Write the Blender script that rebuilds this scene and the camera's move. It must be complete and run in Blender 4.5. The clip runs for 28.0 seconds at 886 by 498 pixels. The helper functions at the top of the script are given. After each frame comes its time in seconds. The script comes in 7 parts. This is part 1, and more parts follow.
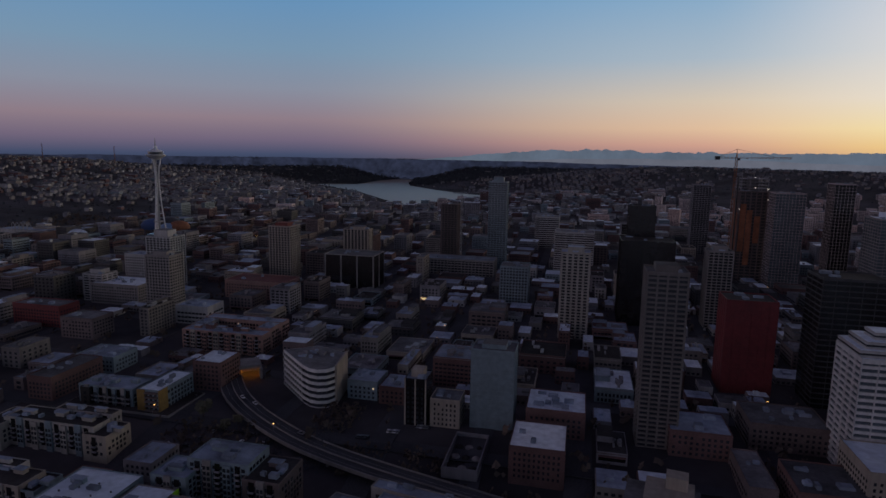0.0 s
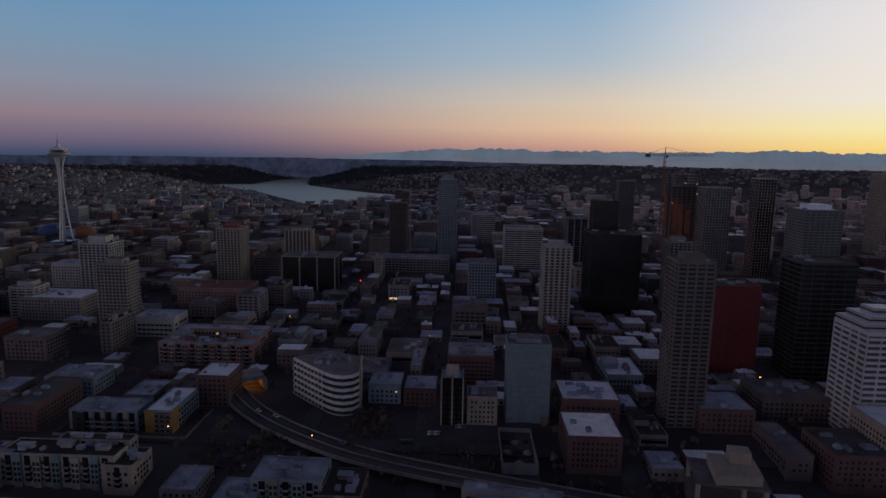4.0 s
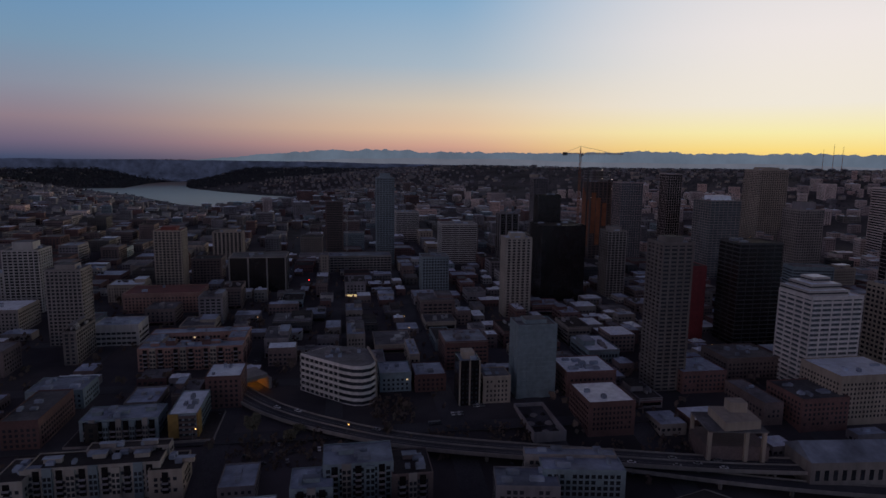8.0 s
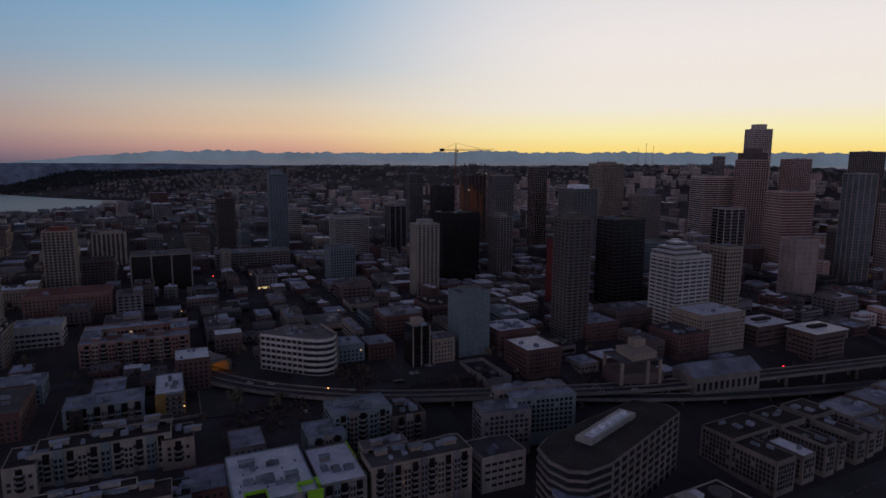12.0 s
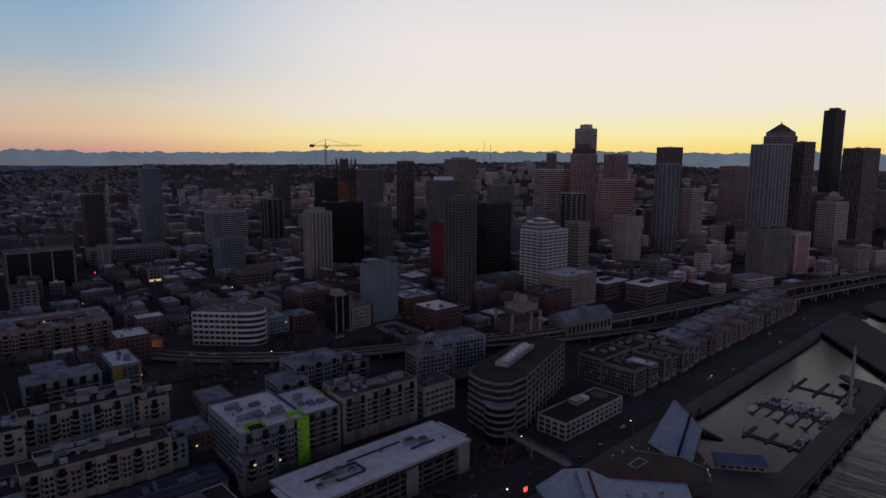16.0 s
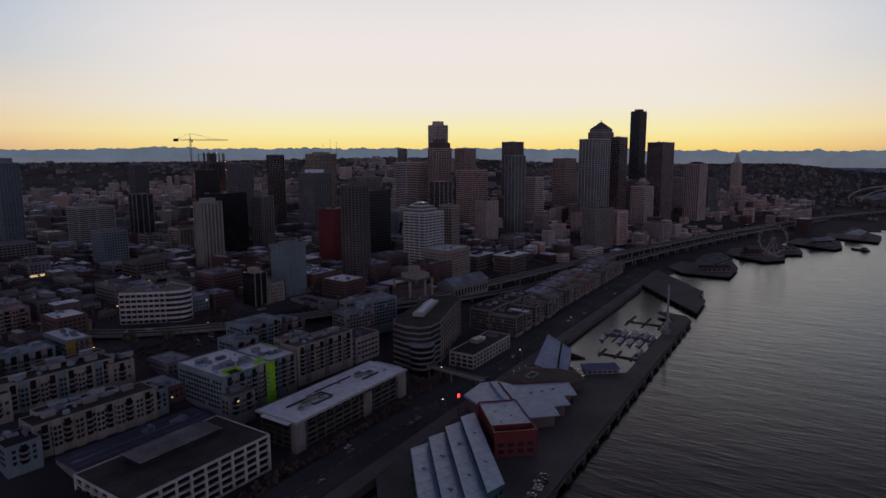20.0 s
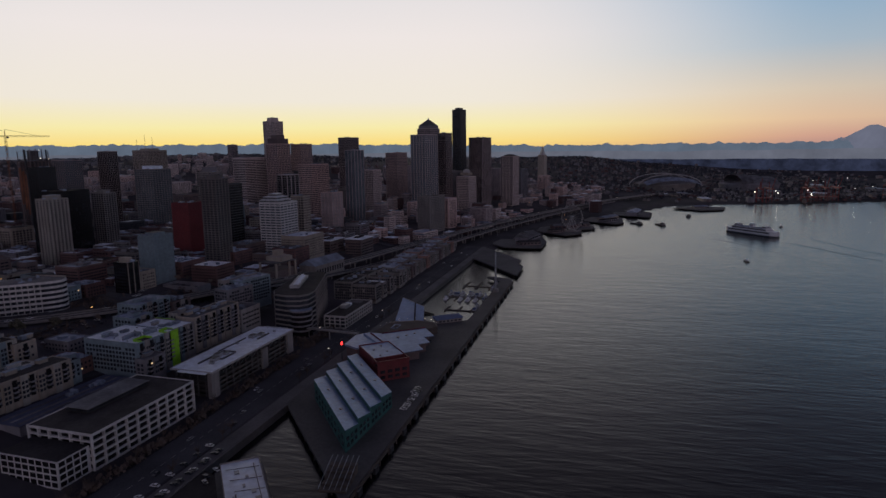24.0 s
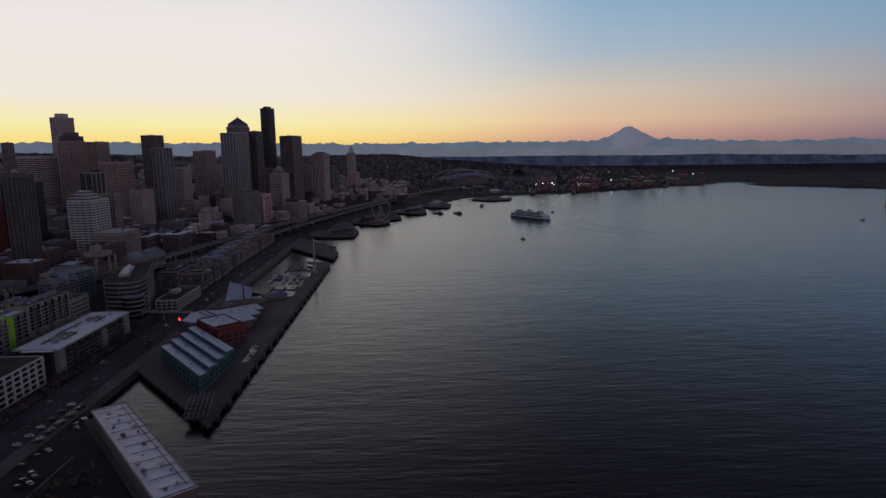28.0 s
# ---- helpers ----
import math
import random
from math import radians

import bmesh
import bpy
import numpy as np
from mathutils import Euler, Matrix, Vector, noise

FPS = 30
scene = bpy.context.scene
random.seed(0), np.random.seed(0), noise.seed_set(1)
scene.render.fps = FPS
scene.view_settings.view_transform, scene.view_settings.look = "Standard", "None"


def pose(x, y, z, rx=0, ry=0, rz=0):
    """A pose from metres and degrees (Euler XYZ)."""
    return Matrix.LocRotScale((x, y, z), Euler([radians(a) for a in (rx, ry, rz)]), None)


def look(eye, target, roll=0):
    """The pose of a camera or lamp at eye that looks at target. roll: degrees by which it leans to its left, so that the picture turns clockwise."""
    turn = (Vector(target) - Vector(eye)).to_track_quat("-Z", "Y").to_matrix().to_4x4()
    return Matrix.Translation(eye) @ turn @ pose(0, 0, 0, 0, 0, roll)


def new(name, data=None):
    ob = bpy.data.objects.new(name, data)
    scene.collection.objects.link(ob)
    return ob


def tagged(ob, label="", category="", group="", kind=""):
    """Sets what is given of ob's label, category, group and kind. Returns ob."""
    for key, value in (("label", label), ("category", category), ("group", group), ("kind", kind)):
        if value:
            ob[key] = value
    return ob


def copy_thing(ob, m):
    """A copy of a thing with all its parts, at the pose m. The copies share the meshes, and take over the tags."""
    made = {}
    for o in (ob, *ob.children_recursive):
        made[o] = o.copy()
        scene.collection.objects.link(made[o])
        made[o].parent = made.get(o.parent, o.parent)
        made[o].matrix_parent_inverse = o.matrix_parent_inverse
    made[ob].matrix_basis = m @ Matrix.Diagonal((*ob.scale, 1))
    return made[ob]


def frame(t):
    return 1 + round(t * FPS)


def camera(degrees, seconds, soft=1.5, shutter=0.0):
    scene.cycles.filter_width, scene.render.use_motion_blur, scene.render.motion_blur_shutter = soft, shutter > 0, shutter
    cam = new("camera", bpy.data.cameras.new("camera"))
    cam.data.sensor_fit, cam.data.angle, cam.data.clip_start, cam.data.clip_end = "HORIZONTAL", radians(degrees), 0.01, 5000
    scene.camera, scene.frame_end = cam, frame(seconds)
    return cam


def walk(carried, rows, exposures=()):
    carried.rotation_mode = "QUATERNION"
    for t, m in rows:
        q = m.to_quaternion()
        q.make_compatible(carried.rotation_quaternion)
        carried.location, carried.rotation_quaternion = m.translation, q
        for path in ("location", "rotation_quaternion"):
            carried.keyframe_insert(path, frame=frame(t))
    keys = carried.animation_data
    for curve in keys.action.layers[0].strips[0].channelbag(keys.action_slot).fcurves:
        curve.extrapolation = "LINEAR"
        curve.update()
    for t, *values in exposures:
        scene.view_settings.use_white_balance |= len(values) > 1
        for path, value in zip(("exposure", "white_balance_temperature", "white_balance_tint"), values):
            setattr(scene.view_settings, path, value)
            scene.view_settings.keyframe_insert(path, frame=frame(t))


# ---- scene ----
cam = camera(71.82, 28.0)
# seconds, place in metres above the sea, yaw, pitch, roll
ROWS = [
    (0.0, -163.36, -41.69, 204.73, 8.81, -9.09, -0.91),
    (0.5, -174.91, -42.02, 204.42, 7.53, -9.09, -0.92),
    (1.0, -186.45, -42.32, 204.1, 6.24, -9.08, -0.93),
    (1.5, -197.92, -42.56, 203.77, 4.91, -9.08, -0.94),
    (2.0, -209.32, -42.77, 203.41, 3.56, -9.09, -0.94),
    (2.5, -220.68, -42.94, 203.02, 2.2, -9.08, -0.94),
    (3.0, -232.0, -43.13, 202.58, 0.84, -9.07, -0.93),
    (3.5, -243.25, -43.32, 202.08, -0.51, -9.04, -0.92),
    (5.5, -287.97, -44.47, 199.69, -5.93, -8.87, -0.86),
    (6.0, -299.11, -45.34, 199.01, -7.33, -8.83, -0.85),
    (6.5, -310.41, -46.6, 198.28, -8.73, -8.79, -0.84),
    (7.0, -321.68, -48.2, 197.52, -10.2, -8.76, -0.82),
    (7.5, -332.87, -50.11, 196.72, -11.79, -8.73, -0.8),
    (8.0, -343.99, -52.31, 195.88, -13.49, -8.69, -0.78),
    (8.5, -355.09, -54.81, 195.01, -15.28, -8.65, -0.74),
    (9.0, -366.22, -57.6, 194.1, -17.12, -8.61, -0.7),
    (9.5, -377.38, -60.7, 193.14, -18.99, -8.58, -0.65),
    (10.0, -388.58, -64.06, 192.14, -20.88, -8.55, -0.58),
    (10.5, -399.69, -67.65, 191.08, -22.77, -8.53, -0.52),
    (11.0, -410.64, -71.46, 189.96, -24.63, -8.51, -0.45),
    (11.5, -421.38, -75.42, 188.76, -26.47, -8.48, -0.4),
    (12.0, -431.99, -79.5, 187.52, -28.31, -8.46, -0.35),
    (12.5, -442.51, -83.61, 186.26, -30.16, -8.44, -0.3),
    (14.5, -484.81, -99.83, 181.17, -37.85, -8.39, -0.18),
    (15.0, -496.28, -103.03, 179.98, -39.7, -8.38, -0.16),
    (15.5, -508.32, -105.68, 178.84, -41.52, -8.37, -0.14),
    (16.0, -520.78, -107.87, 177.75, -43.32, -8.36, -0.12),
    (16.5, -533.48, -109.7, 176.71, -45.16, -8.36, -0.11),
    (17.0, -546.29, -111.31, 175.7, -47.02, -8.37, -0.09),
    (17.5, -559.16, -112.73, 174.67, -48.88, -8.4, -0.06),
    (18.0, -572.01, -114.15, 173.65, -50.76, -8.44, -0.02),
    (18.5, -584.86, -115.63, 172.68, -52.65, -8.49, 0.02),
    (19.0, -597.76, -117.25, 171.74, -54.56, -8.53, 0.07),
    (19.5, -610.78, -119.03, 170.87, -56.48, -8.56, 0.13),
    (20.0, -623.87, -120.98, 170.04, -58.41, -8.6, 0.19),
    (20.5, -637.0, -123.03, 169.25, -60.37, -8.65, 0.25),
    (21.0, -650.09, -125.05, 168.58, -62.36, -8.72, 0.32),
    (21.5, -663.06, -126.84, 168.15, -64.36, -8.77, 0.39),
    (23.5, -714.13, -133.4, 167.39, -72.55, -9.04, 0.66),
    (24.0, -726.89, -135.02, 167.2, -74.66, -9.1, 0.71),
    (24.5, -739.74, -136.58, 167.01, -76.79, -9.16, 0.75),
    (25.0, -752.67, -138.09, 166.78, -78.94, -9.22, 0.77),
    (25.5, -765.67, -139.54, 166.51, -81.11, -9.29, 0.79),
    (26.0, -778.72, -141.0, 166.21, -83.3, -9.34, 0.8),
    (26.5, -791.73, -142.62, 165.92, -85.52, -9.37, 0.8),
    (27.0, -804.81, -144.26, 165.61, -87.74, -9.39, 0.81),
    (27.5, -818.03, -145.92, 165.23, -89.97, -9.42, 0.81),
    (28.0, -831.32, -147.56, 164.84, -92.19, -9.45, 0.81),
]
walk(cam, [(t, pose(x, y, z, 90 + pitch, roll, yaw)) for t, x, y, z, yaw, pitch, roll in ROWS])

# ---- sky and light ----
SUN_YAW = radians(-60)
SUN = (-math.sin(SUN_YAW), math.cos(SUN_YAW))
world = bpy.data.worlds.new("dawn_sky")
scene.world = world
world.use_nodes = True
wn, wl = world.node_tree.nodes, world.node_tree.links


def srgb(r, g, b):
    return tuple((c / 255 / 12.92 if c < 11 else ((c / 255 + 0.055) / 1.055) ** 2.4) for c in (r, g, b)) + (1.0,)


def wmath(op, a, b=None):
    n = wn.new("ShaderNodeMath")
    n.operation = op
    for i, v in enumerate((a, b)):
        if v is None:
            continue
        if isinstance(v, (int, float)):
            n.inputs[i].default_value = v
        else:
            wl.new(v, n.inputs[i])
    return n.outputs[0]


def ramp(nodes, links, fac, stops, mode="LINEAR"):
    r = nodes.new("ShaderNodeValToRGB")
    r.color_ramp.interpolation = mode
    e = r.color_ramp.elements
    while len(e) < len(stops):
        e.new(0.5)
    for k, (p, c) in zip(e, stops):
        k.position, k.color = p, c
    links.new(fac, r.inputs[0])
    return r.outputs[0]


wcoord = wn.new("ShaderNodeTexCoord")
wsep = wn.new("ShaderNodeSeparateXYZ")
wl.new(wcoord.outputs["Generated"], wsep.inputs[0])
flat = wmath("SQRT", wmath("ADD", wmath("MULTIPLY", wsep.outputs[0], wsep.outputs[0]), wmath("MULTIPLY", wsep.outputs[1], wsep.outputs[1])))
toward = wmath("DIVIDE", wmath("ADD", wmath("MULTIPLY", wsep.outputs[0], SUN[0]), wmath("MULTIPLY", wsep.outputs[1], SUN[1])), wmath("MAXIMUM", flat, 0.0001))
# height over the horizon: 0 at 2 degrees below, 1 at 38 degrees
height = wmath("DIVIDE", wmath("ADD", wmath("MULTIPLY", wmath("ARCSINE", wsep.outputs[2]), 180 / math.pi), 2.0), 40.0)


def up(deg):
    return (deg + 2.0) / 40.0


away = ramp(wn, wl, height, [(0, srgb(30, 34, 46)), (up(-0.5), srgb(66, 76, 104)), (up(0.8), srgb(112, 100, 122)), (up(2.6), srgb(142, 124, 135)), (up(5.2), srgb(136, 142, 159)), (up(8.5), srgb(119, 148, 174)), (up(13.5), srgb(98, 144, 186)), (up(17), srgb(82, 96, 124)), (up(24), srgb(64, 66, 92)), (1, srgb(52, 52, 76))])
side = ramp(wn, wl, height, [(0, srgb(40, 42, 50)), (up(-0.3), srgb(172, 134, 130)), (up(0.8), srgb(214, 164, 142)), (up(2.2), srgb(232, 196, 160)), (up(4.5), srgb(220, 203, 180)), (up(8.0), srgb(174, 188, 200)), (up(13.5), srgb(134, 171, 202)), (up(17), srgb(122, 132, 152)), (up(24), srgb(96, 94, 114)), (1, srgb(63, 60, 84))])
glow = ramp(wn, wl, height, [(0, srgb(60, 50, 50)), (up(-0.3), srgb(240, 186, 116)), (up(0.8), srgb(250, 220, 130)), (up(2.2), srgb(247, 235, 172)), (up(4.5), srgb(240, 232, 218)), (up(10.0), srgb(238, 230, 227)), (up(16.0), srgb(222, 220, 224)), (up(24), srgb(142, 136, 148)), (1, srgb(66, 61, 84))])
near1 = ramp(wn, wl, wmath("ADD", wmath("MULTIPLY", toward, 0.5), 0.5), [(0.56, (0, 0, 0, 1)), (0.93, (1, 1, 1, 1))], "EASE")
near2 = ramp(wn, wl, wmath("ADD", wmath("MULTIPLY", toward, 0.5), 0.5), [(0.84, (0, 0, 0, 1)), (0.988, (1, 1, 1, 1))], "EASE")


def mixed(nodes, links, fac, a, b, mode="MIX"):
    m = nodes.new("ShaderNodeMix")
    m.data_type, m.blend_type = "RGBA", mode
    for sock, v in ((m.inputs[0], fac), (m.inputs[6], a), (m.inputs[7], b)):
        if isinstance(v, (int, float, tuple)):
            sock.default_value = v
        else:
            links.new(v, sock)
    return m.outputs[2]


opposite = ramp(wn, wl, height, [(0, srgb(40, 38, 46)), (up(0), srgb(130, 118, 142)), (up(4), srgb(214, 188, 200)), (up(10), srgb(232, 210, 220)), (up(18), srgb(176, 174, 200)), (up(28), srgb(92, 92, 118)), (1, srgb(62, 60, 84))])
near0 = ramp(wn, wl, wmath("ADD", wmath("MULTIPLY", toward, 0.5), 0.5), [(0.04, (1, 1, 1, 1)), (0.34, (0, 0, 0, 1))], "EASE")
away = mixed(wn, wl, near0, away, opposite)
skycol = mixed(wn, wl, near2, mixed(wn, wl, near1, away, side), glow)
bg = wn.get("Background") or wn.new("ShaderNodeBackground")
wout = wn.get("World Output") or wn.new("ShaderNodeOutputWorld")
wl.new(skycol, bg.inputs[0])
wl.new(bg.outputs[0], wout.inputs[0])
bg.inputs[1].default_value = 1.0
sunlight = bpy.data.lights.new("sun", "SUN")
sunlight.energy, sunlight.angle, sunlight.color = 0.5, radians(14), (1.0, 0.75, 0.5)
sunob = new("sun", sunlight)
sunob.matrix_world = look((SUN[0] * 3000, SUN[1] * 3000, 300), (0, 0, 40))


# ---- materials ----
def material(name, colour, rough=0.8, vary=0.25, grain=0.4, large=0.03, bump=0.2, metal=0.0, spread=0.25, streak=0.0):
    """A weathered surface: stains some metres wide, a fine grain, and a shade of its own for each object."""
    m = bpy.data.materials.new(name)
    m.use_nodes = True
    n, l = m.node_tree.nodes, m.node_tree.links
    p = n["Principled BSDF"]
    co = n.new("ShaderNodeTexCoord")
    info = n.new("ShaderNodeObjectInfo")
    outs = []
    for scale, detail in ((large, 4.0), (grain, 3.0)):
        t = n.new("ShaderNodeTexNoise")
        t.inputs["Scale"].default_value, t.inputs["Detail"].default_value = scale, detail
        if streak and scale == grain:
            mp = n.new("ShaderNodeMapping")
            mp.inputs["Scale"].default_value = (1, 1, streak)
            l.new(co.outputs["Object"], mp.inputs[0])
            l.new(mp.outputs[0], t.inputs["Vector"])
        else:
            l.new(co.outputs["Object"], t.inputs["Vector"])
        outs.append(t.outputs["Fac"])
    base = (*colour, 1.0)
    dark = (*[c * (1 - vary) for c in colour], 1.0)
    light = (*[min(0.9, c * (1 + vary)) for c in colour], 1.0)
    a = ramp(n, l, outs[0], [(0.3, dark), (0.5, base), (0.72, light)])
    b = ramp(n, l, outs[1], [(0.3, (0.72, 0.72, 0.72, 1)), (0.7, (1, 1, 1, 1))])
    c = mixed(n, l, 1.0, a, b, "MULTIPLY")
    own = ramp(n, l, info.outputs["Random"], [(0, (1 - spread,) * 3 + (1,)), (1, (1, 1, 1, 1))])
    l.new(mixed(n, l, 1.0, c, own, "MULTIPLY"), p.inputs["Base Color"])
    p.inputs["Roughness"].default_value, p.inputs["Metallic"].default_value = rough, metal
    if bump:
        bp = n.new("ShaderNodeBump")
        bp.inputs["Strength"].default_value, bp.inputs["Distance"].default_value = bump, 0.1
        l.new(outs[1], bp.inputs["Height"])
        l.new(bp.outputs[0], p.inputs["Normal"])
    return m


def glassy(name, colour, rough=0.12, spread=0.4):
    """Dark window glass: panes differ in shade and tilt a little."""
    m = material(name, colour, rough, 0.3, 0.25, 0.06, 0.0, 0.0, spread)
    n, l = m.node_tree.nodes, m.node_tree.links
    p = n["Principled BSDF"]
    t = n.new("ShaderNodeTexNoise")
    t.inputs["Scale"].default_value = 0.35
    co = n.new("ShaderNodeTexCoord")
    l.new(co.outputs["Object"], t.inputs["Vector"])
    bp = n.new("ShaderNodeBump")
    bp.inputs["Strength"].default_value, bp.inputs["Distance"].default_value = 0.12, 0.2
    l.new(t.outputs["Fac"], bp.inputs["Height"])
    l.new(bp.outputs[0], p.inputs["Normal"])
    return m


def lit(name, colour, strength):
    m = bpy.data.materials.new(name)
    m.use_nodes = True
    p = m.node_tree.nodes["Principled BSDF"]
    p.inputs["Base Color"].default_value = (*colour, 1)
    p.inputs["Emission Color"].default_value = (*colour, 1)
    p.inputs["Emission Strength"].default_value = strength
    return m


M = dict(
    asphalt=material("asphalt", (0.04, 0.04, 0.043), 0.85, 0.35, 0.8, 0.02, 0.3),
    road=material("road_surface", (0.085, 0.086, 0.094), 0.8, 0.3, 0.9, 0.03, 0.3),
    pave=material("pavement_concrete", (0.14, 0.135, 0.135), 0.85, 0.3, 0.6, 0.04),
    lot=material("dark_lot", (0.05, 0.047, 0.045), 0.9, 0.4, 0.5, 0.03),
    paint=material("road_paint", (0.28, 0.28, 0.27), 0.7, 0.3, 2.0, 0.3),
    roof_bright=material("bright_white_roof", (0.86, 0.9, 0.93), 0.5, 0.05, 0.25, 0.05, 0.05, 0, 0.02),
    roof_blue=material("dull_blue_roof", (0.07, 0.085, 0.14), 0.75, 0.3, 0.3, 0.06),
    mushroom=material("mushroom_concrete", (0.16, 0.145, 0.14), 0.8, 0.2, 0.3, 0.05, 0.15, 0, 0.2, 0.2),
    roof_white=material("white_roof_membrane", (0.72, 0.8, 0.9), 0.55, 0.08, 0.25, 0.05, 0.05, 0, 0.1),
    roof_pale=material("pale_grey_roof", (0.31, 0.37, 0.47), 0.7, 0.45, 0.3, 0.06, 0.2, 0, 0.5),
    roof_grey=material("gravel_roof", (0.21, 0.21, 0.22), 0.85, 0.4, 0.5, 0.06, 0.3, 0, 0.5),
    roof_dark=material("tar_roof", (0.065, 0.06, 0.06), 0.9, 0.4, 0.5, 0.05, 0.3, 0, 0.4),
    roof_red=material("red_clay_roof", (0.2, 0.055, 0.045), 0.8, 0.3, 0.8, 0.05),
    white=material("white_painted_concrete", (0.42, 0.41, 0.4), 0.7, 0.12, 0.3, 0.05, 0.1, 0, 0.1, 0.2),
    framewhite=material("white_concrete_frame", (0.6, 0.59, 0.58), 0.7, 0.12, 0.3, 0.05, 0.1, 0, 0.1, 0.2),
    concrete=material("grey_concrete", (0.27, 0.25, 0.24), 0.8, 0.2, 0.3, 0.05, 0.15, 0, 0.2, 0.2),
    dim=material("dark_concrete", (0.23, 0.22, 0.24), 0.8, 0.25, 0.3, 0.05, 0.15, 0, 0.25, 0.2),
    beige=material("beige_stone", (0.36, 0.31, 0.26), 0.75, 0.15, 0.3, 0.05, 0.1, 0, 0.15, 0.2),
    pink=material("pinkish_brick", (0.33, 0.2, 0.17), 0.85, 0.2, 0.5, 0.06, 0.2, 0, 0.2),
    brick=material("red_brick", (0.155, 0.084, 0.08), 0.85, 0.25, 0.8, 0.06, 0.2, 0, 0.35),
    brown=material("brown_brick", (0.175, 0.134, 0.132), 0.85, 0.25, 0.8, 0.06, 0.2, 0, 0.35),
    red=material("deep_red_panel", (0.16, 0.022, 0.026), 0.6, 0.2, 0.3, 0.04, 0.1, 0, 0.1),
    yellow=material("ochre_panel", (0.34, 0.21, 0.055), 0.7, 0.15, 0.4, 0.06),
    lime=material("lime_green_paint", (0.28, 0.62, 0.02), 0.6, 0.08, 0.4, 0.06, 0.05, 0, 0.05),
    teal=material("blue_grey_cladding", (0.19, 0.25, 0.285), 0.6, 0.15, 0.3, 0.05, 0.1, 0, 0.1),
    shed=material("sea_green_siding", (0.028, 0.115, 0.105), 0.6, 0.2, 0.5, 0.06, 0.15, 0, 0.1),
    metal_roof=material("blue_grey_metal_roof", (0.25, 0.37, 0.56), 0.5, 0.06, 0.3, 0.06, 0.1, 0.2, 0.1),
    steel=material("painted_steel", (0.35, 0.36, 0.37), 0.5, 0.2, 0.6, 0.1, 0.1, 0.3, 0.1),
    darksteel=material("dark_steel", (0.06, 0.06, 0.065), 0.5, 0.3, 0.6, 0.1, 0.1, 0.3, 0.2),
    rust=material("orange_formwork", (0.26, 0.1, 0.05), 0.8, 0.3, 0.5, 0.08),
    wood=material("weathered_timber", (0.1, 0.08, 0.065), 0.9, 0.35, 1.0, 0.1, 0.3),
    pier=material("pier_concrete", (0.112, 0.107, 0.103), 0.85, 0.3, 0.4, 0.03, 0.2),
    dtgrey=material("pale_granite", (0.66, 0.55, 0.52), 0.7, 0.15, 0.3, 0.05, 0.1, 0, 0.2, 0.2),
    dtbrown=material("rose_granite", (0.6, 0.43, 0.39), 0.7, 0.15, 0.3, 0.05, 0.1, 0, 0.2, 0.2),
    dtdark=material("dark_metal_cladding", (0.4, 0.33, 0.33), 0.6, 0.2, 0.3, 0.05, 0.1, 0, 0.2, 0.2),
    # dark panels, and the painted shade inside open floors
    panel_shade=material("dark_panel_and_shade", (0.05, 0.05, 0.055), 0.6, 0.2, 0.3, 0.05, 0.1, 0, 0.2, 0.2),
    taupe=material("taupe_concrete", (0.24, 0.22, 0.205), 0.8, 0.2, 0.3, 0.05, 0.15, 0, 0.2, 0.2),
    cream=material("cream_concrete", (0.36, 0.335, 0.3), 0.75, 0.12, 0.3, 0.05, 0.1, 0, 0.1, 0.2),
    glass=glassy("dark_window_glass", (0.045, 0.05, 0.06)),
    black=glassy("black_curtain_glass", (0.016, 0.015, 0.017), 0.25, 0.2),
    bluegl=glassy("blue_grey_curtain_glass", (0.11, 0.135, 0.155), 0.15, 0.2),
    warm=lit("warm_lamp", (1.0, 0.5, 0.14), 3.0),
    whitelamp=lit("white_lamp", (1.0, 0.85, 0.65), 1.6),
    redlamp=lit("red_lamp", (1.0, 0.03, 0.03), 4.0),
    amber=lit("amber_tunnel_light", (1.0, 0.35, 0.05), 3.0),
    warmwin=lit("lit_window", (1.0, 0.7, 0.35), 0.6),
    bark=material("bark", (0.085, 0.065, 0.05), 0.95, 0.3, 2.0, 0.3),
    twig=material("bare_twigs", (0.12, 0.095, 0.08), 0.95, 0.3, 0.6, 0.1, 0),
    leaf=material("evergreen_foliage", (0.065, 0.07, 0.082), 0.95, 0.4, 0.4, 0.05, 0),
    pale_leaf=material("pale_winter_foliage", (0.16, 0.15, 0.11), 0.95, 0.3, 0.5, 0.05, 0),
    grass=material("winter_grass_bank", (0.035, 0.036, 0.02), 0.95, 0.4, 0.6, 0.05, 0.3),
    hill=material("wooded_hill_ground", (0.075, 0.07, 0.075), 0.95, 0.5, 0.05, 0.006, 0.2),
    car1=material("white_car_paint", (0.7, 0.7, 0.7), 0.3, 0.05, 1, 1, 0, 0, 0.1),
    car2=material("dark_car_paint", (0.05, 0.055, 0.07), 0.3, 0.05, 1, 1, 0, 0, 0.6),
    car3=material("silver_car_paint", (0.35, 0.36, 0.38), 0.3, 0.05, 1, 1, 0, 0.5, 0.3),
    tyre=material("tyre_rubber", (0.02, 0.02, 0.02), 0.9),
    hull=material("white_gelcoat", (0.75, 0.76, 0.78), 0.35, 0.05, 1, 1, 0, 0, 0.25),
    bluetarp=material("blue_canvas", (0.06, 0.12, 0.3), 0.7, 0.15),
)


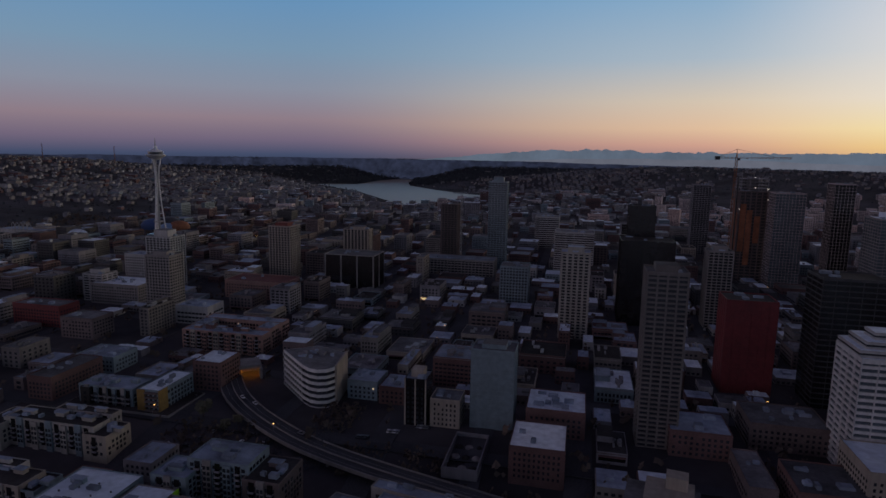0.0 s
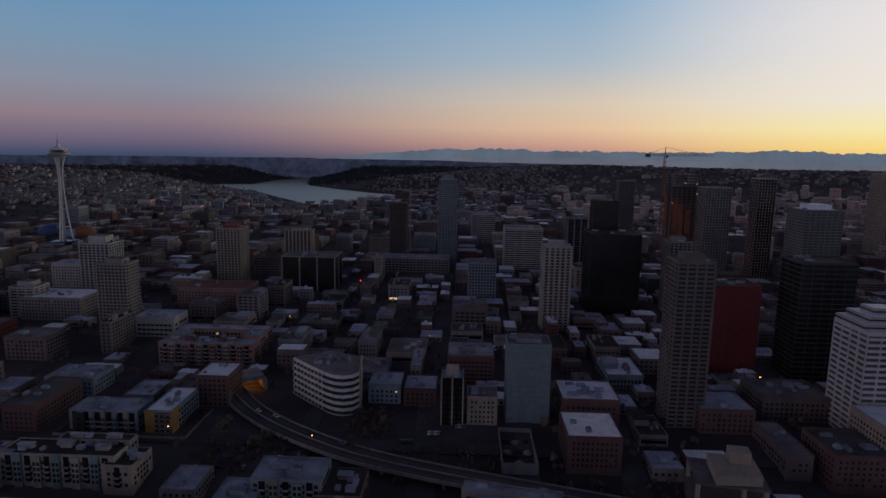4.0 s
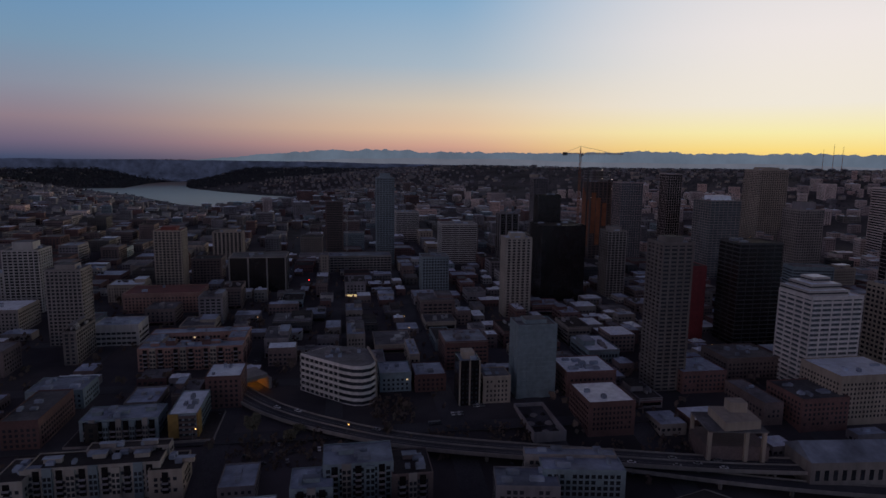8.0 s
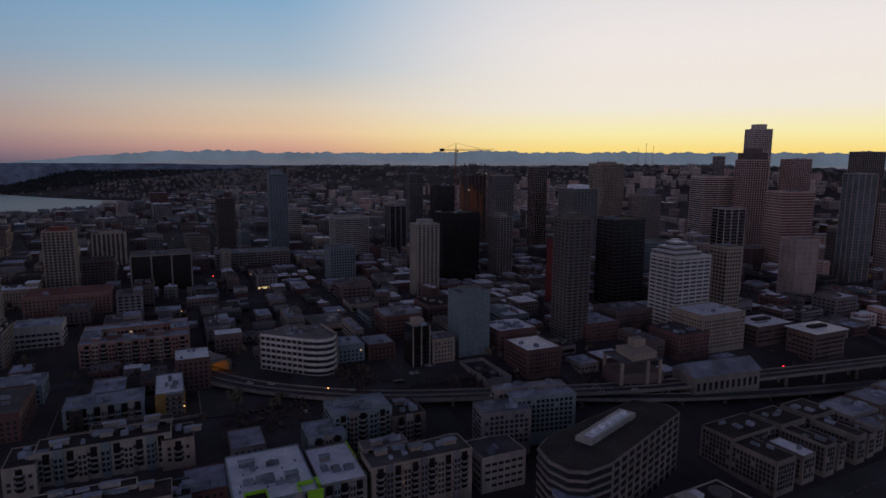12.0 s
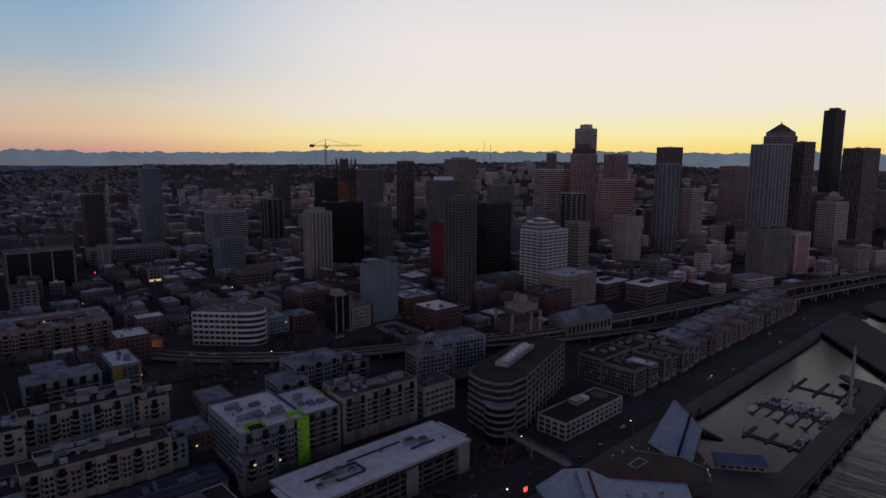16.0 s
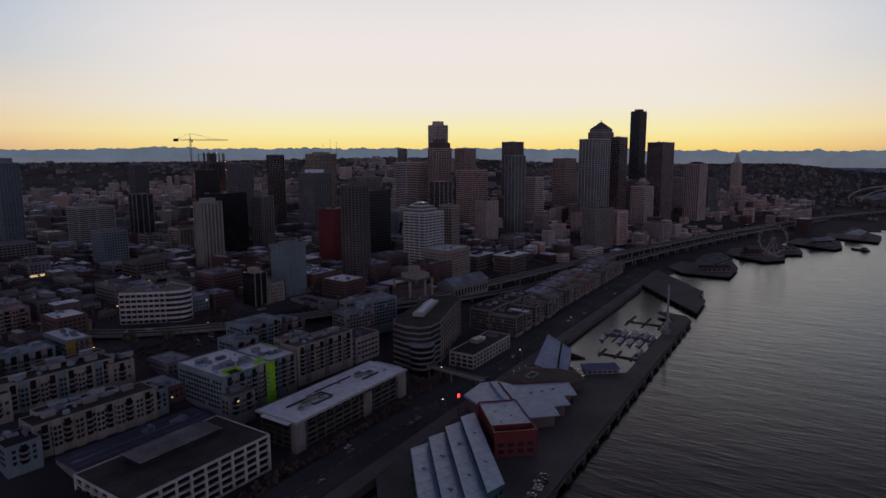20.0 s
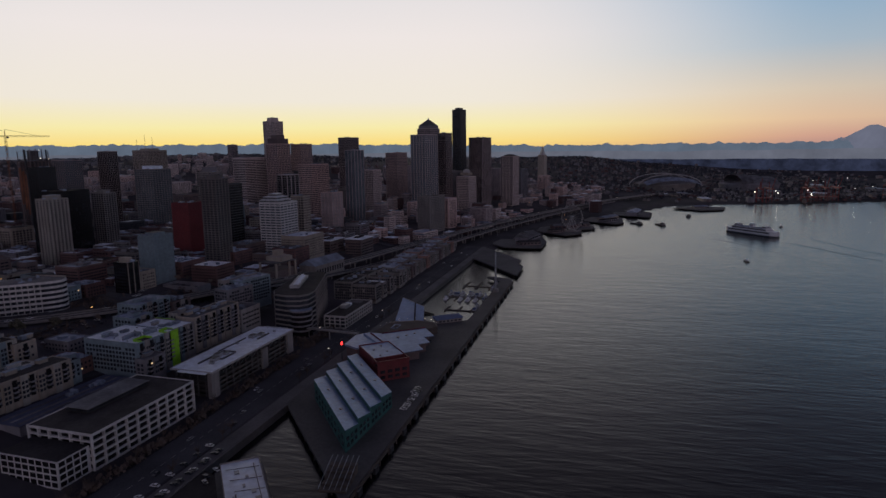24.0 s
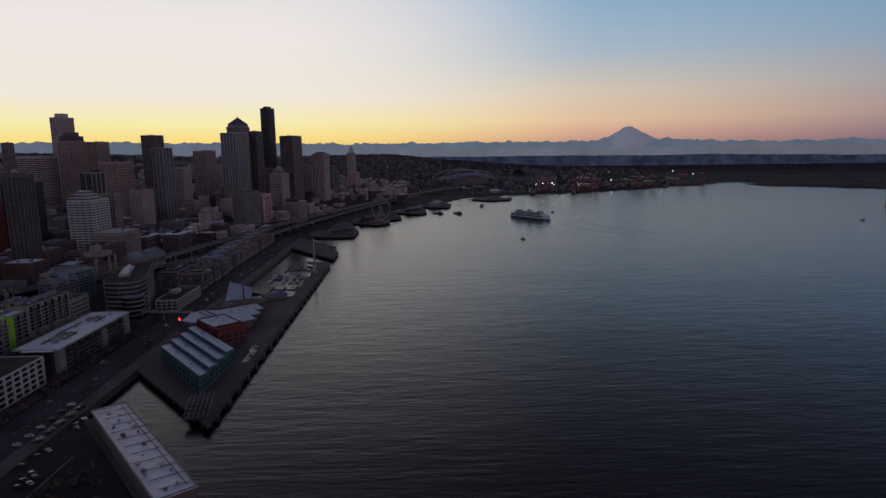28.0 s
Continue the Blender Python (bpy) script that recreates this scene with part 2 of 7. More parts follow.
for k in ("hill", "leaf", "twig", "pale_leaf", "grass", "asphalt", "road", "lot", "roof_dark", "roof_grey"):
    M[k].node_tree.nodes["Principled BSDF"].inputs["Specular IOR Level"].default_value = 0.1


def water_material(name, colour, scale, strength, rough, height=0.6):
    m = bpy.data.materials.new(name)
    m.use_nodes = True
    n, l = m.node_tree.nodes, m.node_tree.links
    p = n["Principled BSDF"]
    p.inputs["Base Color"].default_value = (*colour, 1)
    p.inputs["Roughness"].default_value = rough
    p.inputs["IOR"].default_value = 1.33
    co = n.new("ShaderNodeTexCoord")
    total = None
    for k, (s, stretch, w) in enumerate(((scale, 0.24, 1.0), (scale * 0.3, 0.26, 1.6), (scale * 0.02, 0.5, 4.0))):
        mp = n.new("ShaderNodeMapping")
        mp.inputs["Rotation"].default_value = (0, 0, 0.2 * k)
        mp.inputs["Scale"].default_value = (1, stretch, 1)
        t = n.new("ShaderNodeTexNoise")
        t.inputs["Scale"].default_value, t.inputs["Detail"].default_value = s, 3.0
        l.new(co.outputs["Object"], mp.inputs[0])
        l.new(mp.outputs[0], t.inputs["Vector"])
        g = n.new("ShaderNodeMath")
        g.operation = "MULTIPLY"
        g.inputs[1].default_value = w
        l.new(t.outputs["Fac"], g.inputs[0])
        if total is None:
            total = g.outputs[0]
        else:
            s2 = n.new("ShaderNodeMath")
            s2.operation = "ADD"
            l.new(total, s2.inputs[0])
            l.new(g.outputs[0], s2.inputs[1])
            total = s2.outputs[0]
    bp = n.new("ShaderNodeBump")
    bp.inputs["Strength"].default_value, bp.inputs["Distance"].default_value = strength, height
    l.new(total, bp.inputs["Height"])
    l.new(bp.outputs[0], p.inputs["Normal"])
    return m


M["bay"] = water_material("bay_water", (0.005, 0.006, 0.007), 0.3, 0.46, 0.2, 0.5)
M["calm"] = water_material("sheltered_water", (0.012, 0.014, 0.016), 0.5, 0.2, 0.18, 0.25)
# Lake: part of the dawn sky's reflection is put into the warm base colour.
M["lake"] = water_material("lake_water_sky_tint", (0.25, 0.19, 0.125), 0.09, 0.12, 0.3)


# ---- building blocks ----
class Geo:
    """Vertices and faces of one mesh."""

    def __init__(self):
        self.v, self.f = [], []

    def box(self, x0, x1, y0, y1, z0, z1):
        k = len(self.v)
        self.v += [(x0, y0, z0), (x1, y0, z0), (x1, y1, z0), (x0, y1, z0), (x0, y0, z1), (x1, y0, z1), (x1, y1, z1), (x0, y1, z1)]
        self.f += [tuple(k + i for i in q) for q in ((3, 2, 1, 0), (4, 5, 6, 7), (0, 1, 5, 4), (1, 2, 6, 5), (2, 3, 7, 6), (3, 0, 4, 7))]
        return self

    def prism(self, poly, z0, z1):
        """poly: corners counter-clockwise; z1 a height or one for each corner."""
        k, n = len(self.v), len(poly)
        tops = z1 if isinstance(z1, (list, tuple)) else [z1] * n
        self.v += [(x, y, z0) for x, y in poly] + [(x, y, t) for (x, y), t in zip(poly, tops)]
        self.f += [tuple(k + i for i in reversed(range(n))), tuple(k + n + i for i in range(n))]
        self.f += [(k + i, k + (i + 1) % n, k + n + (i + 1) % n, k + n + i) for i in range(n)]
        return self

    def ring(self, x0, x1, y0, y1, z0, z1, t):
        """A square ring, t wide inwards."""
        k = len(self.v)
        out = [(x0, y0), (x1, y0), (x1, y1), (x0, y1)]
        inn = [(x0 + t, y0 + t), (x1 - t, y0 + t), (x1 - t, y1 - t), (x0 + t, y1 - t)]
        self.v += [(x, y, z) for z in (z0, z1) for x, y in out + inn]
        for i in range(4):
            j = (i + 1) % 4
            self.f += [(k + i, k + j, k + 8 + j, k + 8 + i), (k + 4 + j, k + 4 + i, k + 12 + i, k + 12 + j), (k + 8 + i, k + 8 + j, k + 12 + j, k + 12 + i), (k + j, k + i, k + 4 + i, k + 4 + j)]
        return self

    def tube(self, a, b, r0, r1=None, sides=6):
        a, b = Vector(a), Vector(b)
        r1 = r0 if r1 is None else r1
        q = (b - a).to_track_quat("Z", "Y").to_matrix()
        k = len(self.v)
        for p, r in ((a, r0), (b, r1)):
            for i in range(sides):
                w = 2 * math.pi * i / sides
                self.v.append(tuple(p + q @ Vector((r * math.cos(w), r * math.sin(w), 0))))
        self.f += [(k + i, k + (i + 1) % sides, k + sides + (i + 1) % sides, k + sides + i) for i in range(sides)]
        self.f += [tuple(k + i for i in reversed(range(sides))), tuple(k + sides + i for i in range(sides))]
        return self

    def disc(self, cx, cy, rings, sides=24):
        """A turned body: rings of (radius, height) from bottom to top."""
        k = len(self.v)
        for r, z in rings:
            self.v += [(cx + r * math.cos(2 * math.pi * i / sides), cy + r * math.sin(2 * math.pi * i / sides), z) for i in range(sides)]
        for j in range(len(rings) - 1):
            o = k + j * sides
            self.f += [(o + i, o + (i + 1) % sides, o + sides + (i + 1) % sides, o + sides + i) for i in range(sides)]
        self.f += [tuple(k + i for i in reversed(range(sides))), tuple(k + (len(rings) - 1) * sides + i for i in range(sides))]
        return self

    def mesh(self, name, mat):
        me = bpy.data.meshes.new(name)
        me.from_pydata(self.v, [], self.f)
        me.materials.append(mat)
        return me


def part(name, geo, mat, parent, label="", at=None, smooth=False):
    """One mesh object under a thing or a part. geo: a Geo or a shared mesh."""
    me = geo.mesh(name, mat) if isinstance(geo, Geo) else geo
    if smooth:
        me.polygons.foreach_set("use_smooth", [True] * len(me.polygons))
    ob = new(name, me)
    ob.parent = parent
    if at is not None:
        ob.matrix_basis = at
    if label:
        ob["label"] = label
    return ob


def thing(name, label, category, x=0, y=0, z=0, turn=0, group="", kind=""):
    ob = new(name)
    ob.empty_display_size = 1
    ob.matrix_basis = pose(x, y, z, 0, 0, turn)
    return tagged(ob, label, category, group, kind)


def setting(name, geo, mat, label, kind="structure", category=""):
    return tagged(new(name, geo.mesh(name, mat)), label, category, "", kind)


# ---- the lie of the land ----
SHORE = [(-6000, 66), (290, 66), (420, 22), (700, -55), (1010, -215), (1170, -290), (1250, -470), (1300, -668), (1400, -892), (1510, -1136), (1735, -1456), (1800, -1580), (1480, -1470), (1400, -1610), (1100, -1900), (700, -2600), (600, -6000)]
HILLS = [(-2350, 1950, 700, 520, 84, -0.3), (-2500, 2800, 700, 600, 62, 0), (350, 3350, 480, 560, 58, 0), (950, 2850, 620, 560, 68, 0), (1550, 2150, 560, 560, 62, 0), (1450, 1250, 480, 450, 52, 0), (2200, 1500, 600, 700, 60, 0), (3300, -150, 900, 420, 62, -0.25), (3100, 900, 700, 600, 60, 0), (800, -4300, 1200, 600, 100, 0)]
LAKE = [(-1420, 3310), (-1220, 3080), (-1035, 2860), (-850, 2520), (-690, 2230), (-650, 2115), (-624, 2085), (-545, 2420), (-470, 2440), (-385, 2490), (-365, 2745), (-490, 2840), (-685, 3090), (-890, 3420), (-930, 3600), (-1020, 4240), (-1165, 4100), (-1200, 3900), (-1215, 3450), (-1380, 3390)]


def inside(p, poly):
    x, y = p
    hit = False
    for (x0, y0), (x1, y1) in zip(poly, poly[1:] + poly[:1]):
        if (y0 > y) != (y1 > y) and x < (x1 - x0) * (y - y0) / (y1 - y0) + x0:
            hit = not hit
    return hit


def edge_gap(p, line, closed=False):
    """The distance from a place to a broken line."""
    best = 1e9
    pts = line + line[:1] if closed else line
    for (x0, y0), (x1, y1) in zip(pts, pts[1:]):
        dx, dy = x1 - x0, y1 - y0
        k = min(1, max(0, ((p[0] - x0) * dx + (p[1] - y0) * dy) / (dx * dx + dy * dy)))
        best = min(best, math.hypot(p[0] - x0 - k * dx, p[1] - y0 - k * dy))
    return best


SEA = SHORE + [(-6000, -6000)]


def step(a, b, v):
    k = min(1, max(0, (v - a) / (b - a)))
    return k * k * (3 - 2 * k)


def ground_z(x, y):
    if inside((x, y), SEA):
        return -4.0
    s = edge_gap((x, y), SHORE)
    z = 4.4 + 7.5 * step(60, 130, s) + 20 * step(110, 250, s) + 5 * step(320, 700, s)
    if s < 3:
        z = 4.4
    flat_port = step(1000, 1300, x) * step(100, -300, y)
    z = z * (1 - flat_port) + 5 * flat_port
    for cx, cy, sx, sy, amp, slope in HILLS:
        dx, dy = x - cx, y - cy
        u, v = dx * math.cos(slope) + dy * math.sin(slope), dy * math.cos(slope) - dx * math.sin(slope)
        z += amp * math.exp(-0.5 * ((u / sx) ** 2 + (v / sy) ** 2)) * step(0, 500, s)
    r = math.hypot(x + 500, y + 60)
    z += step(3900, 4700, r) * max(0, 120 + 10 * noise.noise((x * 0.0012, y * 0.0012, 3)) - z) * step(0, 900, s)
    d = edge_gap((x, y), LAKE, True)
    if inside((x, y), LAKE):
        return 6 - min(8, d * 0.06 + 1.0)
    if d < 420:
        z = 6.5 + (z - 6.5) * step(0, 420, d) + 2 * step(0, 60, d)
    return z


# ---- ground, water, distance ----
def spaced(lo, hi, a, b, fine, coarse, extra=()):
    v = set(np.arange(lo, a, coarse)) | set(np.arange(a, b, fine)) | set(np.arange(b, hi + 1, coarse)) | set(extra)
    return sorted(float(k) for k in v)


def grid_mesh(xs, ys, zfun):
    g = Geo()
    g.v = [(x, y, zfun(x, y)) for y in ys for x in xs]
    n = len(xs)
    g.f = [(j * n + i, j * n + i + 1, (j + 1) * n + i + 1, (j + 1) * n + i) for j in range(len(ys) - 1) for i in range(n - 1)]
    return g


gx = spaced(-5600, 4700, -900, 1500, 30, 90)
gy = spaced(-5200, 4800, -500, 520, 30, 90, (65.6, 66.4))
ground = setting("ground", grid_mesh(gx, gy, ground_z), M["hill"], "dark streets and yards of a city falling to the shore")
ground.data.polygons.foreach_set("use_smooth", [True] * len(ground.data.polygons))
setting("water_bay", Geo().box(-5600, 2800, -5400, 700, -1.0, 0.0), M["bay"], "wind-rippled dark bay water under a dawn sky")
lg = Geo()
lg.prism(LAKE, 5.0, 6.0)
setting("water_marina", Geo().prism([(-192, 24), (-166, -6), (46, -6), (66, -18), (172, 65), (-100, 65), (-142, 60)], -0.5, 0.03), M["calm"], "sheltered marina water mirroring the dawn sky")
setting("water_lake", lg, M["lake"], "calm lake with the pale dawn reflection partly put into its colour")

# Far ridges are solid; their airlight is put in as a glowing emission colour.
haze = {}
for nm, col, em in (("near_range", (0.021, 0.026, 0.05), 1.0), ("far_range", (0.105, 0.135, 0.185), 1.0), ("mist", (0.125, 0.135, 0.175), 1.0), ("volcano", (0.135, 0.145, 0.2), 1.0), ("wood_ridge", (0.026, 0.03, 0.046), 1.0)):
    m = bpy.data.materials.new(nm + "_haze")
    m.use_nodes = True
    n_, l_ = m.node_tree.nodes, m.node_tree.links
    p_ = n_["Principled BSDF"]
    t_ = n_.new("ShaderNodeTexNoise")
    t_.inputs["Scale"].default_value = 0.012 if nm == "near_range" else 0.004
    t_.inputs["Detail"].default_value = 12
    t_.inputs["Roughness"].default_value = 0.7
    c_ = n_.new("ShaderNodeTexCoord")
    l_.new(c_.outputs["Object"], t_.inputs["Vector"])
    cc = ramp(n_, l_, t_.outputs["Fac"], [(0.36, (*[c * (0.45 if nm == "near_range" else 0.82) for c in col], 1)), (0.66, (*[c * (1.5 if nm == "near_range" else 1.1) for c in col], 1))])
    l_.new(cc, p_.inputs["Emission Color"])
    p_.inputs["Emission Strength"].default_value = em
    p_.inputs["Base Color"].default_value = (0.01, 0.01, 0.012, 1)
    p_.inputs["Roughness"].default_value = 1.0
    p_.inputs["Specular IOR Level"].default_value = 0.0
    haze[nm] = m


def range_of_hills(name, radius, yaw0, yaw1, steps, profile, depth, mat, label, centre=None):
    """A ridge of real depth far off: a foot, a crest, and a back slope."""
    g = Geo()
    for i in range(steps + 1):
        yaw = radians(yaw0 + (yaw1 - yaw0) * i / steps)
        k = step(10, -100, math.degrees(yaw))
        cx, cy, cz = centre or (-330 - 450 * k, -40 - 100 * k, 180 - 20 * k)
        dx, dy = -math.sin(yaw), math.cos(yaw)
        z = cz + radius * math.tan(radians(profile(math.degrees(yaw))))
        for r, h in ((radius - depth, -60), (radius - depth * 0.4, z * 0.55 - 27), (radius, z), (radius + depth * 0.6, -60)):
            g.v.append((cx + dx * r, cy + dy * r, h))
    g.f = [(4 * i + k, 4 * i + 4 + k, 4 * i + 5 + k, 4 * i + 1 + k) for i in range(steps) for k in range(3)]
    return setting(name, g, mat, label)


def rough_line(seed, base, parts):
    def f(yaw):
        return base + sum(a * noise.noise((yaw * w, seed, 0.5)) for a, w in parts)
    return f


def cascades(yaw):
    h = 0.6 + 0.2 * step(-22, -34, yaw) - 0.3 * step(-66, -88, yaw) - 0.25 * step(-108, -122, yaw) + 0.14 * noise.noise((yaw * 0.11, 7.1, 0)) + 0.22 * noise.noise((yaw * 0.45, 2.2, 0)) + 0.16 * abs(noise.noise((yaw * 1.1, 5.5, 0))) + 0.1 * noise.noise((yaw * 2.6, 1.5, 0)) + 0.05 * noise.noise((yaw * 7.0, 8.5, 0)) - 0.05
    return -0.7 + (h + 0.7) * step(14, -6, yaw)


# The mist is one more glowing ridge, painted as pale haze.
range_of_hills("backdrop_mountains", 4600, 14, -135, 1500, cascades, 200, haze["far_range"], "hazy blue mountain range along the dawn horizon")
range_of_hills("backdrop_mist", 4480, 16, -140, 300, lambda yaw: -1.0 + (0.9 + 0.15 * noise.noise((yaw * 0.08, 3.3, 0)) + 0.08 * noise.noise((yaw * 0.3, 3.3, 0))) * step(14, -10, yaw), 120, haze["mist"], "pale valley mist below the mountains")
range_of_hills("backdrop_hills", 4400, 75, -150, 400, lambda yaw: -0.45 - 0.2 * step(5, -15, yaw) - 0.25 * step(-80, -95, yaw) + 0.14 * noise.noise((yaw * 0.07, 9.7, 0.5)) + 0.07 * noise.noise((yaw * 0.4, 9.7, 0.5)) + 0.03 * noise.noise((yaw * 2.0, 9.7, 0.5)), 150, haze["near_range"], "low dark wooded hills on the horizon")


def volcano_line(yaw):
    d = yaw + 108.9
    k = abs(d) / (3.6 if d < 0 else 3.2)
    cone = max(0.0, 1 - k) ** 1.3 * 1.65
    return 0.15 + min(cone, 1.5) + 0.06 * noise.noise((yaw * 1.9, 4.4, 0)) + (0.12 if 1.9 < d < 2.5 else 0)


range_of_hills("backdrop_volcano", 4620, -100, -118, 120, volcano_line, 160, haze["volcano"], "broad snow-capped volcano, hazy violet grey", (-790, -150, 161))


# ---- buildings ----
FOOT = []


def claim(x, y, w, d, turn=0, gap=3):
    a = radians(turn)
    hw = abs(w / 2 * math.cos(a)) + abs(d / 2 * math.sin(a)) + gap
    hd = abs(w / 2 * math.sin(a)) + abs(d / 2 * math.cos(a)) + gap
    FOOT.append((x - hw, x + hw, y - hd, y + hd))


def roof_clutter(b, w, d, h, rnd, n=3, mat="roof_pale", tall=2.4):
    for i in range(n):
        uw, ud = rnd.uniform(1.5, min(7, w * 0.25)), rnd.uniform(1.5, min(6, d * 0.3))
        ux, uy = rnd.uniform(-0.34, 0.34) * w, rnd.uniform(-0.3, 0.3) * d
        uh = rnd.uniform(1.0, tall)
        g = Geo().box(ux - uw / 2, ux + uw / 2, uy - ud / 2, uy + ud / 2, h, h + uh)
        g.box(ux - uw / 2 + 0.2, ux + uw / 2 - 0.2, uy - ud / 2 + 0.2, uy + ud / 2 - 0.2, h + uh, h + uh + 0.25)
        part("roof_unit", g, M[mat], b)


def shell(b, w, d, h, wall, roof, rim=0.9):
    """Walls, a roof sheet sunk behind a parapet."""
    part("wall", Geo().box(-w / 2, w / 2, -d / 2, d / 2, -6, h), M[wall], b)
    part("roof", Geo().box(-w / 2 + 0.4, w / 2 - 0.4, -d / 2 + 0.4, d / 2 - 0.4, h + 0.004, h + 0.18), M[roof], b)
    part("parapet", Geo().ring(-w / 2, w / 2, -d / 2, d / 2, h, h + rim, 0.35), M[wall], b)


SHARED = {}


def shared_box(key, sx, sy, sz, mat):
    """A centred block, made once for each size and surface."""
    k = (key, round(sx, 2), round(sy, 2), round(sz, 2), mat)
    if k not in SHARED:
        SHARED[k] = Geo().box(-sx / 2, sx / 2, -sy / 2, sy / 2, -sz / 2, sz / 2).mesh(key, M[mat])
    return SHARED[k]


def windows(b, w, d, h, storey, bay, ww, wh, first=1.4, sides="sx", lit_share=0.0, rnd=None, skip=0.0):
    """Panes set proud on the walls, a row to each storey; a few lit ones stand alone."""
    rows = max(1, int((h - first) / storey))
    g = Geo()
    for j in range(rows):
        z = first + j * storey
        if z + wh > h - 0.4:
            break
        for side in sides:
            length = w if side in "sy" else d
            n = max(1, int((length - 1.5) / bay))
            for i in range(n):
                u = (i - (n - 1) / 2) * bay
                if rnd and rnd.random() < skip:
                    continue
                if side == "s" and rnd and rnd.random() < lit_share:
                    part("lit_window", shared_box("lit_window", ww * 0.7, 0.3, wh * 0.6, "warmwin"), None, b, at=pose(u, -d / 2 - 0.05, z + wh / 2))
                elif side == "s":
                    g.box(u - ww / 2, u + ww / 2, -d / 2 - 0.12, -d / 2 + 0.2, z, z + wh)
                else:
                    g.box(-w / 2 - 0.12, -w / 2 + 0.2, u - ww / 2, u + ww / 2, z, z + wh)
                    g.box(w / 2 - 0.2, w / 2 + 0.12, u - ww / 2, u + ww / 2, z, z + wh)
    tagged(part("glazing", g, M["glass"], b), kind="stuff")


def framed(b, w, d, h, storey, bay, wall, glass, band=1.1, pier=0.7, proud=0.35, roof="roof_grey", z0=0.0, rim=1.0):
    """A glass core behind floor bands and piers; each band and pier is its own part."""
    part("glazing", Geo().box(-w / 2 + proud, w / 2 - proud, -d / 2 + proud, d / 2 - proud, z0 - 6, z0 + h), M[glass], b)
    n = max(1, round(h / storey))
    s = h / n
    if band and n > 22:
        for k in range(0, n + 1, 8):
            g = Geo()
            for j in range(k, min(k + 8, n + 1)):
                z = z0 + j * s - (band if j == n else band / 2)
                g.ring(-w / 2, w / 2, -d / 2, d / 2, z, z + band, proud + 0.15)
            tagged(part("band_cladding", g, M[wall], b), kind="stuff")
    elif band:
        ring = Geo().ring(-w / 2, w / 2, -d / 2, d / 2, 0, band, proud + 0.15).mesh("floor_band", M[wall])
        for j in range(n + 1):
            part("floor_band", ring, None, b, at=pose(0, 0, z0 + j * s - (band if j == n else band / 2)))
    if pier:
        for length, horizontal in ((w, True), (d, False)):
            k = max(1, round(length / bay))
            for side in (-1, 1):
                g = Geo()
                for i in range(k + 1):
                    u = (i / k - 0.5) * (length - pier)
                    c = side * ((d if horizontal else w) / 2 - proud / 2 + 0.06)
                    t = proud / 2 + 0.1
                    if horizontal:
                        g.box(u - pier / 2, u + pier / 2, c - t, c + t, z0, z0 + h)
                    elif 0 < i < k:
                        g.box(c - t, c + t, u - pier / 2, u + pier / 2, z0, z0 + h)
                if g.v:
                    tagged(part("pier_cladding", g, M[wall], b), kind="stuff")
    part("roof", Geo().box(-w / 2 + 0.5, w / 2 - 0.5, -d / 2 + 0.5, d / 2 - 0.5, z0 + h, z0 + h + 0.2), M[roof], b)
    part("parapet", Geo().ring(-w / 2, w / 2, -d / 2, d / 2, z0 + h, z0 + h + rim, 0.3), M[wall], b)


def tower(label, x, y, w, d, top, turn=-4, wall="concrete", glass="glass", storey=3.6, bay=5, band=1.1, pier=0.7, proud=0.35, roof="roof_grey", crown=0, crown_mat=None, name="tower", cat="building", base=None, clutter=3, seed=1):
    """A tall framed building; crown: height of the plant house on its roof."""
    z = ground_z(x, y) if base is None else base
    b = thing(name, label, cat, x, y, z, turn)
    h = top - z - crown
    framed(b, w, d, h, storey, bay, wall, glass, band, pier, proud, roof)
    rnd = random.Random(seed + int(abs(x) * 7 + abs(y)))
    if crown:
        g = Geo().box(-w * 0.28, w * 0.28, -d * 0.28, d * 0.28, h + 0.2, h + crown)
        part("plant_house", g, M[crown_mat or wall], b)
        part("plant_roof", Geo().box(-w * 0.28 + 0.3, w * 0.28 - 0.3, -d * 0.28 + 0.3, d * 0.28 - 0.3, h + crown, h + crown + 0.2), M[roof], b)
    roof_clutter(b, w, d, h + 0.2, rnd, clutter)
    claim(x, y, w, d, turn)
    return b, h


def block(label, x, y, w, d, top, turn=-4, wall="brick", roof="roof_pale", storey=3.2, bay=3.2, ww=1.5, wh=1.6, name="low_building", cat="building", panes=True, clutter=3, seed=1, sides="sx", base=None, lit_share=0.004):
    """A low walled building with single windows."""
    z = ground_z(x, y) if base is None else base
    b = thing(name, label, cat, x, y, z, turn)
    h = top - z
    rnd = random.Random(seed + int(abs(x) * 3 + abs(y)))
    shell(b, w, d, h, wall, roof)
    if panes:
        windows(b, w, d, h, storey, bay, ww, wh, sides=sides, rnd=rnd, lit_share=lit_share, skip=0.03)
    roof_clutter(b, w, d, h + 0.18, rnd, clutter)
    claim(x, y, w, d, turn)
    return b, h


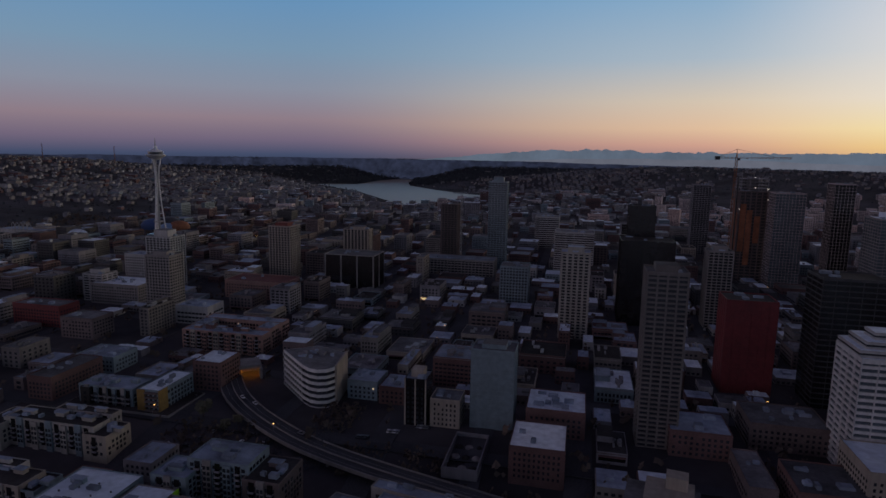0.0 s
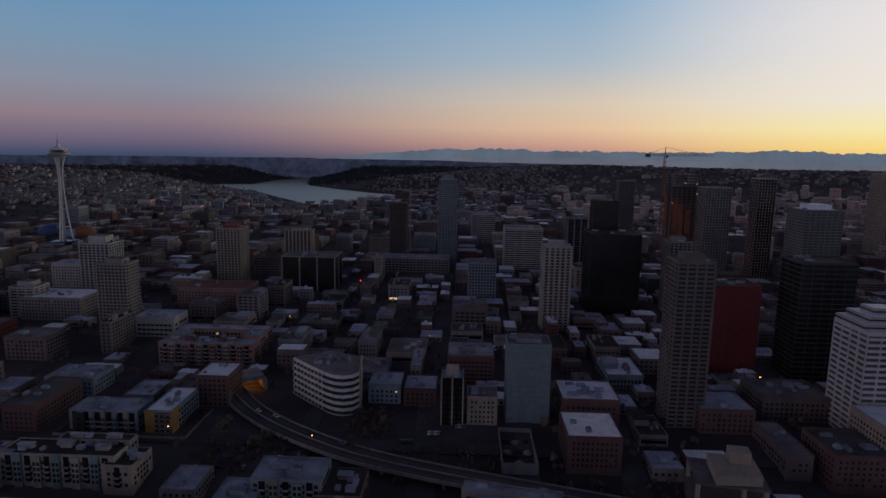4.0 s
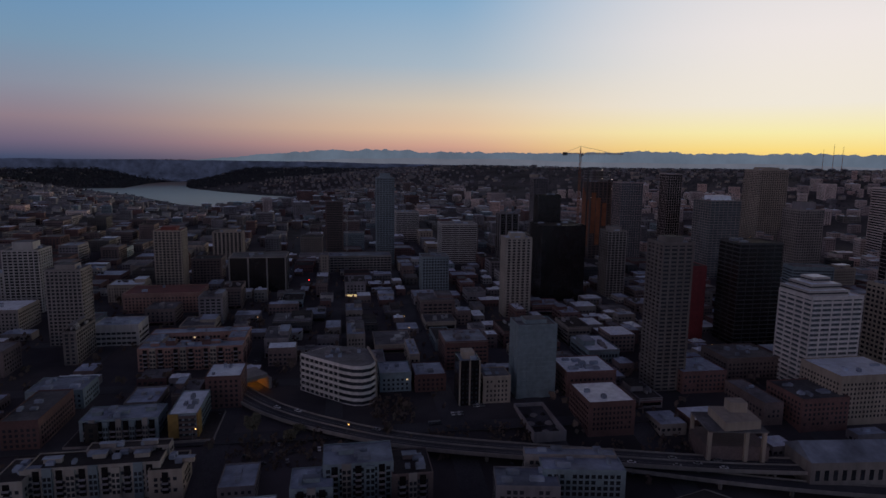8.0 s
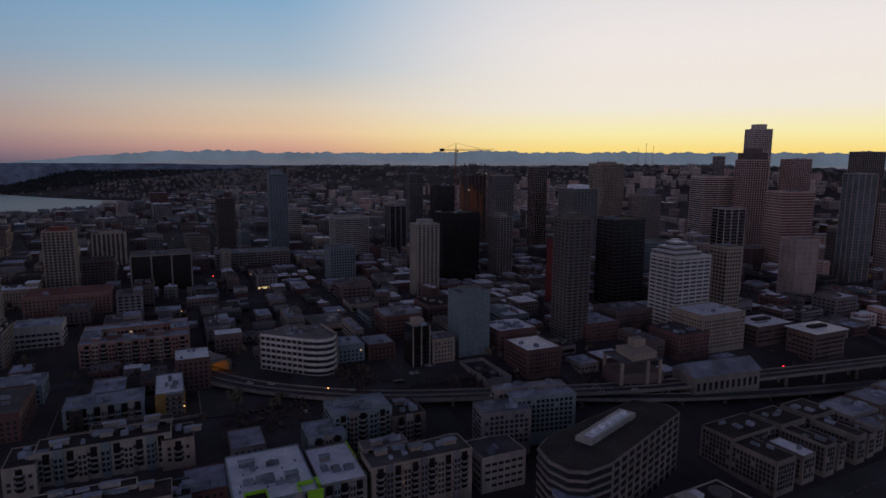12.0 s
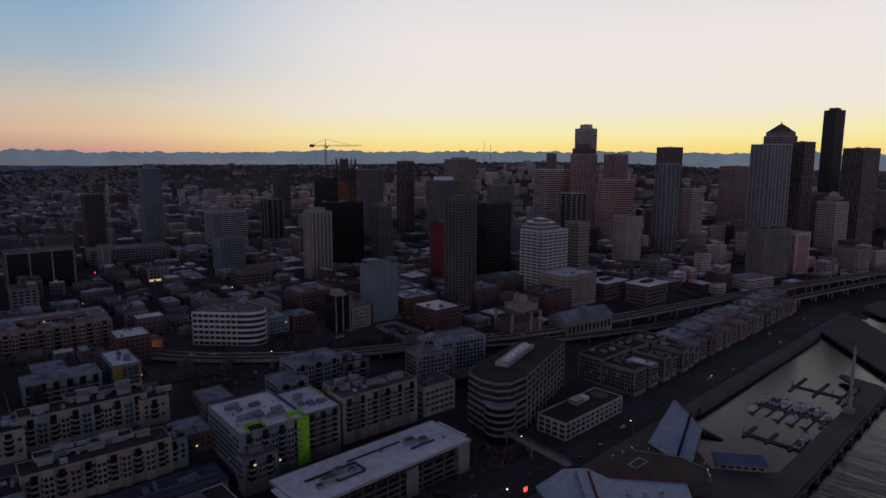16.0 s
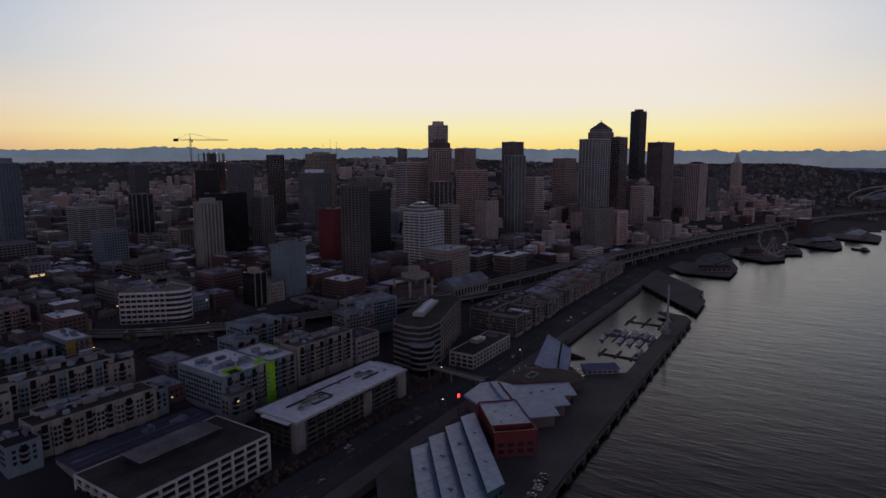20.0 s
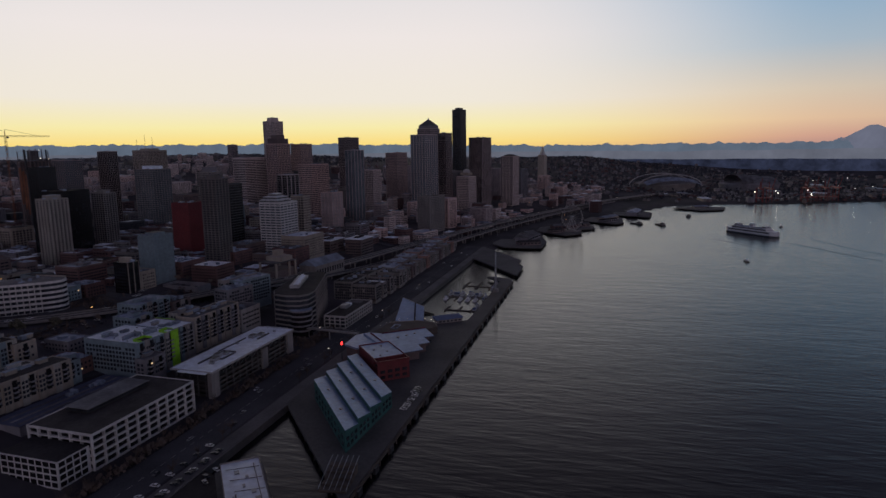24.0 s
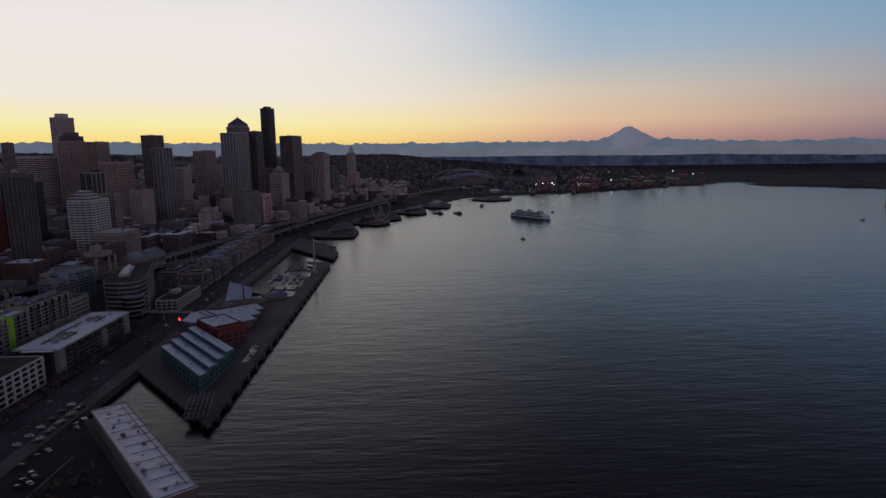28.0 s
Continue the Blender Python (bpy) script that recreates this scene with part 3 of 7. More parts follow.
# ---- towers that stand out over the streets ----
tower("pale concrete apartment tower with ribbed balconies", -125.5, 532.3, 27.1, 21.8, 119.5, wall="cream", storey=2.9, bay=6.0, band=1.0, pier=2.0, proud=0.9, crown=5, roof="roof_pale")
tower("grey concrete slab tower with stacked balconies", -87, 326.1, 23.3, 22.3, 141.9, wall="mushroom", storey=2.9, bay=5.6, band=1.25, pier=1.0, proud=0.9, crown=4)
tower("blue-grey clad block with a plain face", -185.8, 332.3, 27.4, 20.8, 86, wall="teal", glass="teal", storey=3.2, bay=7.2, band=0.2, pier=0.3, proud=0.12, crown=3)
tower("black glass office tower with a taller rear slab", -52.1, 596.3, 51, 44.4, 119.7, wall="black", glass="black", storey=4, bay=4, band=0.2, pier=0.2, proud=0.1, roof="roof_dark")
tower("black glass slab with a sloping crown", -54.4, 622.6, 27, 18, 151.2, wall="black", glass="black", storey=4, bay=4, band=0.2, pier=0.2, proud=0.1, roof="roof_dark")
tower("deep red windowless block", -6.8, 427.2, 34.7, 28.2, 101.5, wall="red", glass="red", storey=4, bay=6, band=0.2, pier=0.2, proud=0.1, roof="roof_dark")
tower("dark glass office block with a lit roof edge", 50.6, 409.3, 41, 30.3, 123.8, wall="panel_shade", glass="black", storey=3.8, bay=9, band=0.9, pier=0.3, proud=0.2, roof="roof_dark")
ST = tower("white stepped office building with deep bands", 29.2, 309.7, 41.3, 33.8, 100.4, wall="framewhite", glass="bluegl", storey=3.7, bay=8.4, band=1.6, pier=0.45, proud=0.9, roof="roof_white", crown=0, clutter=0)
for sw, sd, sz, sh in ((32, 28, 0, 4), (24, 22, 4, 4), (13, 12, 8, 4)):
    tier = part("tier", Geo().box(-sw / 2 - 4, sw / 2 - 4, -sd / 2 + 2, sd / 2 + 2, ST[1] + sz, ST[1] + sz + sh), M["glass"], ST[0])
    for k in range(max(1, int(sh / 3.6)) + 1):
        zb = ST[1] + sz + k * (sh - 1.4) / max(1, int(sh / 3.6))
        part("tier_band", Geo().ring(-sw / 2 - 4.4, sw / 2 - 3.6, -sd / 2 + 1.6, sd / 2 + 2.4, zb, zb + 1.5, 0.8), M["white"], tier)
    part("tier_roof", Geo().box(-sw / 2 - 3.8, sw / 2 - 4.2, -sd / 2 + 2.2, sd / 2 + 1.8, ST[1] + sz + sh, ST[1] + sz + sh + 0.3), M["roof_white"], tier)
tower("beige concrete office block with square windows", 92.9, 310.1, 19.5, 21, 104, wall="beige", storey=3.7, bay=4, band=1.6, pier=1.2)
tower("slim blue-grey glass apartment tower", -217.5, 834.6, 25.9, 24.1, 169.8, wall="teal", glass="bluegl", storey=3.1, bay=4, band=0.6, pier=0.4, crown=7)
tower("brown tower under construction with bare floors", -289, 854.6, 25.3, 23.2, 127.5, wall="brown", glass="panel_shade", storey=3.4, bay=5, band=0.6, pier=0.6, proud=1.8)
tower("unfinished concrete tower hung with orange nets", 120.7, 835.8, 35.8, 32.6, 158.0, wall="brown", glass="panel_shade", storey=4.2, bay=7, band=0.7, pier=0.9, proud=2.6, name="unfinished_tower")
tower("dark flat-topped glass office tower", 151.6, 796.5, 35.2, 29.9, 158.7, wall="dtdark", glass="bluegl", storey=3.8, bay=4, band=0.4, pier=0.3, proud=0.2)
tower("tall slim dark glass slab tower", 191.6, 746.2, 22.1, 23.7, 173.5, wall="dtdark", glass="black", storey=3.8, bay=4, band=0.3, pier=0.3, proud=0.15)
tower("dark concrete apartment tower with bands", 109.9, 1048.6, 28.2, 23.5, 155.5, wall="dim", storey=3.2, bay=5, band=0.8, pier=0.5)
tower("glass tower with a pale hipped crown", 215, 671.5, 44.7, 40.7, 147.1, wall="concrete", glass="bluegl", storey=3.5, bay=6, band=0.8, pier=0.4, roof="roof_white", crown=6, crown_mat="roof_white")
tower("beige concrete hotel tower with a window grid", 524, 940.3, 56.1, 50.3, 181.8, wall="beige", storey=3.4, bay=4.5, band=1.4, pier=1.0, crown=5)
tower("pale concrete office tower with a dark cap", 304.1, 616.8, 35.3, 32.3, 142.3, wall="concrete", storey=3.6, bay=3.5, band=1.2, pier=1.1, crown=10, crown_mat="dim")
tower("grey apartment tower with a notched top", 17.2, 592.6, 23.3, 23.3, 117, wall="concrete", storey=3.0, bay=5, band=1.0, pier=0.9, proud=0.6, crown=5)
tower("round-fronted hotel with white balcony bands", -109.3, 829.4, 53.8, 37.1, 96.3, wall="white", storey=3.1, bay=30, band=1.5, pier=0.5, proud=0.8)
tower("striped white office block with long bands", -143, 1070, 42, 36, 92, wall="white", storey=3.6, bay=20, band=1.6, pier=0.4)
tower("dark office slab with pale corner strips", -35, 816.1, 29, 23.9, 111.5, wall="dim", glass="black", storey=3.6, bay=11, band=0.3, pier=1.2)
tower("wide black glass office block with pale columns", -386.7, 690.1, 64.2, 40.9, 76.8, wall="concrete", glass="black", storey=60, bay=19, band=0, pier=1.6, proud=0.5, roof="roof_grey")
tower("concrete hotel slab with vertical ribs", -440.1, 884.3, 41.7, 21.8, 85.6, wall="beige", storey=3.4, bay=6, band=0.5, pier=2.4, crown=4)
tower("pale apartment tower with a red-trimmed roof", -485.9, 706.2, 30.3, 28.7, 110.4, wall="beige", storey=3.1, bay=4.4, band=1.0, pier=1.4, roof="roof_red", crown=4, crown_mat="roof_red")
tower("blue-grey square office cube", -184.7, 652.1, 31.8, 30, 77.4, wall="teal", storey=3.5, bay=3.5, band=1.4, pier=1.2)
tower("long white office block with window bands", -265.4, 791.2, 97.8, 36.2, 58.4, wall="concrete", storey=3.8, bay=5, band=1.3, pier=0.9, roof="roof_pale")
tower("slender grey apartment tower beside a taller twin", -531.8, 514.7, 27.9, 22.1, 101.7, wall="concrete", storey=3.0, bay=3.6, band=1.2, pier=1.1, crown=4)
tower("white balconied apartment tower with stepped top", -606.5, 632.7, 33.5, 28.7, 105.9, wall="white", storey=3.0, bay=4.5, band=1.0, pier=0.9, proud=0.8, crown=8)
tower("white striped apartment block with piers", -645.4, 566.2, 25.9, 23.2, 68.9, wall="white", storey=3.0, bay=8, band=1.3, pier=1.6, proud=0.8, crown=5)

for ob in [o for o in scene.objects if o.name.startswith("unfinished_tower")]:
    UH = 158.0 - ob.location.z
    slab = Geo().box(-17.4, 17.4, -15.8, 15.8, 0, 0.5).mesh("floor_slab", M["dim"])
    post = Geo().box(-0.5, 0.5, -0.5, 0.5, 0, 4.2).mesh("column", M["dim"])
    for k in range(5):
        if k < 4:
            part("floor_slab", slab, None, ob, at=pose(0, 0, UH + 4.2 * (k + 1)))
        for cx in (-16.5, -5.5, 5.5, 16.5):
            for cy in (-15, 0, 15):
                if k < 4 or cx * cy >= 0:
                    part("column", post, None, ob, at=pose(cx, cy, UH + 0.3 + 4.2 * k))
    part("lift_core", Geo().box(-6, 6, -6, 6, UH, UH + 19), M["dim"], ob)
    for nx, n0, n1 in ((-12, 40, 104), (-4, 22, 96), (6, 52, 88)):
        part("safety_net", Geo().box(nx - 3.6, nx + 3.6, -16.75, -16.5, n0, n1), M["rust"], ob)
    for k in range(4):
        part("safety_net", Geo().box(-18.2, -17.95, -13 + 7 * k, -7.5 + 7 * k, 20 + 9 * k, 92 + 6 * k), M["rust"], ob)
    for i in range(5):
        part("work_lamp", Geo().box(-0.4, 0.4, -0.4, 0.4, 0, 0.7), M["whitelamp"], ob, at=pose(-17 + (i * 17) % 35, -17.2, 96 + (i * 29) % 44))
    for sx in (-1, 1):
        part("hoist_mast", Geo().box(sx * 19.3 - 0.7, sx * 19.3 + 0.7, -8, -6, 0, UH + 20), M["darksteel"], ob)

# ---- the downtown skyline ----
TW = {}
DT = -18
tower("pale tower with a rounded lit crown", 703.4, 709.6, 36.7, 33.6, 256.8, DT, wall="dtgrey", storey=4, bay=4, band=1.4, pier=1.2, crown=10)
TW["shoulder"] = tower("reddish granite tower with shouldered top", 533.6, 599.2, 38.6, 35.6, 187.1, DT, wall="dtbrown", storey=4, bay=5, band=1.0, pier=1.0, crown=0)[0]
TW["pyramid"] = tower("granite tower under a pyramid roof", 660.3, 279.8, 39.1, 36, 218.1, DT, wall="dtdark", storey=4, bay=5, band=1.0, pier=1.0)[0]
tower("pale grey tower with plain glass face", 578.5, 265.5, 49.9, 38.4, 202, DT, wall="dtgrey", glass="bluegl", storey=4, bay=8, band=0.4, pier=0.5)
tower("dark glass slab tower behind the pale one", 637.3, 234.7, 26.6, 22.6, 206.8, DT, wall="dtdark", glass="black", storey=4, bay=4, band=0.4, pier=0.3)
tower("tallest tower, black glass with stepped curves", 1097.5, 313.8, 31.8, 29.3, 293.9, DT, wall="panel_shade", glass="black", storey=4, bay=5, band=0.3, pier=0.3, crown=6)
tower("broad dark office slab with close ribs", 730.4, 172.3, 46.1, 35, 197, DT, wall="dtdark", glass="black", storey=4, bay=3, band=0.3, pier=0.5)
TW["cap"] = tower("brown tower with a rounded cap", 826.3, 115.7, 35.5, 33.9, 151.7, DT, wall="dtgrey", storey=4, bay=4, band=0.8, pier=1.2)[0]
tower("dark slab with a flat crown", 643.9, 474.7, 38.5, 30.8, 200.8, DT, wall="dtdark", glass="black", storey=4, bay=4, band=0.5, pier=0.5)
tower("glass tower with a bright vertical seam", 406, 357.6, 28.2, 25.4, 170.5, DT, wall="dtdark", glass="bluegl", storey=3.6, bay=9, band=0.3, pier=0.8)
tower("broad brown stone office tower", 814, 415.6, 43.3, 37.4, 163.9, DT, wall="dtbrown", storey=4, bay=4, band=1.2, pier=0.8)
tower("pale concrete office block with ribbed face", 483.3, 351.5, 26.4, 23.8, 129.7, DT, wall="dtgrey", storey=3.8, bay=4, band=1.3, pier=0.8)
tower("sloped-roof granite tower with close windows", 745.4, 654.4, 40.3, 35.8, 189.1, DT, wall="dtbrown", storey=4, bay=4, band=1.0, pier=1.0)
tower("lone dark residential tower", 1090.4, 1094.5, 24.4, 21.9, 196.1, DT, wall="dtdark", storey=3.4, bay=4, band=0.8, pier=0.6)
tower("wide striped office block", 527.6, 670.7, 61.3, 41.4, 156.9, DT, wall="dtgrey", storey=3.8, bay=30, band=1.7, pier=0.5)
tower("reddish office block with a vaulted top", 403.7, 446.2, 48.2, 36.1, 143.9, DT, wall="dtbrown", storey=3.8, bay=4, band=1.4, pier=0.6)
tower("dark glass tower with a pale frame", 201, 390.2, 27.2, 24.6, 131, DT, wall="dtdark", glass="black", storey=3.6, bay=10, band=0.4, pier=0.9)
tower("dark brown windowless block", 262.3, 340.6, 28, 26.4, 97.9, DT, wall="dtbrown", glass="dtdark", storey=6, bay=8, band=0.3, pier=0.3, proud=0.15)
TW["cupola"] = tower("old stone tower with a stepped domed top", 660, 190, 34, 32, 108, DT, wall="dtgrey", storey=3.8, bay=4, band=1.2, pier=1.0)[0]


# ---- the waterfront ----
def wing(b, ox, oy, w, d, h, wall, roof, z0=0.0, storey=3.1, bay=3.2, ww=2.0, wh=1.9, sides="sx", rim=0.8, units=2, seed=1, lit_share=0.006, rnd=None, flats=0, second="dim"):
    """A wing of a larger building, with its own windows and roof. flats: stacks of balconies between projecting bays."""
    rnd = rnd or random.Random(seed)
    g = part("wing", Geo().box(-w / 2, w / 2, -d / 2, d / 2, -7, h), M[wall], b, at=pose(ox, oy, z0))
    part("roof", Geo().box(-w / 2 + 0.4, w / 2 - 0.4, -d / 2 + 0.4, d / 2 - 0.4, h + 0.004, h + 0.2), M[roof], g)
    part("parapet", Geo().ring(-w / 2, w / 2, -d / 2, d / 2, h, h + rim, 0.35), M[wall], g)
    if storey:
        windows(g, w, d, h, storey, bay, ww, wh, sides=sides, rnd=rnd, lit_share=lit_share, skip=0.05)
    if flats:
        pitch = w / flats
        slab = SHARED.setdefault(("balcony", wall), Geo().box(-1.5, 1.5, -1.3, 0.1, 0, 0.2).box(-1.5, 1.5, -1.3, -1.22, 0.2, 1.15).box(-1.5, -1.42, -1.3, 0, 0.2, 1.15).box(1.42, 1.5, -1.3, 0, 0.2, 1.15).mesh("balcony", M["dim"]))
        for i in range(flats):
            u = -w / 2 + pitch * (i + 0.5)
            # Proud black glass strip paints the dark of a recess behind each balcony stack.
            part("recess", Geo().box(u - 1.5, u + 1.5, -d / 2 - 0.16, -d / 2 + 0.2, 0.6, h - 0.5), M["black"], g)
            for j in range(1, int((h - 1) / storey)):
                part("balcony", slab, None, g, at=pose(u, -d / 2, j * storey))
            if i:
                v = u - pitch / 2
                bw = min(pitch * 0.2, 2.4)
                sh = part("bay", Geo().box(v - bw, v + bw, -d / 2 - 1.1, -d / 2 + 0.2, -5, h + (0.9 if i % 2 else -0.6)), M[second if i % 2 else wall], g)
                gl = Geo()
                for j in range(int((h - 1) / storey)):
                    for s in (-0.5, 0.5):
                        gl.box(v + s * bw - bw * 0.36, v + s * bw + bw * 0.36, -d / 2 - 1.2, -d / 2 - 1.0, 1.0 + j * storey, 2.9 + j * storey)
                tagged(part("bay_panes", gl, M["glass"], sh), kind="stuff")
        for i in range(max(1, flats // 2)):
            u = -w / 2 + pitch * (2 * i + 1)
            lw, ld = rnd.uniform(2.4, 4.2), rnd.uniform(2, min(4, d * 0.25))
            uy = rnd.uniform(-0.2, 0.25) * d
            lf = part("stair_loft", Geo().box(u - lw, u + lw, uy - ld / 2, uy + ld / 2, h, h + 2.6), M[wall], g)
            part("loft_cap", Geo().box(u - lw - 0.4, u + lw + 0.4, uy - ld / 2 - 0.4, uy + ld / 2 + 0.4, h + 2.6, h + 2.9), M["roof_pale"], lf)
    roof_clutter(g, w, d, h + 0.2, rnd, units)
    return g


def piles(b, line, gap, top, r=0.35, deep=-3, mat="wood", name="pile"):
    me = Geo().tube((0, 0, deep), (0, 0, top), r, r * 0.9, 7).mesh(name, M[mat])
    for (x0, y0), (x1, y1) in zip(line, line[1:]):
        n = max(1, int(math.hypot(x1 - x0, y1 - y0) / gap))
        for i in range(n):
            part(name, me, None, b, at=pose(x0 + (x1 - x0) * (i + 0.5) / n, y0 + (y1 - y0) * (i + 0.5) / n, 0))


PIER1 = [(-486, -18), (24, -18), (37, -12), (46, 16), (41, 18), (16, -3), (-44, -4), (-164, -4), (-187, 24), (-166, 44), (-139, 58), (-105, 68), (-108, 72), (-381, 72)]
p1 = thing("pier", "long concrete pier on dark piles with a marina breakwater", "pier")
part("deck", Geo().prism(PIER1, 2.6, 4.6), M["pier"], p1)
part("apron", Geo().prism([(-486, -18.4), (24, -18.4), (24, -19.2), (-486, -19.2)][::-1], 2.2, 4.2), M["wood"], p1)
piles(p1, [(-486, -19), (24, -19), (38, -12), (46, 16)], 13, 4.0, 0.55)
piles(p1, [(-381, 70), (-487, -18)], 12, 4.0, 0.5)
fender = Geo().box(-2.6, 2.6, -1.6, 0.2, -1, 3.6).mesh("fender", M["darksteel"])
for i in range(22):
    part("fender", fender, None, p1, at=pose(-470 + i * 22.8, -18.8, 0))
claim(-230, 25, 512, 90)
PIER2 = [(60, -18), (126, -17), (137, -7), (172, -8), (274, 62), (276, 72), (176, 72), (174, 66)]
p2 = thing("pier", "broad skewed concrete pier beside the marina mouth", "pier")
part("deck", Geo().prism(PIER2, 2.6, 4.6), M["pier"], p2)
piles(p2, [(60, -18.5), (127, -17.5), (138, -8), (173, -8.5), (275, 61)], 14, 4.0, 0.5)
piles(p2, [(173, 66), (59, -17)], 14, 4.0, 0.5)
setting("seawall", Geo().box(-2200, -381, 65.0, 67.0, -3, 4.9).box(-108, 163, 65.0, 67.0, -3, 4.9), M["pier"], "concrete seawall along the shore road")
setting("promenade", Geo().box(-2200, 290, 67.0, 76, 4.3, 4.62), M["pave"], "concrete promenade beside the shore road")

# sawtooth-roofed shed on the pier, skewed with the pier's end
U, V = Vector((64, 51)), Vector((64, -3.5))
S0 = Vector((-440, 1))
shed = thing("pier_shed", "sea-green shed with four sawtooth metal roof bays", "shed", S0.x, S0.y, 4.6)
for i in range(4):
    a, b2 = V * (i / 4), V * ((i + 1) / 4)
    quad = [tuple(a), tuple(b2), tuple(b2 + U), tuple(a + U)]
    part("bay_wall", Geo().prism([(p[0], p[1]) for p in quad], -0.5, [13.2, 10.2, 10.2, 13.2]), M["shed"], shed)
    e = U.normalized() * 0.6
    lift = Geo()
    c = [a - e, b2 - e, b2 + U + e, a + U + e]
    k = [13.3, 10.3, 10.3, 13.3]
    lift.v = [(p.x, p.y, z) for p, z in zip(c, k)] + [(p.x, p.y, z + 0.35) for p, z in zip(c, k)]
    lift.f = [(3, 2, 1, 0), (4, 5, 6, 7), (0, 1, 5, 4), (1, 2, 6, 5), (2, 3, 7, 6), (3, 0, 4, 7)]
    rf = part("roof_bay", lift, M["metal_roof"], shed)
    for s in range(1, 9):
        q0 = a + U * (s / 9)
        q1 = b2 + U * (s / 9)
        part("roof_seam", Geo().tube((q0.x, q0.y, 13.7), (q1.x, q1.y, 10.7), 0.09, 0.09, 4), M["steel"], rf)
    for s in range(2):
        q = a + (b2 - a) * 0.5 + U * (0.3 + 0.4 * s)
        part("roof_vent", Geo().box(q.x - 0.8, q.x + 0.8, q.y - 0.8, q.y + 0.8, 11.7, 13.1), M["steel"], rf)
    for lev in (2.5, 6.2):
        for s in range(3):
            q = a + (b2 - a) * (0.2 + 0.3 * s)
            part("window", shared_box("shed_window", 2.6, 0.4, 2.0, "glass"), None, shed, at=pose(q.x, q.y - 0.05, lev + 1, 0, 0, math.degrees(math.atan2(V.y, V.x))))
for s in range(9):
    for lev in (3.2, 7.4):
        q = U * ((s + 0.7) / 9.6)
        part("window", shared_box("shed_side_window", 3.4, 0.4, 2.2, "glass"), None, shed, at=pose(q.x, q.y, lev, 0, 0, math.degrees(math.atan2(U.y, U.x))))
        q = U * ((s + 0.7) / 9.6) + V
        part("window", shared_box("shed_side_window", 3.4, 0.4, 2.2, "glass"), None, shed, at=pose(q.x, q.y, lev, 0, 0, math.degrees(math.atan2(U.y, U.x))))

# red hall and the pale-roofed market hall behind it
redh = thing("red_hall", "deep red hall with a pale roof and a sunken terrace", "hall", -313.5, 27, 4.6, 40.8)
part("wall", Geo().box(-14, 21, -12.2, 12.2, -0.5, 14.2), M["red"], redh)
part("front_wall", Geo().box(-22, -14, -12.2, 12.2, -0.5, 10.6).box(-22, -21.4, -12.2, 12.2, 10.6, 13.4), M["red"], redh)
part("front_fascia", Geo().box(-22.2, -21.2, -12.4, 12.4, 13.4, 15.0).box(-22, -14, -12.4, -11.6, 13.4, 15.0).box(-22, -14, 11.6, 12.4, 13.4, 15.0), M["red"], redh)
part("terrace_floor", Geo().box(-21.3, -14.1, -11.7, 11.7, 10.6, 10.8), M["roof_dark"], redh)
for i in range(7):
    part("terrace_post", shared_box("terrace_post", 0.4, 0.4, 2.9, "red"), None, redh, at=pose(-21.7, -11.1 + 3.7 * i, 12.0))
part("roof", Geo().box(-13.6, 20.6, -11.8, 11.8, 14.2, 14.45), M["metal_roof"], redh)
part("parapet", Geo().ring(-14, 21, -12.2, 12.2, 14.2, 15.2, 0.4), M["red"], redh)
for i in range(4):
    part("roof_unit", shared_box("roof_unit", 1.2, 1.2, 0.7, "steel"), None, redh, at=pose(-8 + 7 * i, 5 - 8 * (i % 2), 14.8))
    for lev in (2.0, 6.0):
        part("window", shared_box("hall_window", 0.4, 3.6, 2.2, "glass"), None, redh, at=pose(-22.05, -8.4 + 5.6 * i, lev + 1))
for i in range(7):
    part("window", shared_box("hall_side", 3.2, 0.4, 2.6, "glass"), None, redh, at=pose(-17 + 5.4 * i, -12.25, 6))
mkt = thing("market_hall", "low brown hall under a broad stepped blue-grey roof", "hall", -262, 40, 4.6)
MK = [(-35, -20), (-21, -35), (-10, -27), (-2, -35), (10, -26), (16, -33), (35, -20), (9, 11), (9, 23), (-1, 31), (-26, 30), (-33, 17), (-19, -3)]
part("wall", Geo().prism([(x * 0.93 - 1, y * 0.93 + 1) for x, y in MK], -0.5, 7.6), M["brown"], mkt)
part("roof", Geo().prism(MK, 7.6, [8.2, 8.1, 8.2, 8.1, 8.2, 8.1, 8.3, 8.8, 9.0, 9.2, 9.2, 9.1, 8.7]), M["metal_roof"], mkt)
part("roof_rib", Geo().tube((6, 20, 9.2), (-30, -14, 8.7), 0.8, 0.8, 4), M["red"], mkt)
part("roof_rib", Geo().tube((1, 24, 9.4), (-32, -8, 8.9), 1.2, 1.2, 4), M["metal_roof"], mkt)
part("fascia", Geo().tube((35, -20, 8.6), (9, 11, 9.1), 0.5, 0.5, 4), M["red"], mkt)
for k in range(3):
    q = Vector((2 + 7 * k, -6 - 5 * k))
    part("skylight", Geo().box(q.x - 1.2, q.x + 1.2, q.y - 0.8, q.y + 0.8, 8.6, 9.4), M["steel"], mkt)
for i in range(7):
    part("window", shared_box("market_window", 2.8, 0.4, 2.6, "glass"), None, mkt, at=pose(14 + 2.4 * i, -30.6 + 1.65 * i, 3.2, 0, 0, 34))
ramp_roof = thing("roof_terrace", "brown roof terrace with small lamps along its edge", "terrace", -222, 38, 4.6)
RT = [(-3, -19), (8, -25), (20, -18), (22, -2), (10, 21), (-18, 25), (-30, 23), (-30, 14), (-10, -8)]
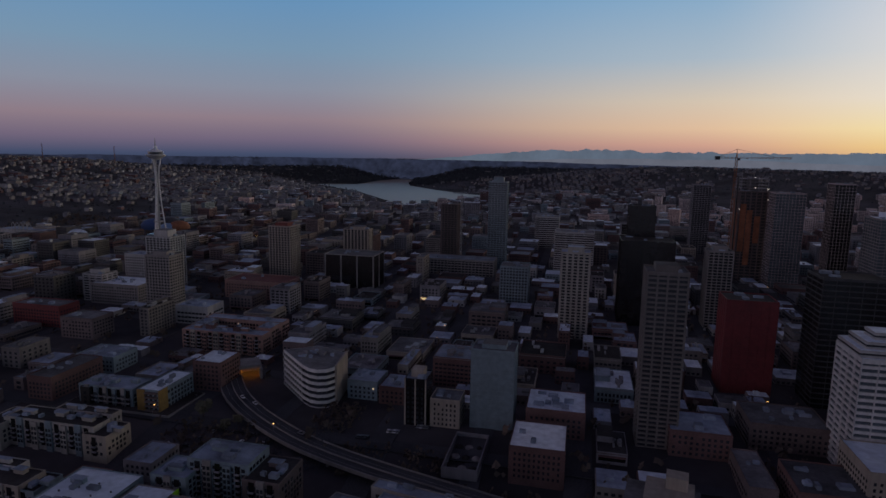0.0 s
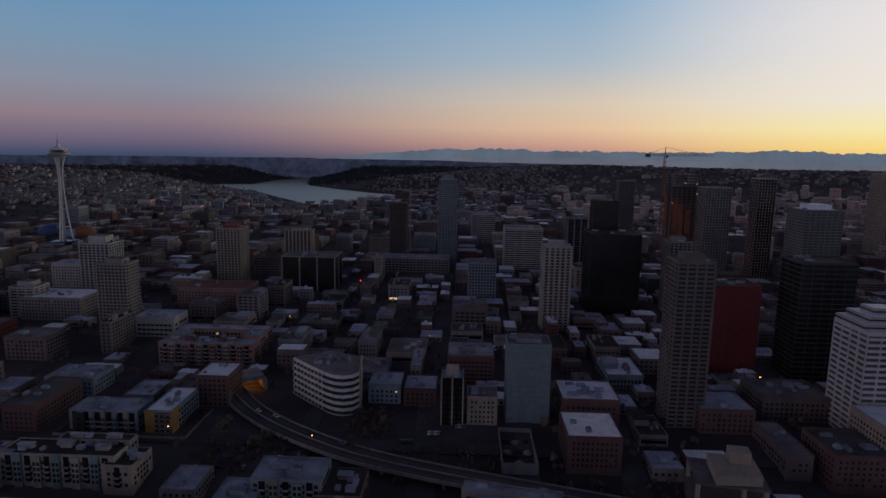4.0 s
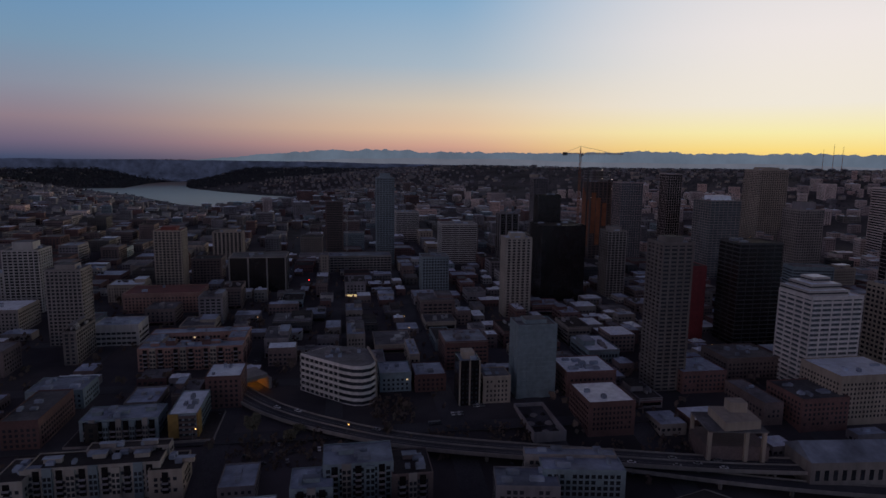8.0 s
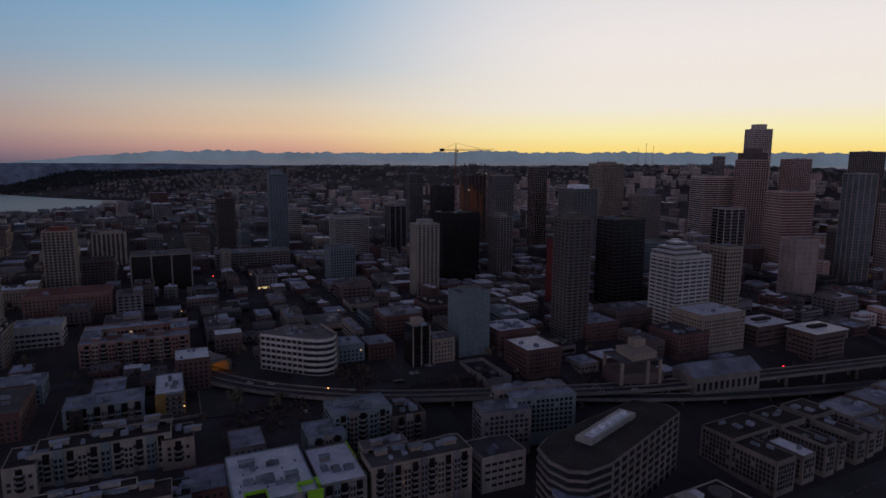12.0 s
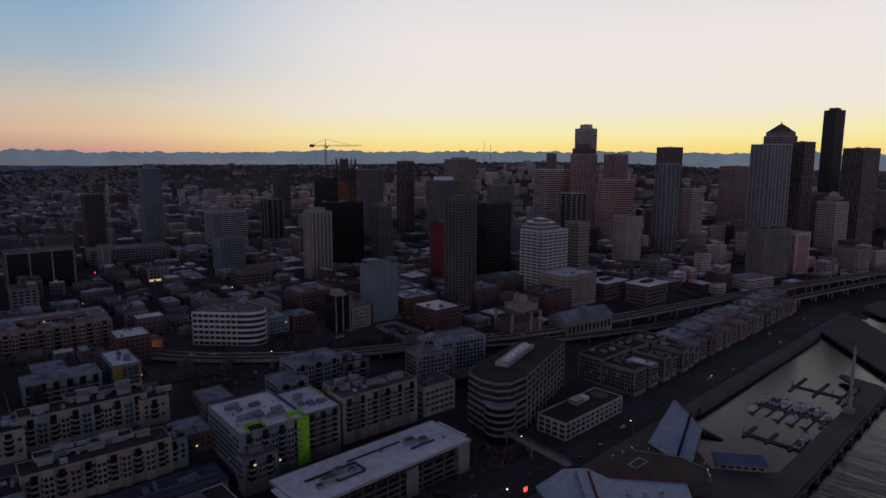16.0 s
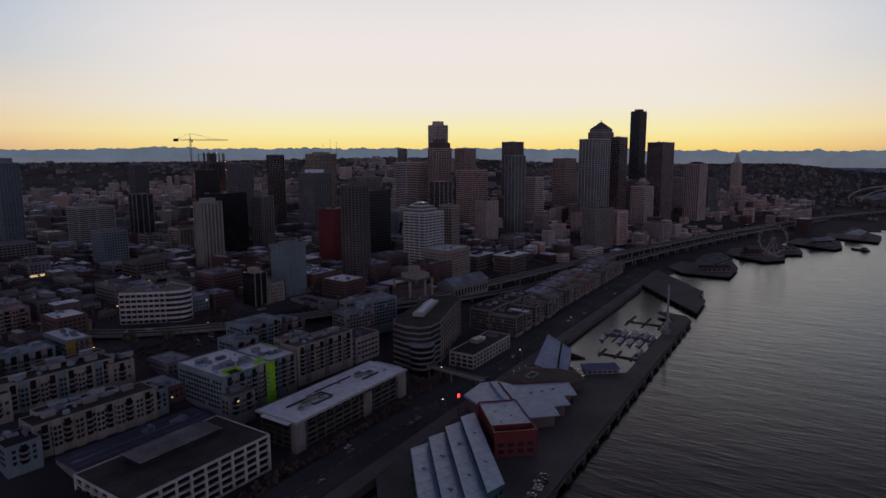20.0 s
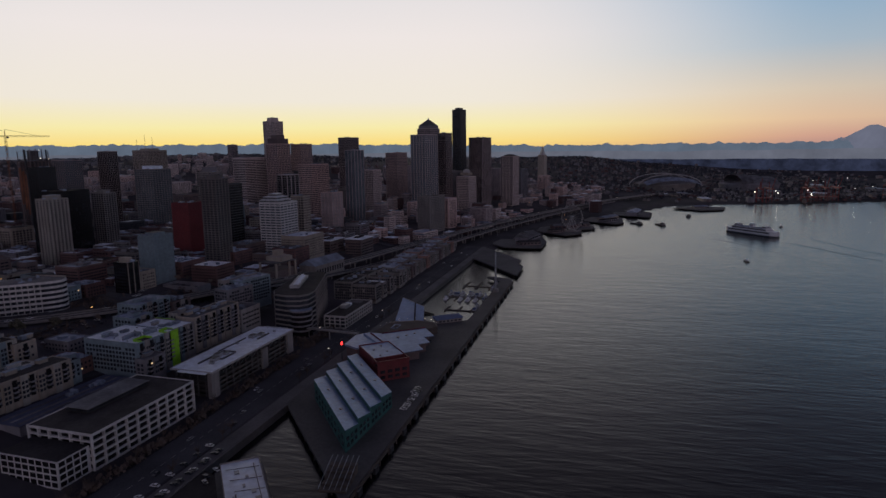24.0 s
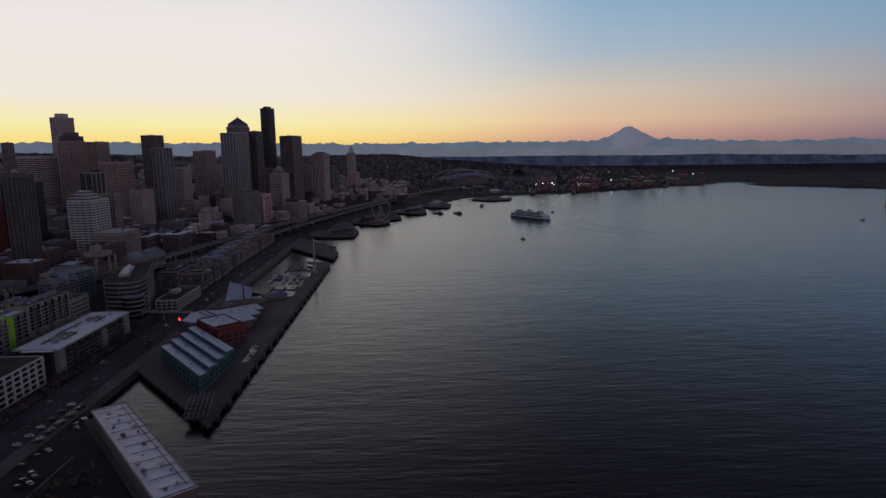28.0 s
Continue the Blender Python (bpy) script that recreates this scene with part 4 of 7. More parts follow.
part("deck", Geo().prism(RT, -0.5, 6.6), M["wood"], ramp_roof)
part("deck_edge", Geo().tube((8, -25, 6.8), (20, -18, 6.8), 0.25, 0.25, 4).tube((20, -18, 6.8), (22, -2, 6.8), 0.25, 0.25, 4).tube((22, -2, 6.8), (10, 21, 6.8), 0.25, 0.25, 4), M["beige"], ramp_roof)
part("stair_well", Geo().ring(-8, 4, 8, 14, 6.6, 7.4, 0.5), M["roof_pale"], ramp_roof)
for (x0, y0), (x1, y1), n in (((9, -24), (19, -17), 2), ((20.5, -16), (21.4, -3), 2), ((21, 0), (10, 20), 3), ((8, 20.6), (-17, 24), 3)):
    for k in range(n):
        u, v = x0 + (x1 - x0) * k / n, y0 + (y1 - y0) * k / n
        lp = part("lamp_post", Geo().tube((u, v, 6.6), (u, v, 9.4), 0.08), M["steel"], ramp_roof)
        part("lamp_head", Geo().disc(u, v, ((0.05, 9.3), (0.16, 9.4), (0.16, 9.6), (0.05, 9.7)), 8), M["whitelamp"], lp)
tip = thing("pier_bleacher", "weathered timber ramp stack at the pier's tip", "platform", -462, -8, 4.6, 8)
for k in range(5):
    part("ramp_step", Geo().box(-16 + 4.5 * k, -12.5 + 4.5 * k, -6, 8, 0, 1.0 + 0.9 * k), M["wood"], tip)
for k in range(6):
    part("truss_rail", Geo().tube((-17, -6 + 2.8 * k, 2.2), (8, -6 + 2.8 * k, 7.2), 0.16, 0.16, 4), M["steel"], tip)

slant = thing("marina_pavilion", "small pavilion with a steep pale metal roof", "pavilion", -165, 50, 4.6, 0)


def tilted(pts, low, high, thick, over=1.0):
    """A slab that climbs from its first and last corner to the two between."""
    cx, cy = sum(p[0] for p in pts) / 4, sum(p[1] for p in pts) / 4
    q = [(cx + (x - cx) * over, cy + (y - cy) * over) for x, y in pts]
    z = (low, high, high + 0.5, low)
    g = Geo()
    g.v = [(x, y, h - thick) for (x, y), h in zip(q, z)] + [(x, y, h) for (x, y), h in zip(q, z)]
    g.f = [(3, 2, 1, 0), (4, 5, 6, 7)] + [(a, (a + 1) % 4, 4 + (a + 1) % 4, 4 + a) for a in range(4)]
    return g


SL = [(-33, -18), (4, -8), (34, 24), (-20, 13)]
part("wall", Geo().prism(SL, -0.5, [0.4, 8.4, 8.9, 0.4]), M["concrete"], slant)
part("roof", tilted(SL, 1.2, 9.4, 0.6, 1.04), M["metal_roof"], slant)
part("roof_valley", tilted([(-30, -10), (16, 4), (18, 6), (-29, -8)], 1.75, 10.0, 0.9), M["roof_dark"], slant)
part("roof_ridge", Geo().tube((4.5, -8.6, 9.6), (35, 24.4, 10.1), 0.35, None, 6), M["steel"], slant)
for k in range(7):
    f = (k + 0.5) / 7
    part("window", shared_box("pav_window", 3.2, 0.3, 4.6, "glass"), None, slant, at=pose(4.1 + 30 * f, -8.1 + 32 * f, 4.4, 0, 0, 46.8))

boath = thing("boat_shed", "low harbour office under a blue canvas roof", "shed", -173, 14, 4.6, -53)
part("wall", Geo().box(-13, 13, -5, 5, -0.5, 3.4), M["concrete"], boath)
part("roof", Geo().prism([(-14, -6), (14, -6), (14, 6), (-14, 6)], 3.4, [3.8, 3.8, 4.9, 4.9]), M["bluetarp"], boath)
for i in range(6):
    part("window", shared_box("office_window", 2.6, 0.3, 1.5, "glass"), None, boath, at=pose(-10 + 4 * i, -5.05, 1.7))

# white-roofed pier building on its own skewed pier
wp = thing("pier_house", "long grey pier building with a cluttered white roof", "building", -507, 18, 4.6, 38.5)
part("pier_deck", Geo().box(-90, 50, -12, 12, -2.2, 0.0), M["pier"], wp)
part("wall", Geo().box(-86, 39, -9, 9, 0, 8.5), M["brown"], wp)
part("roof", Geo().box(-86.5, 39.5, -9.5, 9.5, 8.5, 8.9), M["roof_white"], wp)
part("parapet", Geo().ring(-86.5, 39.5, -9.5, 9.5, 8.9, 9.5, 0.4), M["concrete"], wp)
rr = random.Random(5)
for i in range(18):
    ux, uy, s = rr.uniform(-80, 34), rr.uniform(-5.5, 6.5), rr.uniform(0.5, 1.7)
    part("roof_unit", Geo().box(ux - s, ux + s, uy - s * 0.7, uy + s * 0.7, 8.9, 8.9 + rr.uniform(0.5, 1.4)), M["steel" if i % 3 else "roof_grey"], wp)
for i in range(11):
    part("roof_pipe", Geo().tube((-80 + 11 * i, -8.6, 9.2), (-78 + 11 * i, 5 + (i * 5) % 4, 9.2), 0.16, 0.16, 5), M["darksteel"], wp)
part("roof_pipe", Geo().tube((-82, -6.2, 9.25), (34, -6.2, 9.25), 0.2, 0.2, 5), M["darksteel"], wp)
for i in range(20):
    for lev in (1.6, 5.0):
        part("window", shared_box("pier_window", 2.6, 0.3, 1.8, "glass"), None, wp, at=pose(-82 + 6.1 * i, -9.05, lev + 0.9))
part("gate_house", Geo().box(40, 47, -5, 5, 0, 5), M["beige"], wp)
claim(-501, 17, 150, 40, 37)

lot = thing("shore_lot", "dark parking deck with brown scrub beside the pier building", "parking lot")
part("deck", Geo().prism([(-640, 66), (-640, -30), (-592, -32), (-478, 55), (-474, 66)], 2.4, 4.5), M["lot"], lot)
part("kerb", Geo().prism([(-600, 40), (-520, 40), (-520, 41), (-600, 41)], 4.5, 4.75), M["pave"], lot)

# long white-roofed office over open parking floors
dk = thing("parking_office", "long block with a white roof over open dark parking floors", "building", -340, 133.5, 5.0, -1.5)
# Near-black core: the shade of the open parking floors put into its colour.
part("core", Geo().box(-47, 47, -11, 11, -1, 15.5), M["panel_shade"], dk)
for j in range(4):
    part("floor_slab", Geo().ring(-50, 50, -14.5, 14.5, j * 3.3 - 0.2, j * 3.3 + 0.7, 4.5), M["wood"], dk)
    part("spandrel", Geo().ring(-50.3, 50.3, -14.8, 14.8, j * 3.3 + 0.7, j * 3.3 + 1.5, 0.25), M["pier"], dk)
for i in range(14):
    u = -49.4 + i * 7.6
    for sy in (-1, 1):
        part("column", shared_box("column", 0.9, 0.9, 16.6, "pier"), None, dk, at=pose(u, sy * 14.4, 8.2))
for i in range(4):
    for sx in (-1, 1):
        part("column", shared_box("column", 0.9, 0.9, 16.6, "pier"), None, dk, at=pose(sx * 49.9, -9.6 + 6.4 * i, 8.2))
part("stair_tower", Geo().box(8, 15, -15.8, -14, -1, 15), M["concrete"], dk)
part("stair_tower", Geo().box(-52, -44, -15.8, -12.6, -1, 16.6), M["concrete"], dk)
part("stair_tower", Geo().box(44, 52, -15.8, -12.6, -1, 16.6), M["concrete"], dk)
# Black storey carries the shade of the gap under the overhanging roof.
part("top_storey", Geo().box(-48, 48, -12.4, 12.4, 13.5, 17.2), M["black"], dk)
tr = Geo()
for i in range(15):
    u = -51.2 + i * 7.31
    tr.tube((u, -16.6, 17.1), (u, -13.2, 12.8), 0.14, 0.14, 4)
part("roof_brackets", tr, M["steel"], dk)
part("roof", Geo().box(-52, 52, -16.6, 16.6, 17.4, 18.2), M["roof_white"], dk)
part("roof_edge", Geo().ring(-52.3, 52.3, -16.9, 16.9, 17.2, 18.45, 0.5), M["white"], dk)
# a lower corner stepping back at either end of the roof
part("roof_lip", Geo().box(-55, -52.3, -13, 9, 17.2, 17.9).box(52.3, 55, -10, 13, 17.2, 17.9), M["roof_white"], dk)
for ux, uy, uw, ud, uh in ((-31, -3, 7, 3.4, 2.2), (-23, 0.6, 5, 4, 2.6), (-17, -2, 4, 3, 1.6), (24, 3, 6, 4.4, 2.2), (31, 0, 5, 4, 1.8), (-37, -5, 3, 3, 1.4), (6, 5, 2, 2, 1.1), (42, -5, 1.6, 1.6, 0.9)):
    ru = part("roof_unit", Geo().box(ux - uw / 2, ux + uw / 2, uy - ud / 2, uy + ud / 2, 18.2, 18.2 + uh), M["steel"], dk)
    part("grille", Geo().box(ux - uw / 2 + 0.4, ux + uw / 2 - 0.4, uy - ud / 2 + 0.4, uy + ud / 2 - 0.4, 18.2 + uh, 18.5 + uh), M["darksteel"], ru)
duct = Geo()
for x0, x1, y0, y1 in ((-40, -12, 3.2, 4.2), (-12, -11, -6, 4.2), (-27, -12, -7, -6), (20, 36, -4.4, -3.4), (-28, -27, -7, 3), (-14, 20, 6.6, 7.1)):
    duct.box(x0, x1, y0, y1, 18.2, 19.1)
part("duct", duct, M["darksteel"], dk)
claim(-340, 133, 112, 38)

# white-framed office block with a sunken roof terrace
of = thing("framed_office", "office block in a deep white concrete frame", "building", -450, 141, 5.0, -1.5)
framed(of, 78, 44, 19.4, 3.88, 7.8, "framewhite", "black", 0.75, 0.75, 1.3, "roof_dark", rim=0.7)
part("side_block", Geo().box(-58, -39.2, -20, 18, -1, 14.0), M["framewhite"], of)
part("side_roof", Geo().box(-57.5, -39.4, -19.5, 17.5, 14.0, 14.3), M["roof_dark"], of)
for i in range(4):
    for lev in (0.2, 3.7, 7.2, 10.6):
        part("window", shared_box("front_window", 3.3, 0.3, 2.4, "black"), None, of, at=pose(-55.6 + 4.2 * i, -20.05, lev + 1.6))
for i in range(8):
    for lev in (0.2, 3.7, 7.2, 10.6):
        part("window", shared_box("end_window", 0.3, 3.5, 2.4, "black"), None, of, at=pose(-58.05, -17.2 + 4.6 * i, lev + 1.6))
part("plant_screen", Geo().box(-18, 26, 2, 17, 19.6, 22.2), M["roof_dark"], of)
part("clerestory", Geo().box(-18.4, 26.4, 1.6, 17.4, 20.4, 21.3), M["glass"], of)
part("plant_roof", Geo().box(-19, 27, 1, 18, 22.2, 22.5), M["roof_grey"], of)
claim(-455, 141, 108, 54)
bl = thing("low_building", "low annex with a blue-grey roof behind the offices", "building", -430, 190, 9, -3)
part("wall", Geo().box(-48, 30, -11, 11, -4, 8), M["dim"], bl)
part("roof", Geo().box(-48.4, 30.4, -11.4, 11.4, 8, 8.4), M["roof_blue"], bl)
for k in range(3):
    part("roof_strip", Geo().box(-46, 28, -9 + 6.5 * k, -7.4 + 6.5 * k, 8.4, 8.75), M["roof_grey"], bl)
roof_clutter(bl, 66, 20, 8.4, random.Random(3), 6)
claim(-434, 190, 90, 24)

# lime-trimmed apartment block
lm = thing("apartment_block", "white apartment block with lime green courtyard walls", "building", -362, 198, 17, -4)
wing(lm, -13, -1, 36, 48, 22, "teal", "roof_white", storey=3.1, bay=3.0, units=8, flats=4, second="concrete")
wing(lm, 18, -2, 22, 38, 21, "concrete", "roof_white", storey=3.1, bay=3.0, units=4, flats=3, second="teal", seed=3)
wing(lm, -24, -29, 18, 9, 12, "dim", "roof_grey", storey=3.1, units=0, flats=2, seed=5)
part("lime_recess", Geo().box(5.1, 7.0, -21, -14, -4, 22.9), M["lime"], lm)
part("lime_recess", Geo().box(0, 7, -25.9, -25.1, -4, 22.9), M["lime"], lm)
part("lime_edge", Geo().box(28.8, 29.5, -2, 17.4, 12, 22.1), M["lime"], lm)
part("lime_screen", Geo().box(-3, 4, -18.4, -17.8, 22.2, 24.2).box(-3.4, -2.8, -25, -17.8, 22.2, 23.4), M["lime"], lm)
part("lime_terrace", Geo().box(-26, -17, -24.7, -18, 22.22, 22.5), M["roof_dark"], lm)
part("lime_screen", Geo().box(-26.4, -16.6, -18, -17.4, 22.2, 24.0).box(-17.2, -16.6, -24.7, -18, 22.2, 24.0).box(-26.4, -25.8, -24.7, -18, 22.2, 23.4), M["lime"], lm)
vents = Geo()
for i in range(14):
    vents.box(-28 + (i * 7) % 30, -27.4 + (i * 7) % 30, -14 + (i * 5) % 30, -13.4 + (i * 5) % 30, 22.2, 23.0)
tagged(part("roof_vents", vents, M["darksteel"], lm), kind="stuff")
claim(-368, 205, 64, 66)
block("dark red low workshop with a pale roof", -400, 230, 20, 26, 27, wall="brick", roof="roof_pale", storey=3.4)
ap = thing("apartment_block", "cream apartment rows with roof terraces and set-back lofts", "building", -435, 268, 27, -4)
for k, (ox, oy, w, d, h, mt) in enumerate(((-8, 0, 62, 17, 15.5, "cream"), (26, -2, 16, 20, 12.5, "beige"), (-44, -3, 14, 24, 13, "cream"), (4, 9, 40, 8, 17.5, "concrete"))):
    wing(ap, ox, oy, w, d, h, mt, "roof_dark", storey=3.0, bay=3.0, ww=1.7, wh=1.8, units=5, seed=k, flats=int(w / 9), second=("teal", "brown", "beige", "dim")[k])
claim(-439, 266, 96, 34)
ap = thing("apartment_block", "cream and blue apartment row around roof terraces", "building", -449, 219, 19, -4)
for k, (ox, oy, w, d, h, mt) in enumerate(((0, 0, 66, 17, 14.5, "beige"), (-40, -6, 16, 20, 11, "teal"), (34, 2, 14, 18, 12, "teal"), (-4, 9, 44, 8, 16.0, "white"))):
    wing(ap, ox, oy, w, d, h, mt, "roof_dark", storey=3.0, bay=3.0, ww=1.7, wh=1.8, units=5, seed=10 + k, flats=int(w / 10), second=("cream", "dim", "beige", "teal")[k])
claim(-451, 223, 100, 32)
ap = thing("apartment_block", "grey apartment block with balcony recesses", "building", -304, 184, 19, -4)
for k, (ox, oy, w, d, h, mt) in enumerate(((0, 0, 54, 18, 21, "beige"), (-14, 12, 24, 10, 23, "concrete"), (22, 10, 16, 10, 18, "concrete"))):
    wing(ap, ox, oy, w, d, h, mt, "roof_grey", storey=3.0, bay=3.4, units=6, seed=20 + k, flats=int(w / 8), second="dim")
claim(-304, 195, 58, 34)
ap = thing("apartment_block", "blue-grey stepped apartment block with pale roofs", "building", -317, 230, 25, -4)
for k, (ox, oy, w, d, h, mt) in enumerate(((0, 6, 34, 22, 23, "teal"), (-22, -4, 20, 20, 17, "teal"), (26, 4, 20, 26, 18, "brown"))):
    wing(ap, ox, oy, w, d, h, mt, "roof_pale" if k < 2 else "roof_dark", storey=3.0, bay=3.2, units=5, seed=30 + k, flats=int(w / 10), second="concrete")
claim(-317, 238, 78, 32)
block("small white-rimmed pavilion with a framed roof", -255, 187, 27, 22, 30, wall="white", roof="roof_grey", storey=4, bay=4, ww=3, wh=1.5)
ap = thing("apartment_block", "wedge-shaped dark green and grey apartment block", "building", -225, 204, 24, -14)
for k, (ox, oy, w, d, h, mt) in enumerate(((-14, -4, 30, 18, 20, "dim"), (14, 4, 40, 14, 23, "teal"), (10, 14, 46, 8, 24, "concrete"))):
    wing(ap, ox, oy, w, d, h, mt, "roof_pale", storey=3.0, bay=3.0, units=4, seed=40 + k)
claim(-225, 214, 66, 34)

# corner office with rounded glazed prow
wv = thing("prow_office", "dark-roofed office with a rounded glazed prow and white frame", "building", -203, 148, 7)
WP = [(-51, -7), (-48.5, -18.7), (-41, -24), (-25.5, -23), (53, 4), (56, 15), (44, 31), (-36, 14), (-47.6, 6.8)]
for j in range(8):
    part("glass_storey", Geo().prism([(x * 0.985, y * 0.98) for x, y in WP], j * 4.4 - (6 if j == 0 else 0), j * 4.4 + 3.0), M["glass"], wv)
    part("floor_band", Geo().prism(WP, j * 4.4 + 3.1, j * 4.4 + 4.4), M["taupe"], wv)
for i in range(11):
    f = i / 10
    part("pier", shared_box("office_pier", 0.9, 0.8, 34.4, "concrete"), None, wv, at=pose(-24 + 76 * f, -22.8 + 26.6 * f, 17.2, 0, 0, 19))
part("roof", Geo().prism([(x * 0.97, y * 0.96) for x, y in WP], 35.2, 35.6), M["roof_dark"], wv)
for j in range(5):
    part("drum_band", Geo().disc(-43.5, -17, ((10, j * 4.4 + 3.0), (10.2, j * 4.4 + 3.0), (10.2, j * 4.4 + 4.4), (9.6, j * 4.4 + 4.4)), 28), M["dim"], wv)
    part("drum_glass", Geo().disc(-43.5, -17, ((9.6, j * 4.4 - (6 if j == 0 else 0)), (9.6, j * 4.4 + 3.0)), 28), M["black"], wv)
part("drum_roof", Geo().disc(-43.5, -17, ((10, 22.0), (9.5, 22.4), (2, 22.5)), 28), M["roof_pale"], wv)
part("plant_house", Geo().prism([(-22, -5), (24, 10), (20.5, 19), (-25.5, 3.4)], 35.6, 38.4), M["steel"], wv)
part("plant_roof", Geo().prism([(-19, -2.5), (19, 10), (17, 15), (-21, 1.7)], 38.4, 39), M["roof_white"], wv)
for i in range(5):
    part("roof_unit", shared_box("plant_unit", 3, 2.4, 1.8, "roof_white"), None, wv, at=pose(-15 + 7.6 * i, 1 + 2.6 * i, 39.9, 0, 0, 18))
claim(-201, 150, 112, 62)
sm = thing("low_office", "low dark-roofed office with a white frame", "building", -187, 111, 5.2, 0)
framed(sm, 66, 22, 10.5, 3.5, 5.5, "white", "glass", 0.9, 0.8, 0.8, "roof_dark")
part("plant", Geo().box(-4, 5, 1, 8, 10.7, 14), M["steel"], sm)
part("plant", Geo().box(7, 12, 2, 8, 10.7, 13), M["roof_white"], sm)
part("roof_ring", Geo().disc(24, 2, ((6, 10.7), (6, 11.4), (5.3, 11.4), (5.3, 10.9)), 24), M["pave"], sm)
claim(-187, 111, 70, 26)

# shore-front apartment courts
for k, (x, w) in enumerate(((-104, 40), (-66, 24), (-34, 24))):
    c = thing("shore_apartments", "glass-cornered concrete apartments round a court", "building", x, 132, 6.5, 0, "shore apartments")
    wing(c, 0, 14, w, 22, 20 - k, "taupe", "roof_dark", storey=3.0, bay=2.4, ww=1.7, wh=2.3, units=3, seed=50 + k)
    wing(c, -w * 0.28, -10, w * 0.42, 28, 18 - k, "taupe", "roof_dark", storey=3.0, bay=2.4, ww=1.7, wh=2.3, units=2, seed=60 + k)
    wing(c, w * 0.3, -12, w * 0.3, 22, 15 - k, "taupe", "roof_dark" if k else "roof_white", storey=3.0, bay=2.4, ww=1.7, wh=2.3, units=1, seed=70 + k)
    claim(x, 128, w + 4, 66)
for k in range(8):
    x = -6 + k * 34
    c = thing("shore_apartments", "pale terraced apartments with bay windows and flat roofs" if k % 2 == 0 else "brick terraced apartments with flat roofs", "building", x, 128, 6.5, 0, "shore apartments")
    mt = ("concrete", "brown", "taupe", "pink")[k % 4]
    wing(c, 0, 8, 30, 24, 17 + (k * 5) % 4, mt, "roof_pale", storey=3.0, bay=3.4, units=3, seed=80 + k)
    wing(c, -8, -9, 11, 16, 15, mt, "roof_pale", storey=3.0, bay=3.4, units=1, seed=90 + k)
    wing(c, 9, -9, 10, 14, 14 - k % 3, "concrete" if k % 2 else "taupe", "roof_grey", storey=3.0, bay=3.4, units=1, seed=100 + k)
    claim(x, 124, 32, 52)

# footbridge over the shore road
fb = thing("footbridge", "long railed footbridge on slim columns", "bridge", 0, 0, 0)
bgeo = Geo()
ends = [Vector((-246, 152, 13)), Vector((-256, 72, 13.5))]
dv = (ends[1] - ends[0]).normalized()
sv = Vector((-dv.y, dv.x, 0)) * 2.2
q = [ends[0] - sv, ends[1] - sv, ends[1] + sv, ends[0] + sv]
bgeo.prism([(p.x, p.y) for p in q], 12.2, 13.2)
part("deck", bgeo, M["concrete"], fb)
for s in (-1, 1):
    o = sv * s
    part("rail", Geo().tube(tuple(ends[0] + o + Vector((0, 0, 1.2))), tuple(ends[1] + o + Vector((0, 0, 0.7))), 0.12), M["steel"], fb)
for f in (0.1, 0.37, 0.64, 0.92):
    p = ends[0].lerp(ends[1], f)
    part("column", Geo().tube((p.x, p.y, 3), (p.x, p.y, 12.3), 0.6, 0.5, 10), M["concrete"], fb)


# ---- landmarks over the roofs ----
nd = thing("observation_tower", "white steel tower with a flying-saucer top house", "tower", -847, 983, ground_z(-847, 983), 10)
K = (192 - ground_z(-847, 983)) / 155.0
KR = 0.84 * K
for i in range(3):
    a = radians(120 * i + 20)
    for s in (-1, 1):
        pts = []
        for z, r, off in ((0, 15.5, 2.6), (25, 11.0, 2.3), (60, 6.6, 1.8), (95, 4.0, 1.4), (112, 3.6, 1.3), (130, 5.2, 1.6), (146, 9.5, 2.2)):
            ca, sa = math.cos(a), math.sin(a)
            pts.append(((r * ca - s * off * sa) * KR, (r * sa + s * off * ca) * KR, z * K))
        leg = Geo()
        for p, q in zip(pts, pts[1:]):
            leg.tube(p, q, 1.25 * K, 1.15 * K, 6)
        part("leg", leg, M["hull"], nd)
part("core", Geo().tube((0, 0, -3), (0, 0, 148 * K), 2.2 * K, 1.9 * K, 6), M["steel"], nd)
for z, r in ((30, 12), (60, 7.5), (95, 5)):
    part("brace_ring", Geo().disc(0, 0, ((r * 0.6 * KR, (z - 0.8) * K), (r * KR, (z - 0.8) * K), (r * KR, (z + 0.8) * K), (r * 0.6 * KR, (z + 0.8) * K)), 12), M["white"], nd)
part("saucer", Geo().disc(0, 0, [(r * KR, z * K) for r, z in ((6, 144), (13, 148), (19.5, 151), (21, 152.3), (21, 153.2), (14, 153.8))], 36), M["hull"], nd)
part("window_ring", Geo().disc(0, 0, [(r * KR, z * K) for r, z in ((14.5, 153.8), (16, 155), (15.4, 158), (13, 158.3))], 36), M["glass"], nd)
part("roof", Geo().disc(0, 0, [(r * KR, z * K) for r, z in ((16.8, 158.2), (16.2, 159), (10, 161.5), (5, 163.5), (3.4, 166), (2.6, 169))], 36), M["hull"], nd)
part("spire", Geo().tube((0, 0, 168 * K), (0, 0, 184 * K), 1.3 * K, 0.25 * K, 6), M["steel"], nd)
part("base_pavilion", Geo().disc(0, 0, ((22, -2), (22, 6), (18, 7.5), (3, 8)), 30), M["glass"], nd)
claim(-847, 983, 44, 44)


